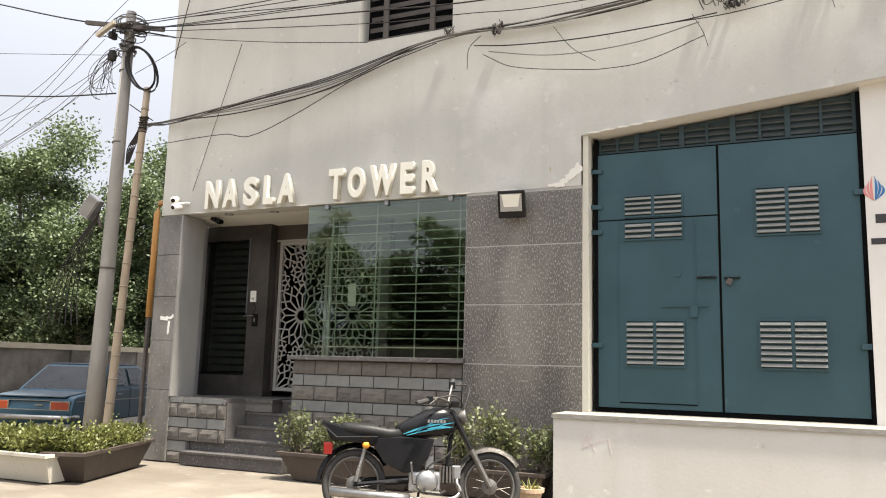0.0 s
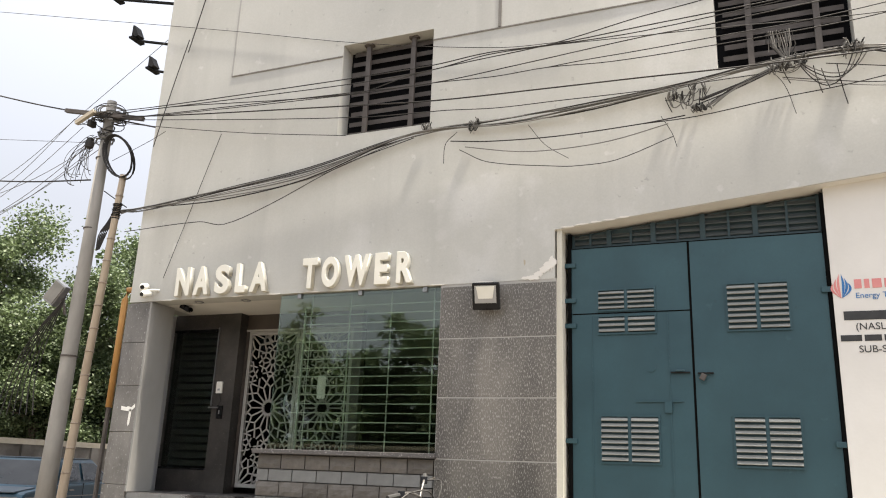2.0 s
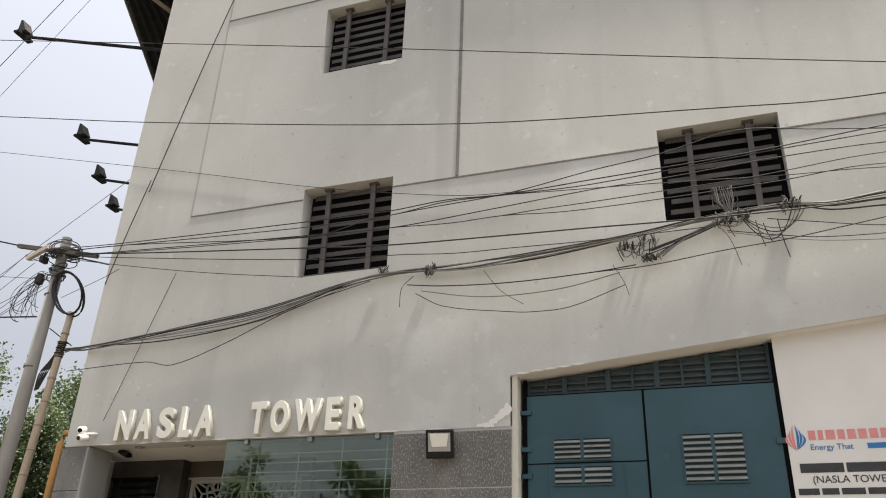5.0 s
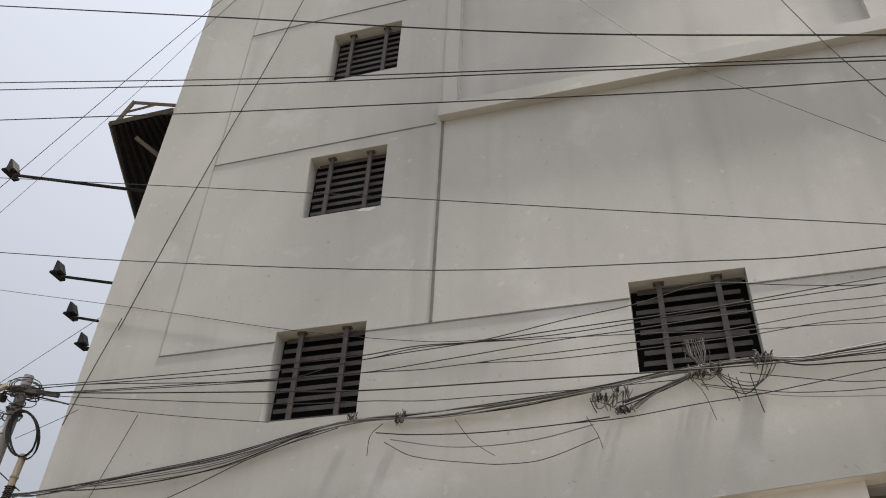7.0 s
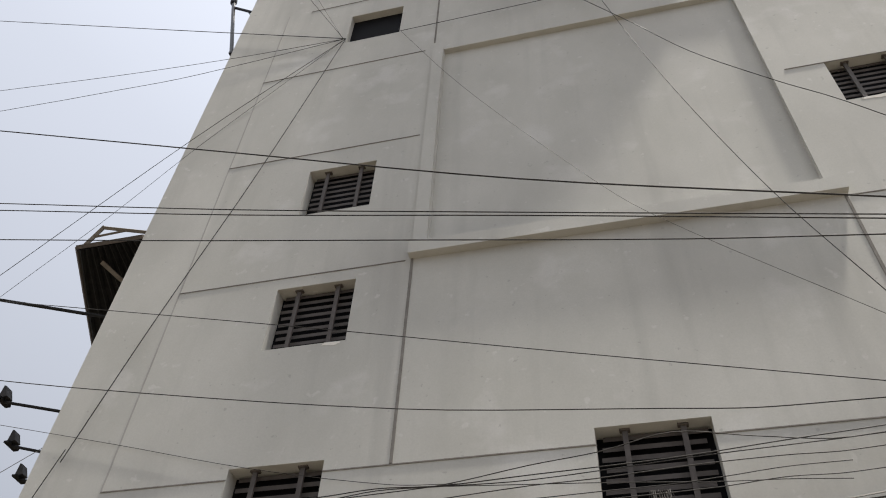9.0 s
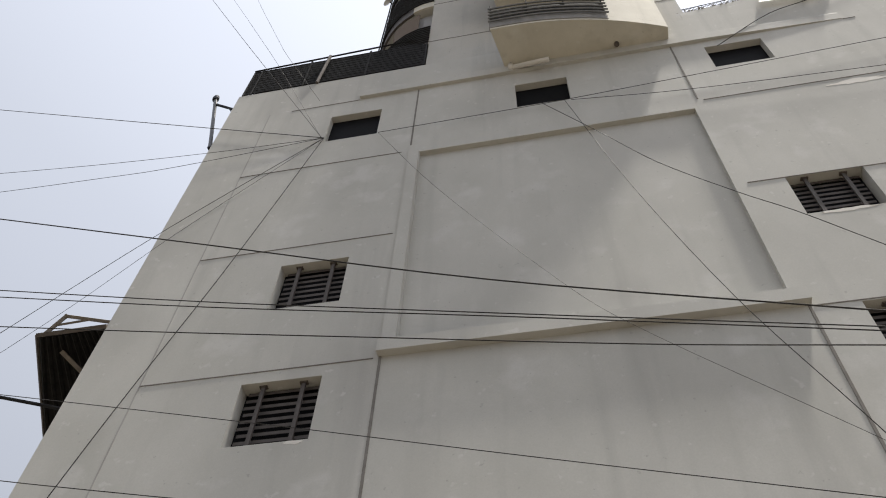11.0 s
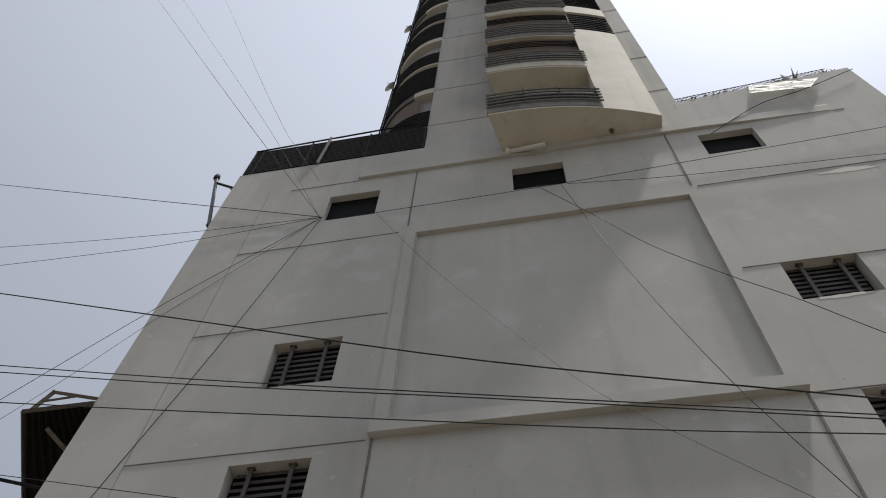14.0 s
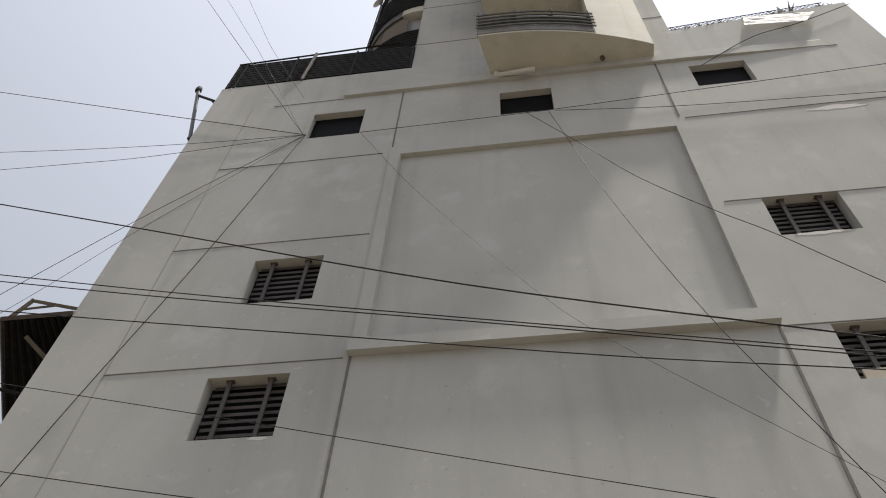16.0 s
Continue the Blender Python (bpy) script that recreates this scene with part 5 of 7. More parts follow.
cable([(-10.70, 0.60, 7.30), (-8.61, -0.20, 6.75), (-5.31, -0.20, 6.67), (-4.09, -0.20, 6.66), (-3.27, -0.20, 6.71), (-2.40, -0.20, 6.67), (-1.26, -0.20, 6.71), (0.51, -0.20, 6.77), (1.83, -0.20, 6.87), (2.58, -0.20, 6.92), (9.80, -0.20, 7.42)], 0.010, M_CABLE, LABELS["span"])
cable([(-10.67, 0.60, 7.15), (-8.58, -0.20, 6.60), (-5.27, -0.20, 6.44), (-4.06, -0.20, 6.39), (-2.78, -0.20, 6.46), (-1.27, -0.20, 6.56), (-0.45, -0.20, 6.58), (0.82, -0.20, 6.65), (1.79, -0.20, 6.67), (2.51, -0.20, 6.66), (9.80, -0.20, 7.16)], 0.009, M_CABLE, LABELS["span"])
cable([(-10.67, 0.60, 7.15), (-8.57, -0.20, 6.58), (-5.26, -0.20, 6.41), (-4.06, -0.20, 6.39), (-3.17, -0.20, 6.34), (-2.47, -0.20, 6.35), (-1.64, -0.20, 6.29), (-0.58, -0.20, 6.29), (0.96, -0.20, 6.33), (1.72, -0.20, 6.39), (2.43, -0.20, 6.38), (9.80, -0.20, 6.88)], 0.008, M_CABLE, LABELS["span"])
cable([(-2.47, -0.20, 6.35), (-2.01, -0.20, 6.37), (-1.28, -0.20, 6.38), (-0.46, -0.20, 6.40), (0.45, -0.20, 6.42), (1.05, -0.20, 6.46), (1.75, -0.20, 6.52), (2.47, -0.20, 6.53)], 0.008, M_CABLE, LABELS["span"])
cable([(-2.40, -0.20, 6.66), (-1.27, -0.20, 6.58), (-0.42, -0.20, 6.52), (0.97, -0.20, 6.40), (1.72, -0.20, 6.36), (2.41, -0.20, 6.30)], 0.007, M_CABLE, LABELS["span"])
cable([(0.75, -0.10, 5.90), (1.29, -0.10, 5.78), (1.86, -0.10, 5.66), (2.24, -0.10, 5.63)], 0.007, M_CABLE, LABELS["slack"])
cable([(0.29, -0.10, 5.80), (0.84, -0.10, 5.67), (1.25, -0.10, 5.59), (1.83, -0.10, 5.55), (2.22, -0.10, 5.55)], 0.007, M_CABLE, LABELS["slack"])
cable([(0.29, -0.10, 5.78), (0.89, -0.10, 5.62), (1.36, -0.10, 5.53), (2.20, -0.10, 5.45)], 0.006, M_CABLE2, LABELS["slack"])
cable([(-1.34, -0.10, 5.44), (-0.67, -0.10, 5.45), (0.25, -0.10, 5.55), (0.89, -0.10, 5.60), (1.57, -0.10, 5.69), (2.29, -0.10, 5.79)], 0.008, M_CABLE, LABELS["slack"])
cable([(-3.81, -0.10, 5.54), (-3.30, -0.10, 5.47), (-2.40, -0.10, 5.42), (-1.34, -0.10, 5.44), (-0.80, -0.10, 5.48)], 0.010, M_CABLE, LABELS["slack"])
cable([(-3.60, -0.10, 5.43), (-2.91, -0.10, 5.28), (-2.40, -0.10, 5.24), (-1.69, -0.10, 5.27), (-1.00, -0.10, 5.40)], 0.009, M_CABLE2, LABELS["slack"])
cable([(-3.68, -0.10, 5.40), (-3.28, -0.10, 5.18), (-2.40, -0.10, 5.02), (-2.12, -0.10, 4.99), (-1.63, -0.10, 5.01), (-0.95, -0.10, 5.23)], 0.007, M_CABLE, LABELS["slack"])
cable([(-39.73, -0.70, 28.06), (-19.41, -0.70, 19.64), (-13.91, -0.70, 17.36), (-7.04, -0.70, 14.51), (-1.16, -0.70, 12.09), (4.22, -0.70, 10.25), (8.52, -0.70, 8.78), (9.80, 0.0, 8.34)], 0.019, M_CABLE, LABELS["street"])
cable([(-37.93, -0.70, 21.20), (-16.72, -0.70, 15.36), (-12.18, -0.70, 14.11), (-6.51, -0.70, 12.55), (-1.18, -0.70, 11.21), (4.10, -0.70, 9.91), (8.32, -0.70, 8.87), (23.86, -0.70, 5.04)], 0.014, M_CABLE, LABELS["street"])
cable([(-37.78, -0.70, 20.60), (-16.50, -0.70, 15.02), (-12.04, -0.70, 13.85), (-6.47, -0.70, 12.39), (-1.18, -0.70, 11.13), (4.07, -0.70, 9.83), (8.27, -0.70, 8.79), (23.80, -0.70, 4.94)], 0.014, M_CABLE, LABELS["street"])
cable([(-36.16, -0.70, 18.39), (-14.70, -0.70, 13.53), (-11.48, -0.70, 12.80), (-7.45, -0.70, 11.89), (-3.07, -0.70, 10.95), (1.30, -0.70, 10.02), (3.96, -0.70, 9.54), (6.09, -0.70, 9.16), (21.84, -0.70, 6.35)], 0.014, M_CABLE, LABELS["street"])
cable([(-36.66, -0.50, 18.06), (-15.41, -0.50, 12.36), (-10.71, -0.50, 11.10), (-4.83, -0.50, 9.52), (-0.51, -0.50, 8.32), (3.18, -0.50, 7.32), (6.13, -0.50, 6.52), (21.57, -0.50, 2.33)], 0.009, M_CABLE, LABELS["street"])
cable([(-35.35, -0.50, 15.08), (-13.92, -0.50, 10.10), (-11.34, -0.50, 9.50), (-8.12, -0.50, 8.75), (-2.99, -0.50, 7.72), (0.59, -0.50, 7.27), (1.56, -0.50, 7.16), (2.60, -0.50, 7.13), (3.43, -0.50, 7.11), (19.43, -0.50, 6.72)], 0.010, M_CABLE, LABELS["street"])
cable([(-35.88, -0.03, 15.54), (-14.63, -0.03, 9.85), (-11.53, -0.03, 9.02), (-7.66, -0.03, 7.98), (-5.33, -0.03, 7.33), (-3.17, -0.03, 6.86), (-2.21, -0.03, 6.78)], 0.006, M_CABLE, LABELS["street"])
cable([(-5.61, -0.06, 19.99), (-11.40, -0.06, 22.85), (-19.38, -0.06, 26.83), (-39.07, -0.06, 36.65)], 0.014, M_CABLE, LABELS["house"])
cable([(-5.61, -0.06, 19.99), (-8.84, -0.06, 20.20), (-12.41, -0.06, 20.61), (-16.39, -0.06, 21.22), (-38.14, -0.06, 24.55)], 0.009, M_CABLE, LABELS["house"])
cable([(-5.61, -0.06, 19.99), (-8.40, -0.06, 19.76), (-10.34, -0.06, 19.66), (-12.06, -0.06, 19.73), (-13.84, -0.06, 19.81), (-15.70, -0.06, 19.92), (-37.66, -0.06, 21.22)], 0.009, M_CABLE, LABELS["house"])
cable([(-5.61, -0.06, 19.99), (-8.86, -0.06, 16.51), (-11.90, -0.06, 12.80), (-25.84, -0.06, -4.22)], 0.009, M_CABLE, LABELS["house"])
cable([(-5.61, -0.06, 19.99), (-8.60, -0.06, 16.16), (-10.15, -0.06, 13.91), (-11.54, -0.06, 12.13), (-25.08, -0.06, -5.21)], 0.006, M_CABLE, LABELS["house"])
cable([(-5.60, -0.08, 19.95), (-6.87, -0.08, 14.35), (-7.85, -0.08, 10.57), (-8.51, -0.08, 7.73)], 0.011, M_CABLE, LABELS["house"])
cable([(-5.63, -0.05, 19.92), (-8.63, -1.50, 24.87), (-17.35, -1.50, 42.90), (-26.93, -1.50, 62.71)], 0.010, M_CABLE, LABELS["house"])
cable([(-5.69, -0.05, 20.01), (-7.22, -1.50, 22.87), (-15.69, -1.50, 41.83), (-24.66, -1.50, 61.92)], 0.007, M_CABLE, LABELS["house"])
cable([(-6.16, -0.05, 22.52), (-6.96, -1.50, 23.23), (-13.28, -1.50, 40.27), (-20.93, -1.50, 60.90)], 0.007, M_CABLE, LABELS["house"])
cable([(-4.19, -0.05, 19.96), (-2.28, -0.60, 15.64), (-0.19, -0.60, 12.26), (0.84, -0.60, 10.83), (3.48, -0.60, 8.17), (5.59, -0.60, 6.04), (6.65, -0.60, 4.97)], 0.005, M_CABLE, LABELS["house"])
cable([(0.76, -0.05, 19.95), (1.62, -0.60, 14.66), (2.65, -0.60, 10.96), (3.58, -0.60, 8.44), (4.32, -0.60, 6.42), (4.84, -0.60, 5.01)], 0.009, M_CABLE, LABELS["house"])
cable([(0.14, -0.05, 20.06), (1.40, -0.40, 17.22), (2.32, -0.40, 15.64), (3.55, -0.40, 14.10), (4.28, -0.40, 13.30), (5.02, -0.40, 12.35), (5.61, -0.40, 11.59), (9.90, -0.40, 6.06)], 0.010, M_CABLE, LABELS["house"])
cable([(-4.10, -0.08, 19.76), (-0.52, -0.08, 19.85), (0.93, -0.08, 19.91), (8.98, -0.08, 20.49), (15.42, -0.08, 20.95)], 0.010, M_CABLE, LABELS["house"])
cable([(0.92, -0.10, 19.80), (3.65, -0.10, 19.34), (8.33, -0.10, 18.95), (12.07, -0.10, 18.64)], 0.009, M_CABLE, LABELS["house"])
cable([(4.94, -0.08, 21.64), (6.73, -0.08, 23.25), (8.08, -0.08, 23.83), (9.88, -0.08, 24.89)], 0.014, M_CABLE, LABELS["house"])
cable([(-7.67, -0.04, 6.19), (-7.99, -0.04, 5.24), (-8.43, -0.04, 3.94)], 0.006, M_CABLE, LABELS["house"])
cable([(-8.52, -0.08, 7.96), (-8.75, -0.08, 7.05), (-8.96, -0.08, 6.12)], 0.010, M_CABLE, LABELS["house"])
cable([(-29.02, 0.60, 13.00), (-15.69, 0.60, 8.72), (-14.35, 0.60, 8.29), (-12.68, 0.60, 7.75), (-11.53, 0.60, 7.41), (1.90, 0.60, 3.44)], 0.018, M_CABLE, LABELS["pole"])
cable([(-29.16, 0.60, 8.40), (-15.29, 0.60, 6.53), (-14.03, 0.60, 6.36), (-12.46, 0.60, 6.15), (-10.95, 0.60, 6.02)], 0.018, M_CABLE, LABELS["pole"])
cable([(-30.58, 0.60, 9.86), (-16.75, 0.60, 7.65), (-14.18, 0.60, 7.24), (-10.97, 0.60, 6.73)], 0.006, M_CABLE, LABELS["pole"])
cable([(-11.59, 0.60, 7.29), (-12.71, 0.60, 6.37), (-13.92, 0.60, 5.64), (-25.91, 0.60, -1.59)], 0.007, M_CABLE2, LABELS["pole"])
cable([(-11.35, 0.60, 7.09), (-12.58, 0.60, 6.23), (-13.91, 0.60, 5.55), (-26.38, 0.60, -0.82)], 0.007, M_CABLE2, LABELS["pole"])
cable([(-11.10, 0.60, 6.73), (-12.42, 0.60, 5.93), (-13.87, 0.60, 5.30), (-26.71, 0.60, -0.28)], 0.007, M_CABLE2, LABELS["pole"])
cable([(-11.02, 0.60, 6.61), (-12.38, 0.60, 5.85), (-13.86, 0.60, 5.27), (-26.89, 0.60, 0.16)], 0.007, M_CABLE2, LABELS["pole"])
cable([(-10.90, 0.60, 6.75), (-12.35, 0.60, 6.20), (-13.95, 0.60, 5.84), (-27.61, 0.60, 2.77)], 0.007, M_CABLE2, LABELS["pole"])
cable([(-10.88, 0.60, 6.59), (-12.31, 0.60, 5.88), (-13.87, 0.60, 5.35), (-27.13, 0.60, 0.85)], 0.007, M_CABLE2, LABELS["pole"])
cable([(0.09, 0.60, 14.95), (-11.61, 0.60, 7.26), (-12.75, 0.60, 6.51), (-13.97, 0.60, 5.95), (-26.69, 0.60, 0.11)], 0.007, M_CABLE2, LABELS["pole"])
cable([(-10.52, 0.60, 6.33), (-9.01, -0.10, 6.23), (-8.73, -0.10, 6.35)], 0.006, M_CABLE, LABELS["pole"])
cable([(-10.48, 0.50, 5.73), (-9.92, 0.50, 5.38)], 0.012, M_CABLE, LABELS["pole"])


def curve_pts(p0, p1, p2, n=9):
    p0, p1, p2 = Vector(p0), Vector(p1), Vector(p2)
    return [p0 * (1 - t) ** 2 + p1 * 2 * t * (1 - t) + p2 * t * t for t in [i / n for i in range(n + 1)]]


def knot_of_wires(label, x, z, w, h, wraps, loops, ends, seed, slope=0.17):
    """Cable ties wound round the bundle, small drooping loops and cut ends."""
    k = thing("wire_knot", label, "wires", "wire knots")
    rng = random.Random(seed)
    for i in range(wraps):
        dx = rng.uniform(-w, w)
        c = Vector((x + dx, -0.085, z + slope * dx + rng.uniform(-0.25, 0.2) * h))
        r = rng.uniform(0.025, 0.20 * h + 0.03)
        tilt = rng.uniform(-0.7, 0.7)
        pts = [c + Vector((r * tilt * math.sin(t) + 0.012 * t / 6, min(0.045, r) * math.cos(t), r * math.sin(t))) for t in [0.55 * j for j in range(13)]]
        part("wrap", tube(bmesh.new(), pts, rng.uniform(0.005, 0.009), 4), M_CABLE2 if i % 3 else M_CABLE, k)
    for i in range(loops):
        a, b = x + rng.uniform(-w, w), x + rng.uniform(-w, w) * 1.3
        za, zb = z + slope * (a - x), z + slope * (b - x)
        pts = curve_pts((a, -0.10, za), ((a + b) / 2 + rng.uniform(-0.1, 0.1), -0.12, min(za, zb) - rng.uniform(0.2, 1.0) * h * 1.6), (b, -0.09, zb + rng.uniform(-0.04, 0.03)))
        part("loop", tube(bmesh.new(), pts, rng.uniform(0.004, 0.008), 4), M_CABLE2 if i % 2 else M_CABLE, k)
    for i in range(ends):
        a = x + rng.uniform(-w, w)
        p = Vector((a, -0.09, z + slope * (a - x)))
        d = Vector((rng.uniform(-0.5, 0.5), -0.05, rng.choice((-1.0, -1.0, 0.7)))) * h * rng.uniform(0.4, 1.1)
        part("loose_end", tube(bmesh.new(), curve_pts(p, p + d * 0.6 + Vector((rng.uniform(-0.05, 0.05), 0, 0.02)), p + d), rng.uniform(0.004, 0.007), 4), M_CABLE2 if i % 2 else M_CABLE, k)
    return k


KNOT = "tangled knot of tied cables and loose wire ends"
knot_of_wires(KNOT, -4.18, 5.81, 0.06, 0.10, 8, 2, 2, 1)
knot_of_wires(KNOT, -3.5, 5.74, 0.07, 0.14, 10, 3, 3, 2)
knot_of_wires(KNOT, -0.78, 5.78, 0.22, 0.22, 12, 6, 9, 3)
knot_of_wires(KNOT, -0.62, 5.58, 0.10, 0.10, 9, 5, 6, 7)
big = knot_of_wires(KNOT, 0.36, 5.985, 0.20, 0.16, 20, 12, 8, 4)
knot_of_wires(KNOT, 1.02, 6.08, 0.12, 0.16, 16, 6, 6, 5)
rng = random.Random(15)
for i in range(13):
    x = 0.16 + 0.022 * i
    top = 6.40 + rng.uniform(-0.015, 0.02)
    part("upright_wire", tube(bmesh.new(), [(0.36 + rng.uniform(-0.02, 0.02), -0.09, 6.0), (x + rng.uniform(0.0, 0.06), -0.10, 6.2), (x, -0.10, top), (x - 0.015, -0.09, top - rng.uniform(0.12, 0.34))], 0.0065, 4), M_CABLE2 if i % 4 else M_CABLE, big)
for i in range(11):
    e = rng.uniform(-0.16, 0.14)
    part("branch_cable", tube(bmesh.new(), curve_pts((0.32, -0.10, 5.97), (0.0 + rng.uniform(-0.1, 0.1), -0.11, 5.82 + e * 0.5), (-0.62 + e, -0.09, 5.60 + rng.uniform(-0.05, 0.08))), rng.uniform(0.006, 0.010), 5), M_CABLE2 if i % 2 else M_CABLE, big)
for i in range(4):
    part("slack_loop", tube(bmesh.new(), curve_pts((0.45, -0.10, 5.99), (0.80 + 0.06 * i, -0.12, 5.22 + 0.09 * i), (1.05 + 0.05 * i, -0.10, 6.05), 14), 0.007, 4), M_CABLE2 if i % 2 else M_CABLE, big)
for x, z0, z1 in ((0.30, 5.92, 5.72), (0.62, 5.9, 5.55), (0.70, 5.85, 5.60), (0.86, 5.88, 5.38), (-1.02, 5.75, 5.55)):
    part("hanging_end", tube(bmesh.new(), curve_pts((x, -0.09, z0), (x + 0.02, -0.09, (z0 + z1) / 2), (x + 0.07, -0.08, z1)), 0.0055, 4), M_CABLE, big)

# ---- fittings on the front ----
fl = thing("floodlight", "square black floodlight with a pale lens on the granite", "floodlight", at=pose(-3.24, -0.16, 3.385, 14, 0, 6))
part("housing", B(-0.17, 0.17, -0.03, 0.05, -0.17, 0.17), M_BLACK, fl, bevel=0.02)
part("lens", B(-0.135, 0.135, -0.036, -0.03, -0.085, 0.13), M_LATTICE, fl, "pale frosted lens")
part("reflector", prism(bmesh.new(), [(-0.09, -0.03), (0.09, -0.03), (0.115, 0.12), (-0.115, 0.12)], -0.040, -0.036), M_LETTER, fl)
part("bracket", B(-0.12, 0.12, 0.05, 0.15, 0.10, 0.14), M_BLACK, fl)
part("cord", tube(bmesh.new(), [(0.06, 0.10, -0.15), (0.09, 0.14, -0.3), (0.06, 0.145, -0.46)], 0.009, 5), M_CABLE2, fl)
cc = thing("security_camera", "twin-headed white security camera under the fascia corner", "camera", at=pose(-8.66, -0.12, 3.74))
for x, z, a in ((-0.03, 0.06, 20), (0.02, -0.05, -10)):
    m = Matrix.Translation((x, 0, z)) @ Matrix.Rotation(radians(a), 4, "Z") @ Matrix.Rotation(radians(15), 4, "X")
    h = part("head", lathe(bmesh.new(), [(0.045, -0.08), (0.055, -0.06), (0.055, 0.06), (0.03, 0.08)], axis="y", seg=14, m=m), M_WHITEPL, cc, smooth=True)
    part("lens", lathe(bmesh.new(), [(0.03, -0.09), (0.035, -0.075)], axis="y", seg=12, m=m), M_BLACK, cc)
part("bracket", tube(bmesh.new(), [(0.03, 0.0, 0.0), (0.12, 0.08, 0.02), (0.15, 0.12, 0.02)], 0.02, 6), M_WHITEPL, cc)
c2 = thing("ceiling_camera", "small dark camera under the entrance soffit", "camera", at=pose(-8.28, 0.36, 3.56))
part("body", B(-0.09, 0.09, -0.04, 0.04, -0.04, 0.04, Matrix.Rotation(radians(25), 4, "Y")), M_BLACK, c2, bevel=0.01)
part("lens", lathe(bmesh.new(), [(0.025, 0.0), (0.03, 0.03)], (0.09, 0, -0.04), "x", 10), M_DARKGLASS, c2)
for x, y in ((-7.1, 0.25), (-7.9, 0.2)):
    sp = thing("downlight", "small round recessed ceiling light", "ceiling light", "downlights", pose(x, y, 3.60))
    part("ring", lathe(bmesh.new(), [(0.07, -0.012), (0.05, -0.014), (0.05, 0.0), (0.07, 0.0)], seg=18, ring_=True), M_ALU, sp)
    part("bulb", lathe(bmesh.new(), [(0.045, -0.006), (0.045, 0.0)], seg=14), M_WHITEPL, sp)
def chip_patch(x, z, w, h, seed, mat=M_WHITE, y=-0.006, n=14):
    """A patch of broken plaster with a ragged rim."""
    rng = random.Random(seed)
    pts = [(x + w * math.cos(a) * rng.uniform(0.55, 1.0), z + h * math.sin(a) * rng.uniform(0.5, 1.0)) for a in [2 * math.pi * i / n for i in range(n)]]
    part("broken_plaster", prism(bmesh.new(), pts, y, 0.002), mat, front)


for i in range(7):
    chip_patch(-2.78 + 0.055 * i, 3.625 + 0.045 * max(0, i - 2), 0.075, 0.03 + 0.007 * i, 1 + i, M_SOFFIT, -0.005 - 0.002 * (i % 3), 16)
chip_patch(-2.455, 3.80, 0.04, 0.12, 9, M_SOFFIT, -0.006, 18)
chip_patch(-2.80, 3.83, 0.02, 0.05, 8, M_CAP, -0.003, 12)
for i in range(5):
    chip_patch(-2.25 + 0.17 * i, 4.243 + 0.0163 * i, 0.10, 0.014, 10 + i, M_SOFFIT, -0.004)
for i in range(9):
    chip_patch(-8.3 + 0.62 * i, 3.605, 0.16, 0.012, 40 + i, M_SOFFIT)
for x, z, w, h, s in ((7.35, 18.6, 0.75, 0.16, 71), (5.35, 13.68, 0.62, 0.06, 72), (-4.4, 9.52, 0.2, 0.05, 73)):
    chip_patch(x, z, w, h, s, M_SOFFIT, -0.004, 22)
ply = thing("plywood_strip", "pale plywood strip wedged in the barred window", "board", at=pose(5.3, 0.06, 10.08))
part("board", B(-0.55, 0.6, -0.02, 0.02, -0.13, 0.12, Matrix.Rotation(radians(-2), 4, "Y")), M_PLY, ply, bevel=0.004)
part("batten", B(-0.05, 0.05, 0.02, 0.05, -0.12, 0.1), M_WOOD, ply)
daub = tagged(new("painted_mark"), "white painted mark on the pier granite", "paint mark")
part("stroke", prism(bmesh.new(), [(-8.92, 1.99), (-8.74, 1.97), (-8.66, 2.03), (-8.67, 2.08), (-8.73, 2.03), (-8.80, 2.045), (-8.82, 2.03), (-8.92, 2.05)], -0.003, 0.0), M_WHITEPL, daub)
part("stroke", prism(bmesh.new(), [(-8.76, 2.0), (-8.72, 2.0), (-8.73, 1.80), (-8.75, 1.76), (-8.77, 1.80)], -0.003, 0.0), M_WHITEPL, daub)

M_CHALK = material("pink_chalk", (0.54, 0.40, 0.385), (0.52, 0.44, 0.42), 30, 0.9, bump=0)
scrawl = tagged(new("chalk_scribble"), "faint pink chalk scribble on the whitewashed plinth", "paint mark")
for a, b in [((-2.2, 0.71), (-2.12, 0.54)), ((-2.2, 0.71), (-2.26, 0.57)), ((-2.26, 0.57), (-1.98, 0.67)), ((-1.98, 0.67), (-1.94, 0.52))]:
    a, b = Vector((*a, 0)), Vector((*b, 0))
    n = Vector((-(b - a).y, (b - a).x, 0)).normalized() * 0.004
    part("stroke", prism(bmesh.new(), [tuple((a + n).xy), tuple((b + n * 0.4).xy), tuple((b - n * 0.4).xy), tuple((a - n).xy)], -0.553, -0.549), M_CHALK, scrawl)

# ---- writing beside the gate ----
board = thing("painted_sign", "painted company notice on the white wall beside the gate", "sign")


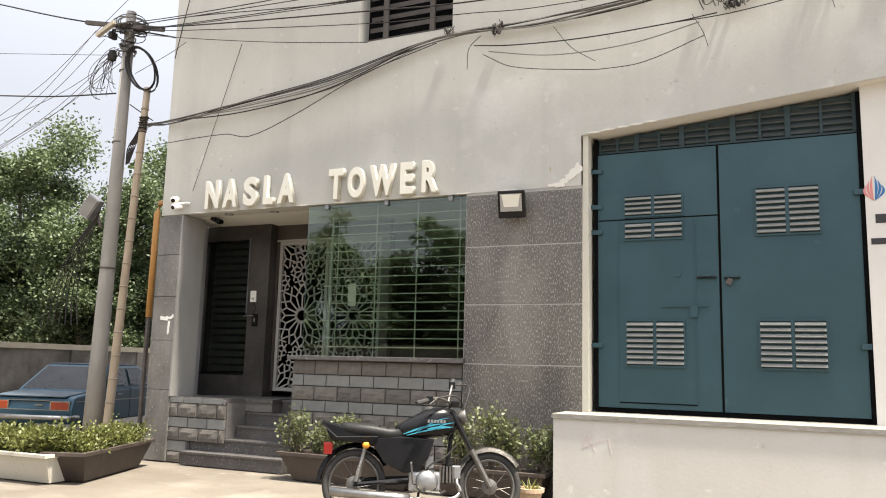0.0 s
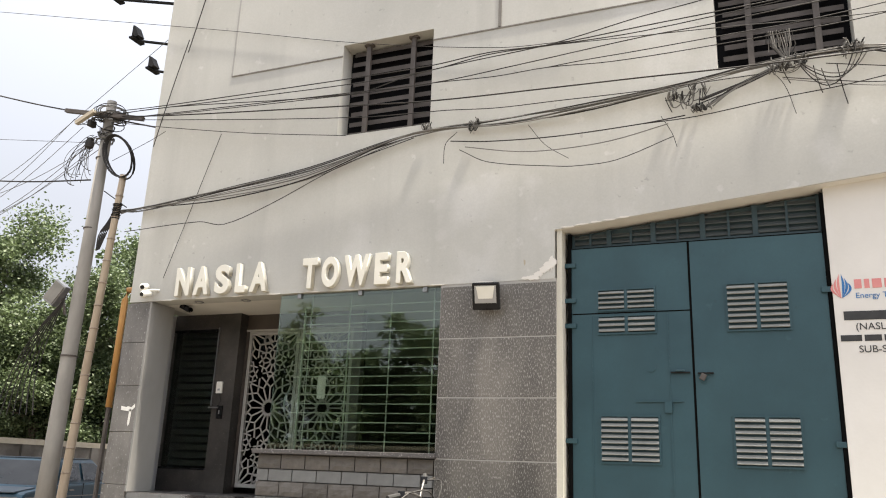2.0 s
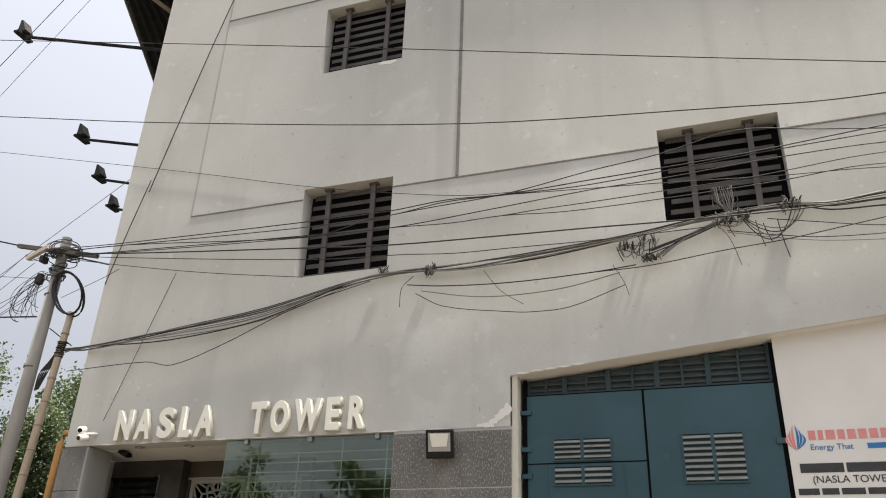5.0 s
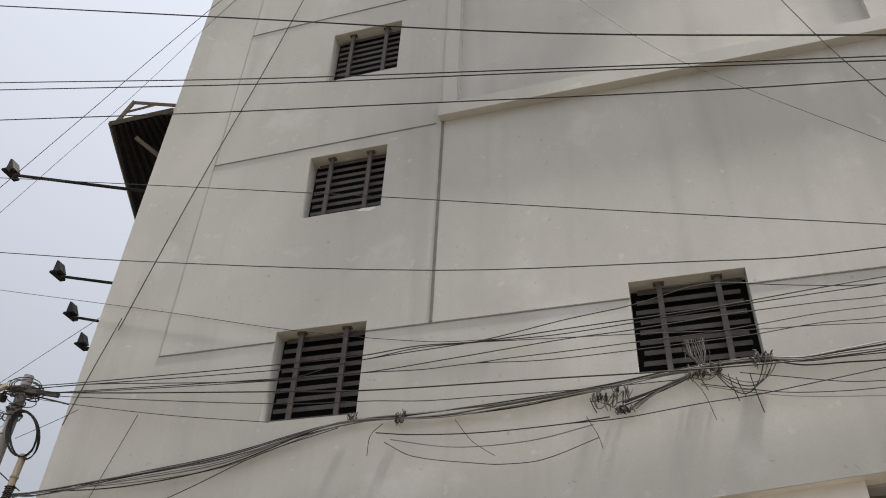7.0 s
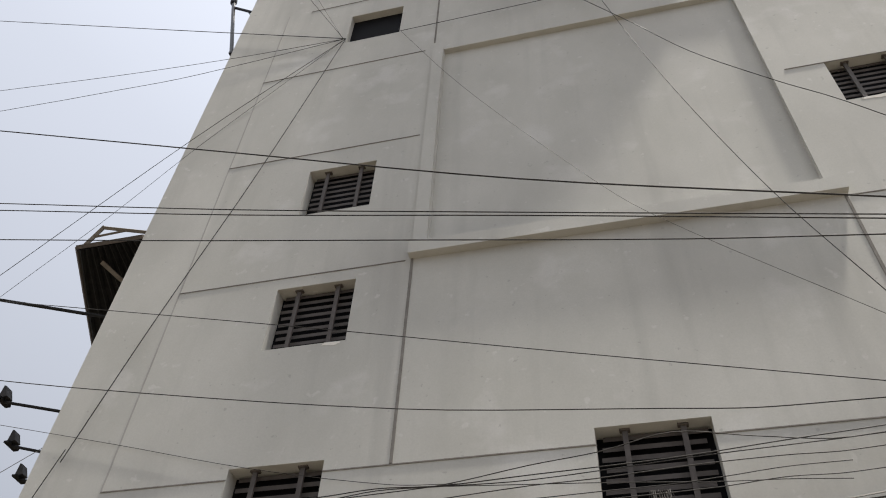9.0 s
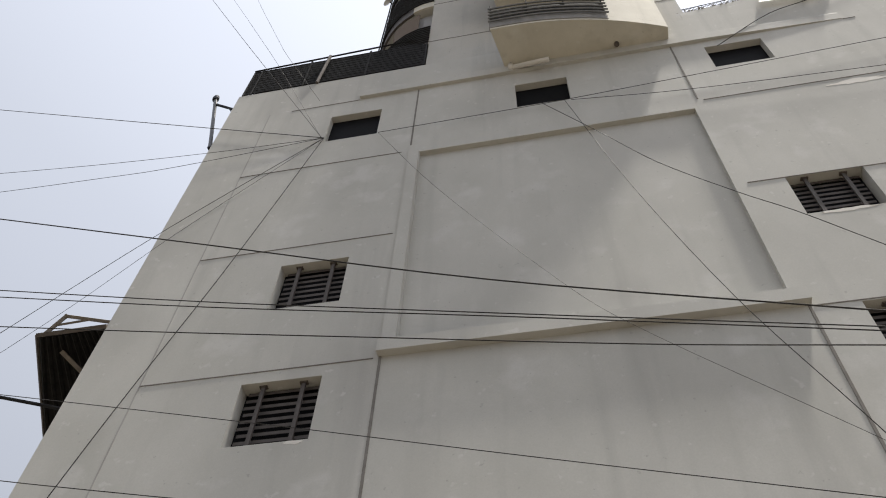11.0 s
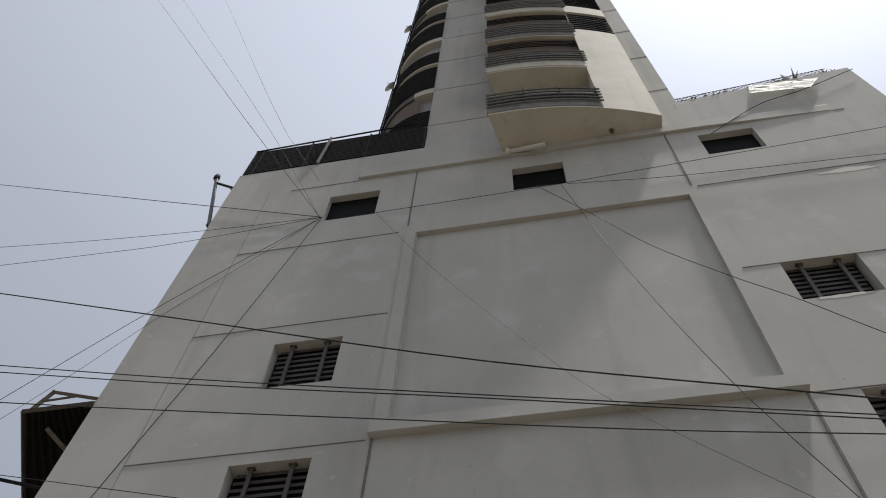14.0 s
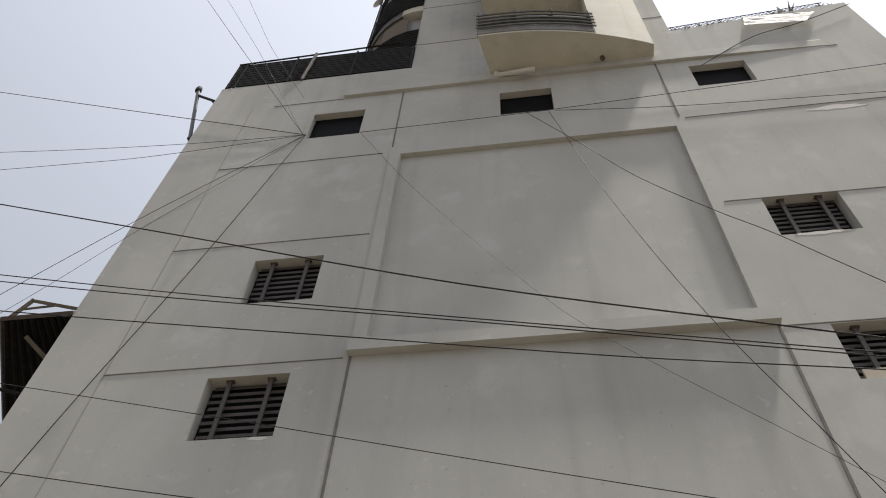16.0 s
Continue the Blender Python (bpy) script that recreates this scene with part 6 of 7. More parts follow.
def wording(body, x, z, size, mat, squeeze=1.0):
    cu = bpy.data.curves.new("wording", "FONT")
    cu.body = body
    cu.size = size
    cu.extrude = 0.0015
    tmp = bpy.data.objects.new("wording", cu)
    scene.collection.objects.link(tmp)
    bpy.context.view_layer.update()
    me = bpy.data.meshes.new_from_object(tmp.evaluated_get(bpy.context.evaluated_depsgraph_get()))
    bpy.data.objects.remove(tmp)
    for v in me.vertices:
        v.co = (x + v.co.x * squeeze, GY - 0.003 - v.co.z, z + v.co.y)
    me.materials.clear()
    me.materials.append(mat)
    ob = new("wording", me)
    ob.parent = board


def bars(x, z, h, widths, mat):
    for w in widths:
        part("bar", B(x, x + w, GY - 0.004, GY, z, z + h), mat, board)
        x += w + 0.025


def flame(cx, cz, side, mat):
    """Three leaning petals on one side of the emblem."""
    for i in range(3):
        bend = side * (0.004 + 0.017 * i)
        h = 0.27 - 0.05 * i
        rise = [(k / 6, bend * 2.0 * math.sin(k / 6 * 2.2)) for k in range(7)]
        a = [(cx + x + side * 0.004, cz - 0.13 + t * h) for t, x in rise]
        b = [(cx + x + side * (0.004 + 0.026 * math.sin(math.pi * t)), cz - 0.13 + t * h) for t, x in rise[1:-1]]
        part("emblem_petal", prism(bmesh.new(), a + b[::-1], GY - 0.004 - 0.0006 * i, GY), mat, board)


flame(0.69, 3.37, -1, M_INKRED)
flame(0.69, 3.37, 1, M_INKBLUE)
bars(0.82, 3.34, 0.10, (0.07, 0.05, 0.09, 0.07, 0.08, 0.08, 0.08, 0.08, 0.04, 0.08), M_INKRED)
wording("Energy That", 0.82, 3.235, 0.085, M_INKBLUE)
bars(1.37, 3.235, 0.055, (0.2, 0.2), M_INKBLUE)
bars(0.69, 3.00, 0.095, (0.42, 0.5), M_INK)
wording("(NASLA TOWER)", 0.79, 2.895, 0.105, M_INK)
bars(0.64, 2.775, 0.065, (0.20, 0.16, 0.22, 0.2), M_INK)
wording("SUB-STATION", 0.80, 2.655, 0.105, M_INK)

# ---- plants in troughs ----
def bush(name, label, spots, seed, per=260, mat=None, leaf=0.045):
    """Shrubs: stems and many single leaves in uneven clumps. spots: x, y, z of the foot, height, radius."""
    rng = random.Random(seed)
    ob = thing(name, label, "shrub", "potted shrubs")
    stems, lv = bmesh.new(), bmesh.new()
    for x, y, z, h, r in spots:
        foot = Vector((x, y, z))
        n_stems = 5 if r < 0.2 else 11
        for s in range(n_stems):
            tip = foot + Vector((rng.uniform(-r, r), rng.uniform(-r, r), h * rng.uniform(0.6, 1.0)))
            mid = foot.lerp(tip, 0.5) + Vector((rng.uniform(-0.03, 0.03), rng.uniform(-0.03, 0.03), 0))
            tube(stems, [foot, mid, tip], 0.012, 5, 0.004)
            for c in range(per // n_stems):
                t = rng.uniform(0.35 if r < 0.2 else 0.1, 1.05)
                o = Vector((rng.gauss(0, 1), rng.gauss(0, 1), rng.gauss(0, 0.8))) * (r * 0.30 if r < 0.2 else 0.055)
                p = foot.lerp(tip, t) + o
                if p.z < z:
                    continue
                d = (o.normalized() + Vector((rng.uniform(-0.7, 0.7), rng.uniform(-0.7, 0.7), rng.uniform(0.0, 1.0)))).normalized()
                n = d.cross(Vector((rng.uniform(-1, 1), rng.uniform(-1, 1), rng.uniform(-1, 1)))).normalized()
                L, wd = leaf * rng.uniform(0.8, 1.6), leaf * rng.uniform(0.35, 0.55)
                vs = [p, p + d * L * 0.5 + n * wd, p + d * L, p + d * L * 0.5 - n * wd]
                lv.faces.new([lv.verts.new(v) for v in vs])
    part("stem", stems, M_BARK, ob)
    part("foliage", lv, mat or M_BUSH, ob)
    return ob


def trough(name, label, p, q, width, h, mat, flare=0.10, end=0.0, group=""):
    """A long open planter from p to q along its front foot, wider at the rim than at the foot."""
    p, q = Vector((*p, GZ)), Vector((*q, GZ))
    d = (q - p).normalized()
    ln = (q - p).length
    m = Matrix(((d.x, -d.y, 0, p.x), (d.y, d.x, 0, p.y), (0, 0, 1, GZ), (0, 0, 0, 1)))
    ob = thing(name, label, "planter", group)
    shell = bmesh.new()
    rings = []
    for out, oe, z in ((0, 0, 0), (0.88 * flare, 0.88 * end, 0.86 * h), (flare + 0.02, end + 0.02, 0.87 * h), (flare + 0.02, end + 0.02, h), (flare - 0.04, end - 0.04, h), (-0.04, -0.04, 0.05)):
        rings.append([shell.verts.new(m @ Vector(c)) for c in ((-oe, -out, z), (ln + oe, -out, z), (ln + oe, width + out, z), (-oe, width + out, z))])
    for a, b in zip(rings, rings[1:]):
        for i in range(4):
            shell.faces.new((a[i], a[(i + 1) % 4], b[(i + 1) % 4], b[i]))
    shell.faces.new(rings[0][::-1])
    shell.faces.new(rings[-1])
    part("shell", shell, mat, ob, bevel=0.006)
    soil = bmesh.new()
    box(soil, -0.8 * end + 0.05, ln + 0.8 * end - 0.05, -0.7 * flare + 0.05, width + 0.7 * flare - 0.05, 0.7 * h, 0.82 * h, m)
    part("soil", soil, M_SOIL, ob)
    return m, ln


m1, l1 = trough("planter", "dark brown concrete trough beside the corner pier", (-7.95, -2.02), (-8.50, -0.62), 0.34, 0.36, M_TROUGH, 0.09, 0.22)
m2, l2 = trough("planter", "long off-white concrete trough with shrubs", (-12.6, -2.46), (-8.16, -2.33), 0.36, 0.34, M_CREAM, 0.12, 0.04)
m3, l3 = trough("planter", "dark brown concrete trough in front of the stone wall", (-6.02, -0.47), (-4.45, -0.47), 0.24, 0.35, M_TROUGH, 0.08, 0.20)
m4, l4 = trough("planter", "dark brown concrete trough in front of the granite wall", (-3.95, -0.44), (-2.80, -0.44), 0.24, 0.33, M_TROUGH, 0.06, 0.10)
rng = random.Random(21)
at = lambda m, x, y, z: tuple(m @ Vector((x, y, z)))
for k, spot in enumerate([(*at(m1, l1 * (i + 0.5) / 6, 0.15, 0.25), rng.uniform(0.24, 0.34), 0.24) for i in range(6)]):
    bush("shrub", "dense yellow-green shrub in the brown trough", [spot], 31 + 10 * k, 2400, leaf=0.032)
for k, spot in enumerate([(*at(m2, l2 - 0.25 - 0.36 * i, 0.2, 0.25), rng.uniform(0.26, 0.38), 0.28) for i in range(10)]):
    bush("shrub", "dense yellow-green shrub in the white trough", [spot], 32 + 10 * k, 2000, leaf=0.045)
for k, spot in enumerate([(*at(m3, x, 0.15, 0.25), h, 0.16) for x, h in ((-0.08, 0.56), (0.35, 0.50), (0.62, 0.60), (1.30, 0.42))]):
    bush("shrub", "thin-stemmed glossy shrub before the stone wall", [spot], 33 + 10 * k, 620, M_BUSH2, leaf=0.042)
for k, spot in enumerate([(*at(m4, x, 0.14, 0.25), h, 0.16) for x, h in ((0.12, 0.60), (0.55, 0.74), (0.70, 0.58), (1.15, 0.62))]):
    bush("shrub", "leafy green shrub before the granite wall", [spot], 34 + 10 * k, 620, M_BUSH2, leaf=0.042)
pot = thing("flower_pot", "small terracotta flower pot with a seedling", "flower pot", at=pose(-2.78, -0.72, GZ))
part("bowl", lathe(bmesh.new(), [(0.09, 0.0), (0.13, 0.17), (0.15, 0.17), (0.15, 0.21), (0.12, 0.21), (0.11, 0.16)], seg=20), M_TERRA, pot, smooth=False)
sd = bmesh.new()
for i in range(30):
    a, b = rng.uniform(0, 6.3), rng.uniform(0.3, 1.2)
    p = Vector((0, 0, 0.16))
    d = Vector((math.cos(a) * math.cos(b), math.sin(a) * math.cos(b), math.sin(b)))
    s = d.cross(Vector((0, 0, 1))).normalized() * 0.012
    sd.faces.new([sd.verts.new(v) for v in (p, p + d * 0.09 + s, p + d * 0.17, p + d * 0.09 - s)])
part("seedling", sd, M_BUSH, pot)

# ---- motorcycle ----
def wheel(parent, x, name):
    w = part(name, lathe(bmesh.new(), [(0.225, -0.02), (0.25, -0.035), (0.272, -0.03), (0.282, -0.012), (0.282, 0.012), (0.272, 0.03), (0.25, 0.035), (0.225, 0.02)], (x, 0, 0.282), "y", 36, ring_=True), M_RUBBER, parent, "black tyre", smooth=True)
    part("rim", lathe(bmesh.new(), [(0.205, -0.022), (0.226, -0.026), (0.226, 0.026), (0.205, 0.022)], (x, 0, 0.282), "y", 36, ring_=True), M_DULL, w, smooth=True)
    part("hub", lathe(bmesh.new(), [(0.03, -0.06), (0.065, -0.05), (0.065, 0.05), (0.03, 0.06)], (x, 0, 0.282), "y", 18), M_DULL, w)
    sp = bmesh.new()
    for k in range(18):
        a = 2 * math.pi * k / 18
        b = a + (0.35 if k % 2 else -0.35)
        tube(sp, [(x + 0.06 * math.cos(b), 0.03 * (1 if k % 2 else -1), 0.282 + 0.06 * math.sin(b)), (x + 0.208 * math.cos(a), 0, 0.282 + 0.208 * math.sin(a))], 0.002, 4)
    part("spoke_web", sp, M_DULL, w)
    return w


def motorcycle(m):
    b = thing("motorcycle", "parked black commuter motorcycle with teal tank stripes", "motorcycle", at=m)
    wheel(b, -0.60, "rear_wheel")
    wheel(b, 0.60, "front_wheel")

    def mudguard(x, a0, a1, r, mat, name):
        g = bmesh.new()
        rows = []
        for i in range(15):
            a = radians(a0 + (a1 - a0) * i / 14)
            rows.append([g.verts.new((x + (r + dz) * math.cos(a), y, 0.282 + (r + dz) * math.sin(a))) for y, dz in ((-0.055, -0.03), (-0.045, 0.0), (0, 0.012), (0.045, 0.0), (0.055, -0.03))])
        for p, q in zip(rows, rows[1:]):
            for k in range(4):
                g.faces.new((p[k], p[k + 1], q[k + 1], q[k]))
        bmesh.ops.solidify(g, geom=list(g.faces), thickness=0.006)
        part(name, g, mat, b, smooth=True)
    mudguard(-0.60, 30, 175, 0.325, M_BLACK, "rear_mudguard")
    mudguard(0.60, 35, 165, 0.315, M_DULL, "front_mudguard")
    for s in (-1, 1):
        part("fork_leg", tube(bmesh.new(), [(0.60, 0.075 * s, 0.282), (0.43, 0.075 * s, 0.58)], 0.026, 8), M_DULL, b)
        part("fork_tube", tube(bmesh.new(), [(0.43, 0.075 * s, 0.58), (0.25, 0.075 * s, 0.90)], 0.022, 8), M_BLACK, b)
        part("shock_absorber", tube(bmesh.new(), [(-0.58, 0.11 * s, 0.31), (-0.50, 0.11 * s, 0.62)], 0.018, 8), M_CHROME, b)
        sp = bmesh.new()
        tube(sp, [(-0.575 + 0.075 * t + 0.0, 0.11 * s + 0.026 * math.cos(t * 50), 0.37 + 0.22 * t + 0.02 * math.sin(t * 50)) for t in [i / 40 for i in range(41)]], 0.006, 4)
        part("spring", sp, M_CHROME, b)
        part("swing_arm", tube(bmesh.new(), [(-0.60, 0.09 * s, 0.282), (-0.12, 0.08 * s, 0.33)], 0.018, 6), M_BLACK, b)
        part("indicator", lathe(bmesh.new(), [(0.012, -0.03), (0.026, -0.015), (0.026, 0.02), (0.01, 0.03)], (-0.50, 0.16 * s, 0.60), "x", 12), M_AMBER, b, "amber indicator")
        tip = Vector((0.04, -0.33, 0.95)) if s < 0 else Vector((0.36, 0.30, 1.17))
        bend = Vector((0.20, -0.15, 1.00)) if s < 0 else Vector((0.34, 0.14, 1.10))
        part("handlebar", tube(bmesh.new(), smooth_path([(0.32, 0, 0.93), (0.31, 0.05 * s, 0.97), bend, tip], 4), 0.011, 7), M_DULL, b)
        part("grip", tube(bmesh.new(), [bend.lerp(tip, 0.55), tip + (tip - bend) * 0.15], 0.021, 8), M_RUBBER, b)
        part("lever", tube(bmesh.new(), [bend.lerp(tip, 0.35) + Vector((0.05, 0, 0.01)), tip + Vector((0.09, 0, -0.01))], 0.007, 5), M_DULL, b)
        part("switch_box", box(bmesh.new(), -0.03, 0.03, -0.03, 0.03, -0.03, 0.03, Matrix.Translation(bend.lerp(tip, 0.42))), M_BLACK, b, bevel=0.006)
        part("cable_loop", tube(bmesh.new(), smooth_path([bend.lerp(tip, 0.4), bend + Vector((0.16, 0, 0.02)), (0.44, 0.02 * s, 0.90), (0.30, 0.06 * s, 0.66)], 5), 0.006, 5), M_CABLE, b)
        part("footrest", tube(bmesh.new(), [(0.02, 0.08 * s, 0.26), (0.02, 0.24 * s, 0.26)], 0.016, 6), M_RUBBER, b)
        panel = bmesh.new()
        prism(panel, [(-0.44, 0.60), (-0.34, 0.46), (-0.16, 0.38), (-0.04, 0.40), (0.05, 0.50), (0.10, 0.66), (-0.20, 0.68), (-0.46, 0.66)], 0.085 * s, 0.11 * s)
        part("side_cover", panel, M_BLACK, b, bevel=0.012)
    # tank and seat as lofted bodies
    def loft(rows, mat, name, label="", seg=14):
        g = bmesh.new()
        rings = []
        for x, z, hy, hz, bias in rows:
            rings.append([g.verts.new((x, hy * math.copysign(abs(math.cos(a)) ** 0.7, math.cos(a)), z + hz * math.copysign(abs(math.sin(a)) ** bias, math.sin(a)))) for a in [2 * math.pi * k / seg for k in range(seg)]])
        for p, q in zip(rings, rings[1:]):
            for k in range(seg):
                g.faces.new((p[k], p[(k + 1) % seg], q[(k + 1) % seg], q[k]))
        g.faces.new(rings[0])
        g.faces.new(rings[-1][::-1])
        return part(name, g, mat, b, label, smooth=True)
    tank = loft([(-0.18, 0.71, 0.07, 0.04, 1), (-0.08, 0.735, 0.115, 0.075, 0.8), (0.10, 0.785, 0.135, 0.125, 0.8), (0.26, 0.805, 0.125, 0.13, 0.8), (0.36, 0.81, 0.09, 0.10, 0.8), (0.40, 0.81, 0.04, 0.05, 1)], M_BLACK, "tank", "black tank")
    for s in (-1, 1):
        for k, (z0, rise, thick, x0, x1) in enumerate(((0.700, 0.095, 0.016, -0.09, 0.30), (0.690, 0.070, 0.010, -0.06, 0.33), (0.715, 0.125, 0.010, 0.02, 0.31), (0.745, 0.020, 0.022, 0.12, 0.35), (0.770, 0.030, 0.008, 0.22, 0.36))):
            st = bmesh.new()
            up = [(x0 + (x1 - x0) * u, z0 + rise * math.sin(1.45 * u) + thick * math.sin(math.pi * min(1.0, u + 0.08)) * 0.5) for u in [i / 8 for i in range(9)]]
            lo_ = [(x0 + (x1 - x0) * u, z0 + rise * math.sin(1.45 * u) - thick * math.sin(math.pi * min(1.0, u + 0.08)) * 0.5 - 0.002) for u in [i / 8 for i in range(8, -1, -1)]]
            prism(st, up + lo_, 0.128 * s, 0.137 * s)
            part("stripe", st, M_TEAL, tank)
        lb = bmesh.new()
        for i in range(6):
            box(lb, 0.12 + 0.028 * i, 0.14 + 0.028 * i, min(0.137 * s, 0.14 * s), max(0.137 * s, 0.14 * s), 0.795, 0.82)
        part("tank_badge", lb, M_CHROME, tank)
    part("filler_cap", lathe(bmesh.new(), [(0.035, 0), (0.035, 0.02), (0.02, 0.028)], (0.14, 0, 0.905), seg=14), M_CHROME, tank)
    loft([(-0.74, 0.745, 0.08, 0.03, 1), (-0.68, 0.735, 0.118, 0.055, 0.8), (-0.46, 0.715, 0.128, 0.062, 0.8), (-0.30, 0.695, 0.122, 0.055, 0.8), (-0.16, 0.705, 0.095, 0.055, 0.9)], M_SEAT, "seat", "black ribbed vinyl seat")
    part("rear_cowl", prism(bmesh.new(), [(-0.90, 0.80), (-0.82, 0.64), (-0.40, 0.60), (-0.36, 0.70), (-0.62, 0.73)], -0.11, 0.11), M_BLACK, b, bevel=0.015)
    for s in (-1, 1):
        part("grab_rail", tube(bmesh.new(), [(-0.40, 0.13 * s, 0.67), (-0.76, 0.13 * s, 0.66), (-0.88, 0.12 * s, 0.76), (-0.90, 0.0, 0.78)], 0.010, 6), M_BLACK, b)
    part("tail_lamp", B(-0.88, -0.80, -0.05, 0.05, 0.52, 0.62), M_RED, b, "red tail lamp", bevel=0.012)
    part("headlamp", lathe(bmesh.new(), [(0.02, -0.07), (0.055, -0.03), (0.066, 0.02), (0.066, 0.03), (0.02, 0.04)], (0.43, 0, 0.85), "x", 20), M_DULL, b, smooth=True)
    part("speedometer", lathe(bmesh.new(), [(0.045, -0.03), (0.05, 0.0), (0.05, 0.02)], (0.36, 0, 0.96), seg=16), M_BLACK, b)
    part("frame_tube", tube(bmesh.new(), [(0.27, 0, 0.82), (0.23, 0, 0.50), (0.20, 0, 0.30)], 0.02, 7), M_BLACK, b)
    part("frame_tube", tube(bmesh.new(), [(0.27, 0, 0.82), (0.0, 0, 0.68), (-0.35, 0, 0.60), (-0.6, 0, 0.64)], 0.022, 7), M_BLACK, b)
    eng = part("engine", B(-0.12, 0.16, -0.10, 0.10, 0.23, 0.40), M_ALU, b, "cast aluminium engine", bevel=0.03)
    part("cylinder_head", B(0.26, 0.34, -0.06, 0.06, 0.34, 0.45), M_ALU, eng, bevel=0.012)
    part("wiring", tube(bmesh.new(), smooth_path([(0.30, -0.09, 0.62), (0.20, -0.10, 0.52), (0.08, -0.11, 0.46), (0.0, -0.11, 0.38)], 4), 0.008, 5), M_CABLE, eng)
    part("kick_start", tube(bmesh.new(), [(-0.06, -0.12, 0.30), (-0.08, -0.17, 0.30), (-0.10, -0.18, 0.46), (-0.10, -0.23, 0.47)], 0.010, 6), M_DULL, eng)
    part("brake_pedal", tube(bmesh.new(), [(0.02, -0.13, 0.24), (0.16, -0.15, 0.23), (0.20, -0.17, 0.25)], 0.009, 6), M_DULL, eng)
    part("crank_cover", lathe(bmesh.new(), [(0.03, -0.14), (0.085, -0.13), (0.10, -0.10)], (0.04, 0, 0.315), "y", 22), M_ALU, eng, smooth=True)
    part("crank_cover", lathe(bmesh.new(), [(0.10, 0.10), (0.085, 0.13), (0.03, 0.14)], (0.04, 0, 0.315), "y", 22), M_ALU, eng, smooth=True)
    for i in range(5):
        part("cooling_fin", B(0.15 + 0.03 * i, 0.165 + 0.03 * i, -0.075, 0.075, 0.31, 0.44), M_DULL, eng)
    part("carburettor", B(0.02, 0.10, -0.04, 0.04, 0.42, 0.52), M_ALU, eng, bevel=0.01)
    part("exhaust_pipe", tube(bmesh.new(), smooth_path([(0.30, -0.06, 0.34), (0.33, -0.10, 0.22), (0.18, -0.14, 0.17), (-0.10, -0.15, 0.18)], 4), 0.02, 8), M_CHROME, b, smooth=True)
    part("silencer", tube(bmesh.new(), [(-0.10, -0.15, 0.18), (-0.25, -0.155, 0.19), (-0.80, -0.16, 0.23)], 0.038, 12), M_CHROME, b, "chrome silencer", smooth=True)
    for o in b.children:
        if o.name.split(".")[0] in ("tank", "handlebar", "grip", "lever", "switch_box", "cable_loop", "headlamp", "speedometer"):
            o.location.x -= 0.085
    for k in range(7):
        part("seat_rib", B(-0.62 + 0.075 * k, -0.605 + 0.075 * k, -0.10, 0.10, 0.765 - 0.002 * k, 0.772 - 0.002 * k), M_SEAT, b, bevel=0.003)
    part("chain_cover", prism(bmesh.new(), [(-0.66, 0.24), (0.0, 0.30), (0.0, 0.36), (-0.66, 0.33)], 0.06, 0.08), M_BLACK, b)
    part("side_stand", tube(bmesh.new(), [(-0.02, 0.08, 0.24), (-0.06, 0.22, 0.01)], 0.012, 6), M_BLACK, b)
    return b


bike = motorcycle(pose(-3.47, -1.98, GZ, -5, 0, 27))
bike.scale = (1.10, 1.08, 1.16)

# ---- yard wall, car and trees beyond the corner ----
def boundary(name, p, q, h, label):
    p, q = Vector((*p, 0)), Vector((*q, 0))
    d = (q - p).normalized()
    m = Matrix(((d.x, -d.y, 0, p.x), (d.y, d.x, 0, p.y), (0, 0, 1, 0), (0, 0, 0, 1)))
    ln = (q - p).length
    w = structure(name, box(bmesh.new(), 0, ln, -0.12, 0.12, GZ, h, m), M_YARD, label)
    part("coping", box(bmesh.new(), 0, ln, -0.16, 0.16, h, h + 0.16, m), M_CAP, w, "dusty pale coping")
    for i in range(int(ln / 3)):
        part("pier", box(bmesh.new(), i * 3, i * 3 + 0.3, -0.17, 0.17, GZ, h, m), M_YARD, w)


boundary("wall_yard", (-18.6, -4.0), (-22.8, 27.0), 1.60, "stained rendered yard wall")
boundary("wall_street", (-40.0, -26.0), (40.0, -26.0), 2.2, "rendered wall across the street")


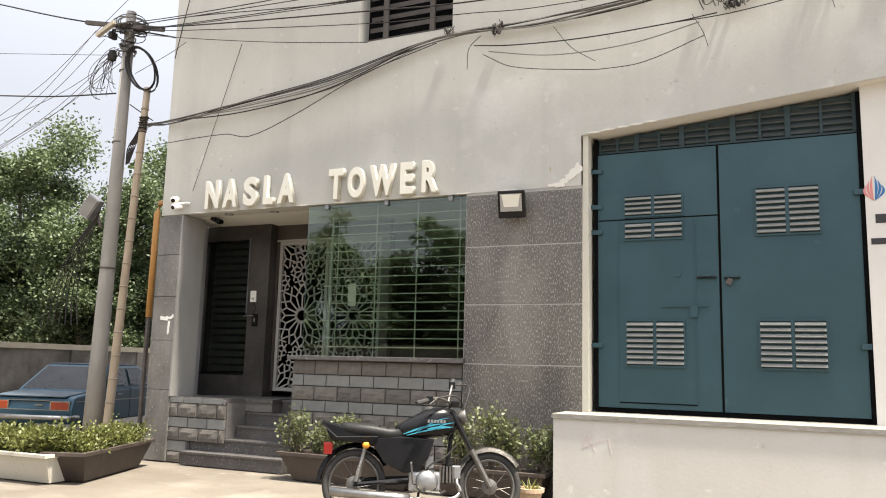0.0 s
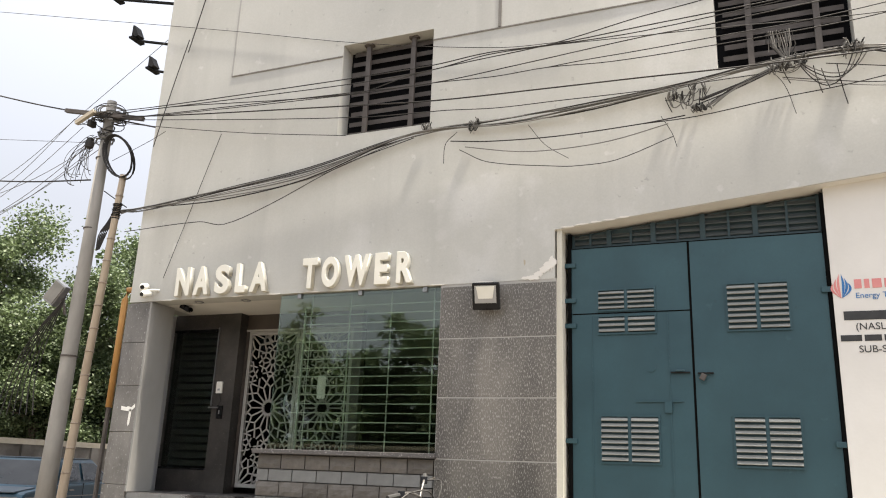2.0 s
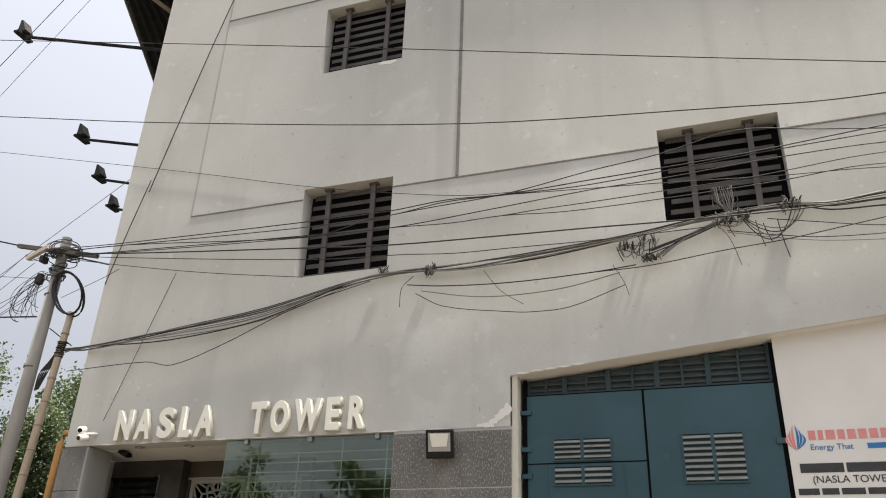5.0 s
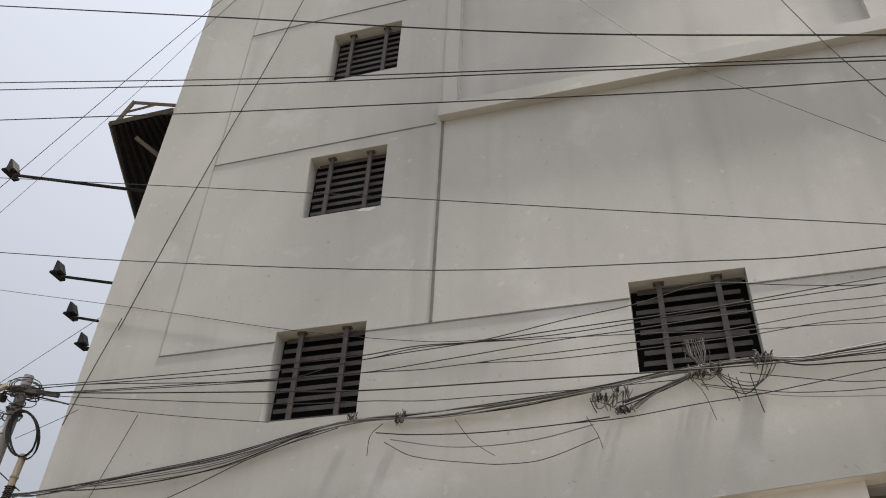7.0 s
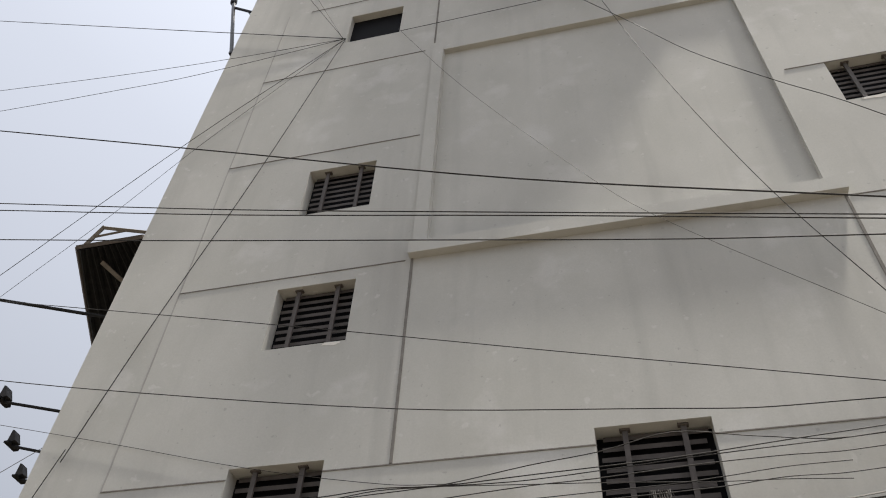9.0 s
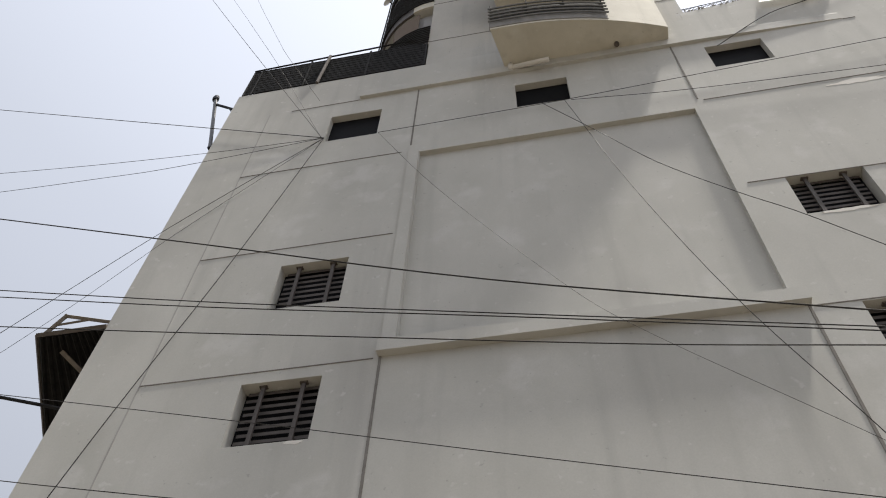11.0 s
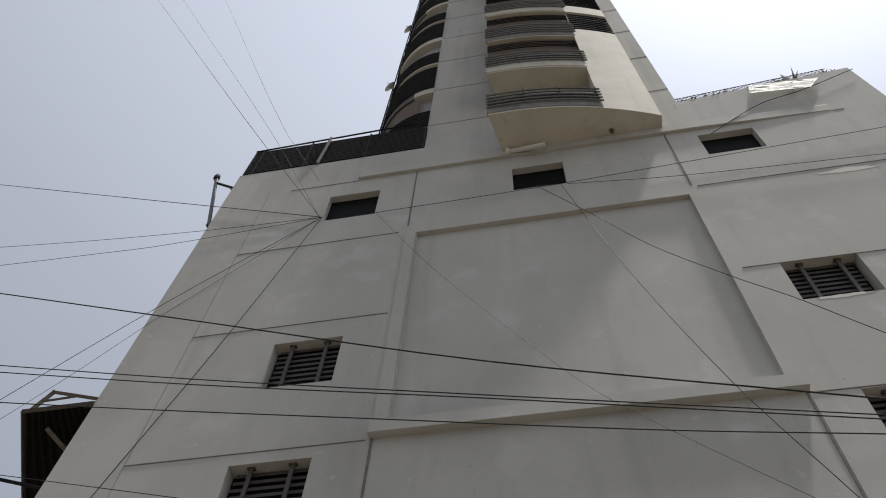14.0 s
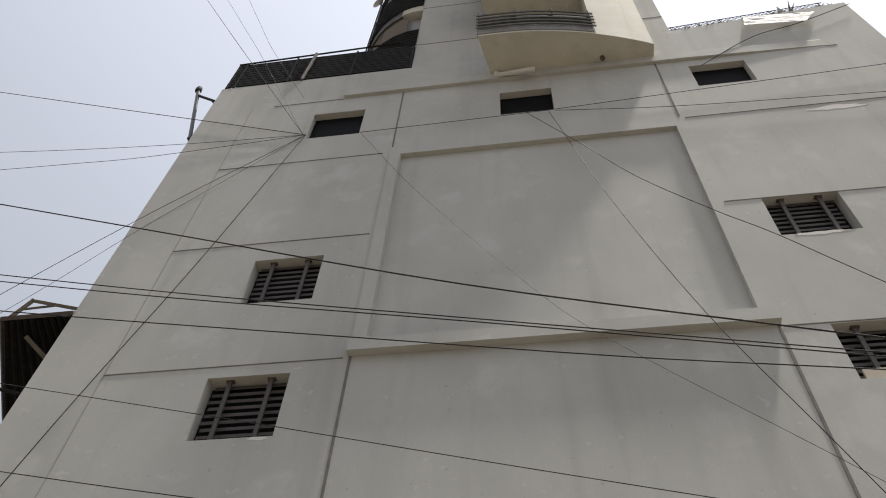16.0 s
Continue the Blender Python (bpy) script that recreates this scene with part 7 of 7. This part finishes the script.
def car(m):
    c = thing("car", "old blue saloon car parked behind the pole", "car", at=m)
    # local: x forward, y left, origin at the rear axle's middle on the ground; the rear end at x = 0
    prof = [(0.04, 0.38), (0.0, 0.56), (0.05, 0.76), (0.14, 0.80), (0.70, 0.865), (0.95, 0.90), (2.55, 0.95), (2.62, 0.94), (3.95, 0.84), (4.05, 0.62), (4.02, 0.35), (0.12, 0.30)]
    body = bmesh.new()
    prism(body, prof, -0.78, 0.78)
    part("body", body, M_CARBLUE, c, "faded blue paint", bevel=0.04)
    cab = bmesh.new()
    vs = {}
    for s in (-1, 1):
        vs[s] = [cab.verts.new(p) for p in ((0.60, 0.74 * s, 0.85), (1.20, 0.60 * s, 1.36), (2.25, 0.60 * s, 1.37), (2.90, 0.74 * s, 0.90))]
        cab.faces.new(vs[s] if s > 0 else vs[s][::-1])
    for i in range(4):
        cab.faces.new((vs[-1][i], vs[-1][(i + 1) % 4], vs[1][(i + 1) % 4], vs[1][i]))
    part("cabin", cab, M_CARBLUE, c, bevel=0.06)
    part("roof", B(1.22, 2.22, -0.58, 0.58, 1.36, 1.385), M_DUSTBLUE, c, "dusty roof", bevel=0.012)
    def pane(pts, name):
        g = bmesh.new()
        a = [g.verts.new(p) for p in pts]
        g.faces.new(a)
        bmesh.ops.solidify(g, geom=list(g.faces), thickness=0.006)
        part(name, g, M_CARWINDOW, c)
    pane([(0.655, -0.65, 0.90), (0.655, 0.65, 0.90), (1.145, 0.54, 1.325), (1.145, -0.54, 1.325)], "rear_window")
    pane([(2.83, -0.64, 1.0), (2.83, 0.64, 1.0), (2.34, 0.52, 1.35), (2.34, -0.52, 1.35)], "windscreen")
    for s in (-1, 1):
        pane([(1.02, 0.738 * s, 0.98), (1.72, 0.738 * s, 0.98), (1.72, 0.635 * s, 1.30), (1.28, 0.635 * s, 1.30)], "side_window")
        pane([(1.80, 0.738 * s, 0.98), (2.70, 0.738 * s, 0.98), (2.24, 0.635 * s, 1.30), (1.80, 0.635 * s, 1.30)], "side_window")
        part("tail_lamp", B(-0.02, 0.03, min(0.40 * s, 0.72 * s), max(0.40 * s, 0.72 * s), 0.565, 0.70), M_CARRED, c, "red and amber tail lamp", bevel=0.01)
        part("lamp_bezel", B(-0.012, 0.03, min(0.38 * s, 0.74 * s), max(0.38 * s, 0.74 * s), 0.55, 0.715), M_CHROME, c)
        part("door_handle", B(1.30, 1.44, min(0.775 * s, 0.80 * s), max(0.775 * s, 0.80 * s), 0.80, 0.825), M_CHROME, c)
        part("waist_trim", B(0.1, 3.9, min(0.775 * s, 0.787 * s), max(0.775 * s, 0.787 * s), 0.70, 0.715), M_CHROME, c)
        part("door_line", B(1.74, 1.755, min(0.775 * s, 0.783 * s), max(0.775 * s, 0.783 * s), 0.36, 0.93), M_BLACK, c)
        for x in (0.78, 3.25):
            w = part("wheel", lathe(bmesh.new(), [(0.17, -0.08), (0.27, -0.085), (0.30, -0.06), (0.30, 0.06), (0.27, 0.085), (0.17, 0.08)], (x, 0.70 * s, 0.30), "y", 24), M_RUBBER, c, smooth=True)
            part("hub_cap", lathe(bmesh.new(), [(0.05, -0.10), (0.17, -0.09), (0.17, 0.09), (0.05, 0.10)], (x, 0.70 * s, 0.30), "y", 18), M_ALU, w)
            arch = lathe(bmesh.new(), [(0.31, -0.012), (0.36, -0.012), (0.36, 0.012), (0.31, 0.012)], (x, 0.782 * s, 0.30), "y", 24, ring_=True)
            part("wheel_arch", arch, M_BLACK, c)
    part("rear_bumper", tube(bmesh.new(), [(0.15, -0.80, 0.43), (-0.06, -0.78, 0.43), (-0.09, 0, 0.43), (-0.06, 0.78, 0.43), (0.15, 0.80, 0.43)], 0.045, 8), M_CHROME, c, smooth=True)
    part("boot_trim", B(-0.015, 0.03, -0.38, 0.38, 0.715, 0.727), M_CHROME, c)
    part("boot_trim", B(-0.015, 0.03, -0.38, 0.38, 0.55, 0.562), M_CHROME, c)
    part("boot_lid", B(0.10, 0.66, -0.64, 0.64, 0.775, 0.80, Matrix.Rotation(radians(-6.6), 4, "Y")), M_DUSTBLUE, c, "dusty boot lid", bevel=0.02)
    part("boot_badge", B(-0.012, 0.02, -0.25, -0.10, 0.63, 0.65), M_CHROME, c)


M_CARWINDOW = material("car_window", (0.03, 0.034, 0.036), (0.07, 0.075, 0.078), 2, 0.12, bump=0)
M_CARWINDOW.node_tree.nodes["Principled BSDF"].inputs["Coat Weight"].default_value = 0.6
M_CARRED = material("tail_lamp", (0.20, 0.018, 0.010), (0.30, 0.06, 0.014), 9, 0.25, bump=0)
car(pose(-12.5, 0.72, GZ, 0, 0, 106) @ Matrix.Diagonal((1.07, 1.05, 0.98, 1)))


def tree(name, label, x, y, h, spread, seed, leaves=9000, size=0.16, low=0.22):
    rng = random.Random(seed)
    t = thing(name, label, "tree", "street trees")
    wood, lv = bmesh.new(), bmesh.new()
    foot = Vector((x, y, GZ))
    fork = foot + Vector((rng.uniform(-0.3, 0.3), rng.uniform(-0.3, 0.3), h * 0.3))
    tube(wood, [foot, foot.lerp(fork, 0.5) + Vector((0.1, 0, 0)), fork], 0.26, 9, 0.17)
    clumps = []
    for i in range(13):
        a = 2 * math.pi * i / 13 * 2.4 + rng.uniform(-0.4, 0.4)
        lvl = rng.uniform(low, 0.97)
        rad = spread * math.sin(math.pi * min(0.93, 0.16 + 0.72 * lvl)) * rng.uniform(0.55, 1.0)
        tip = Vector((x + rad * math.cos(a), y + rad * math.sin(a), GZ + h * lvl))
        mid = fork.lerp(tip, 0.55) + Vector((rng.uniform(-0.5, 0.5), rng.uniform(-0.5, 0.5), rng.uniform(0.2, 0.7)))
        tube(wood, [fork, mid, tip], 0.10, 6, 0.02)
        for s in range(5):
            q = mid.lerp(tip, rng.uniform(0.1, 1.15)) + Vector((rng.gauss(0, 0.6), rng.gauss(0, 0.6), rng.gauss(0, 0.5)))
            tube(wood, [mid.lerp(tip, 0.4), q], 0.03, 4, 0.01)
            clumps.append((q, rng.uniform(0.45, 1.05)))
    per = leaves // len(clumps)
    for c, r in clumps:
        for k in range(per):
            o = Vector((rng.gauss(0, 1), rng.gauss(0, 1), rng.gauss(0, 0.75)))
            p = c + o * r * 0.5
            if p.z < 0.4:
                continue
            d = Vector((rng.uniform(-1, 1), rng.uniform(-1, 1), rng.uniform(-0.9, 0.5))).normalized()
            n = d.cross(Vector((rng.uniform(-1, 1), rng.uniform(-1, 1), rng.uniform(-1, 1)))).normalized()
            L, w = size * rng.uniform(0.7, 1.5), size * rng.uniform(0.25, 0.42)
            lv.faces.new([lv.verts.new(v) for v in (p, p + d * L * 0.5 + n * w, p + d * L, p + d * L * 0.5 - n * w)])
    part("trunk", wood, M_BARK, t)
    part("crown", lv, M_LEAF, t)


TL = "broad dusty green street tree behind the yard wall"
tree("tree", TL, -27.6, 12.5, 10.4, 4.0, 1, 95000, 0.125, 0.06)
tree("tree", TL, -25.4, 12.8, 8.6, 3.0, 11, 60000, 0.12, 0.05)
tree("tree", TL, -29.5, 12.0, 7.0, 3.2, 12, 48000, 0.12, 0.05)
tree("tree", TL, -32.0, 11.0, 8.6, 3.6, 2, 18000, 0.22, 0.1)
tree("tree", TL, -23.6, 14.5, 9.2, 3.0, 3, 60000, 0.12, 0.05)
tree("tree", TL, -29.0, 19.0, 10.6, 4.2, 4, 14000, 0.24, 0.1)
tree("tree", TL, -27.0, 23.0, 10.4, 4.2, 5, 12000, 0.26, 0.1)
tree("tree", TL, -36.0, 15.0, 9.0, 4.2, 6, 12000, 0.26, 0.1)
TB = "tall green tree behind the wall across the street"
for i, (x, y, h) in enumerate(((-12.5, -30, 8.6), (-16, -30, 9.5), (-19.5, -31, 9.0), (-22.5, -30, 8.0), (-26, -31, 10), (-30, -30, 9.0), (-7, -31, 7.6), (-1, -29, 7.0), (8, -31, 8.5))):
    tree("tree", TB, x, y, h, 3.9, 50 + i, 7000, 0.32, 0.06)

# ---- stone facing under the shop window, last ----
def stone_mesh(w, h, rough, seed):
    bm = bmesh.new()
    rng = random.Random(seed)
    nx, nz = (4, 3) if rough else (1, 1)
    grid_ = [[bm.verts.new((w * i / nx, 0.0 if i in (0, nx) or k in (0, nz) else -rng.uniform(0.006, 0.022), h * k / nz)) for i in range(nx + 1)] for k in range(nz + 1)]
    for k in range(nz):
        for i in range(nx):
            bm.faces.new((grid_[k][i], grid_[k][i + 1], grid_[k + 1][i + 1], grid_[k + 1][i]))
    rim = [grid_[0][i] for i in range(nx + 1)] + [grid_[k][nx] for k in range(1, nz + 1)] + [grid_[nz][i] for i in range(nx - 1, -1, -1)] + [grid_[k][0] for k in range(nz - 1, 0, -1)]
    bk = [bm.verts.new((v.co.x, 0.04, v.co.z)) for v in rim]
    for i in range(len(rim)):
        j = (i + 1) % len(rim)
        bm.faces.new((rim[i], bk[i], bk[j], rim[j]))
    bmesh.ops.recalc_face_normals(bm, faces=bm.faces)
    me = bpy.data.meshes.new("stone")
    bm.to_mesh(me)
    bm.free()
    me.materials.append(M_STONE if rough else M_STONE2)
    return me


def stone_course(parent, x0, x1, z, h, rough, y, shift, w=0.365):
    variants = [stone_mesh(w - 0.014, h - 0.014, rough, 100 + i) for i in range(4 if rough else 1)]
    rng = random.Random(int(z * 1000))
    x = x0 - shift
    while x < x1 - 0.02:
        a, b = max(x, x0), min(x + w, x1)
        if b - a > 0.04:
            ob = new("stone", rng.choice(variants))
            ob.location = (a, y, z)
            ob.scale = ((b - a - 0.014) / (w - 0.014), 1, 1)
            ob.parent = parent
        x += w


Z0 = 1.44
for i, (h, rough) in enumerate(((0.185, 1), (0.155, 0), (0.19, 1), (0.15, 0), (0.19, 1), (0.15, 0), (0.19, 1), (0.15, 0), (0.19, 1))):
    Z0 -= h
    if Z0 < GZ - 0.1:
        break
    stone_course(front_low, -6.46, -3.92, Z0, h, rough, 0.02, 0.0 if rough else 0.18)
pl_core = structure("wall_plinth", B(-8.64, -8.26, 0.08, 1.78, GZ, 0.80), M_JOINT, "stone plinth beside the entrance steps")
part("plinth_core", B(-8.26, -7.60, 0.08, 1.78, 0.29, 0.80), M_JOINT, pl_core)
part("plinth_core", B(-7.60, -7.12, 0.48, 1.78, 0.67, 0.80), M_JOINT, pl_core)
part("ledge", B(-8.64, -7.60, 0.05, 1.78, 0.80, 0.855), M_STEP, pl_core, "granite landing edge", bevel=0.004)
part("ledge", B(-7.60, -7.10, 0.46, 1.78, 0.80, 0.855), M_STEP, pl_core, "granite landing edge", bevel=0.004)
for z, h, rough, x1, s, y in ((GZ, 0.16, 1, -8.26, 0.1, 0.035), (0.08, 0.155, 0, -8.26, 0.0, 0.035), (0.235, 0.19, 1, -7.60, 0.15, 0.035), (0.425, 0.15, 0, -7.60, 0.0, 0.035), (0.575, 0.205, 1, -7.60, 0.2, 0.035), (0.775, 0.085, 0, -7.60, 0.1, 0.03)):
    stone_course(pl_core, -8.64, x1, z, h, rough, y, s)
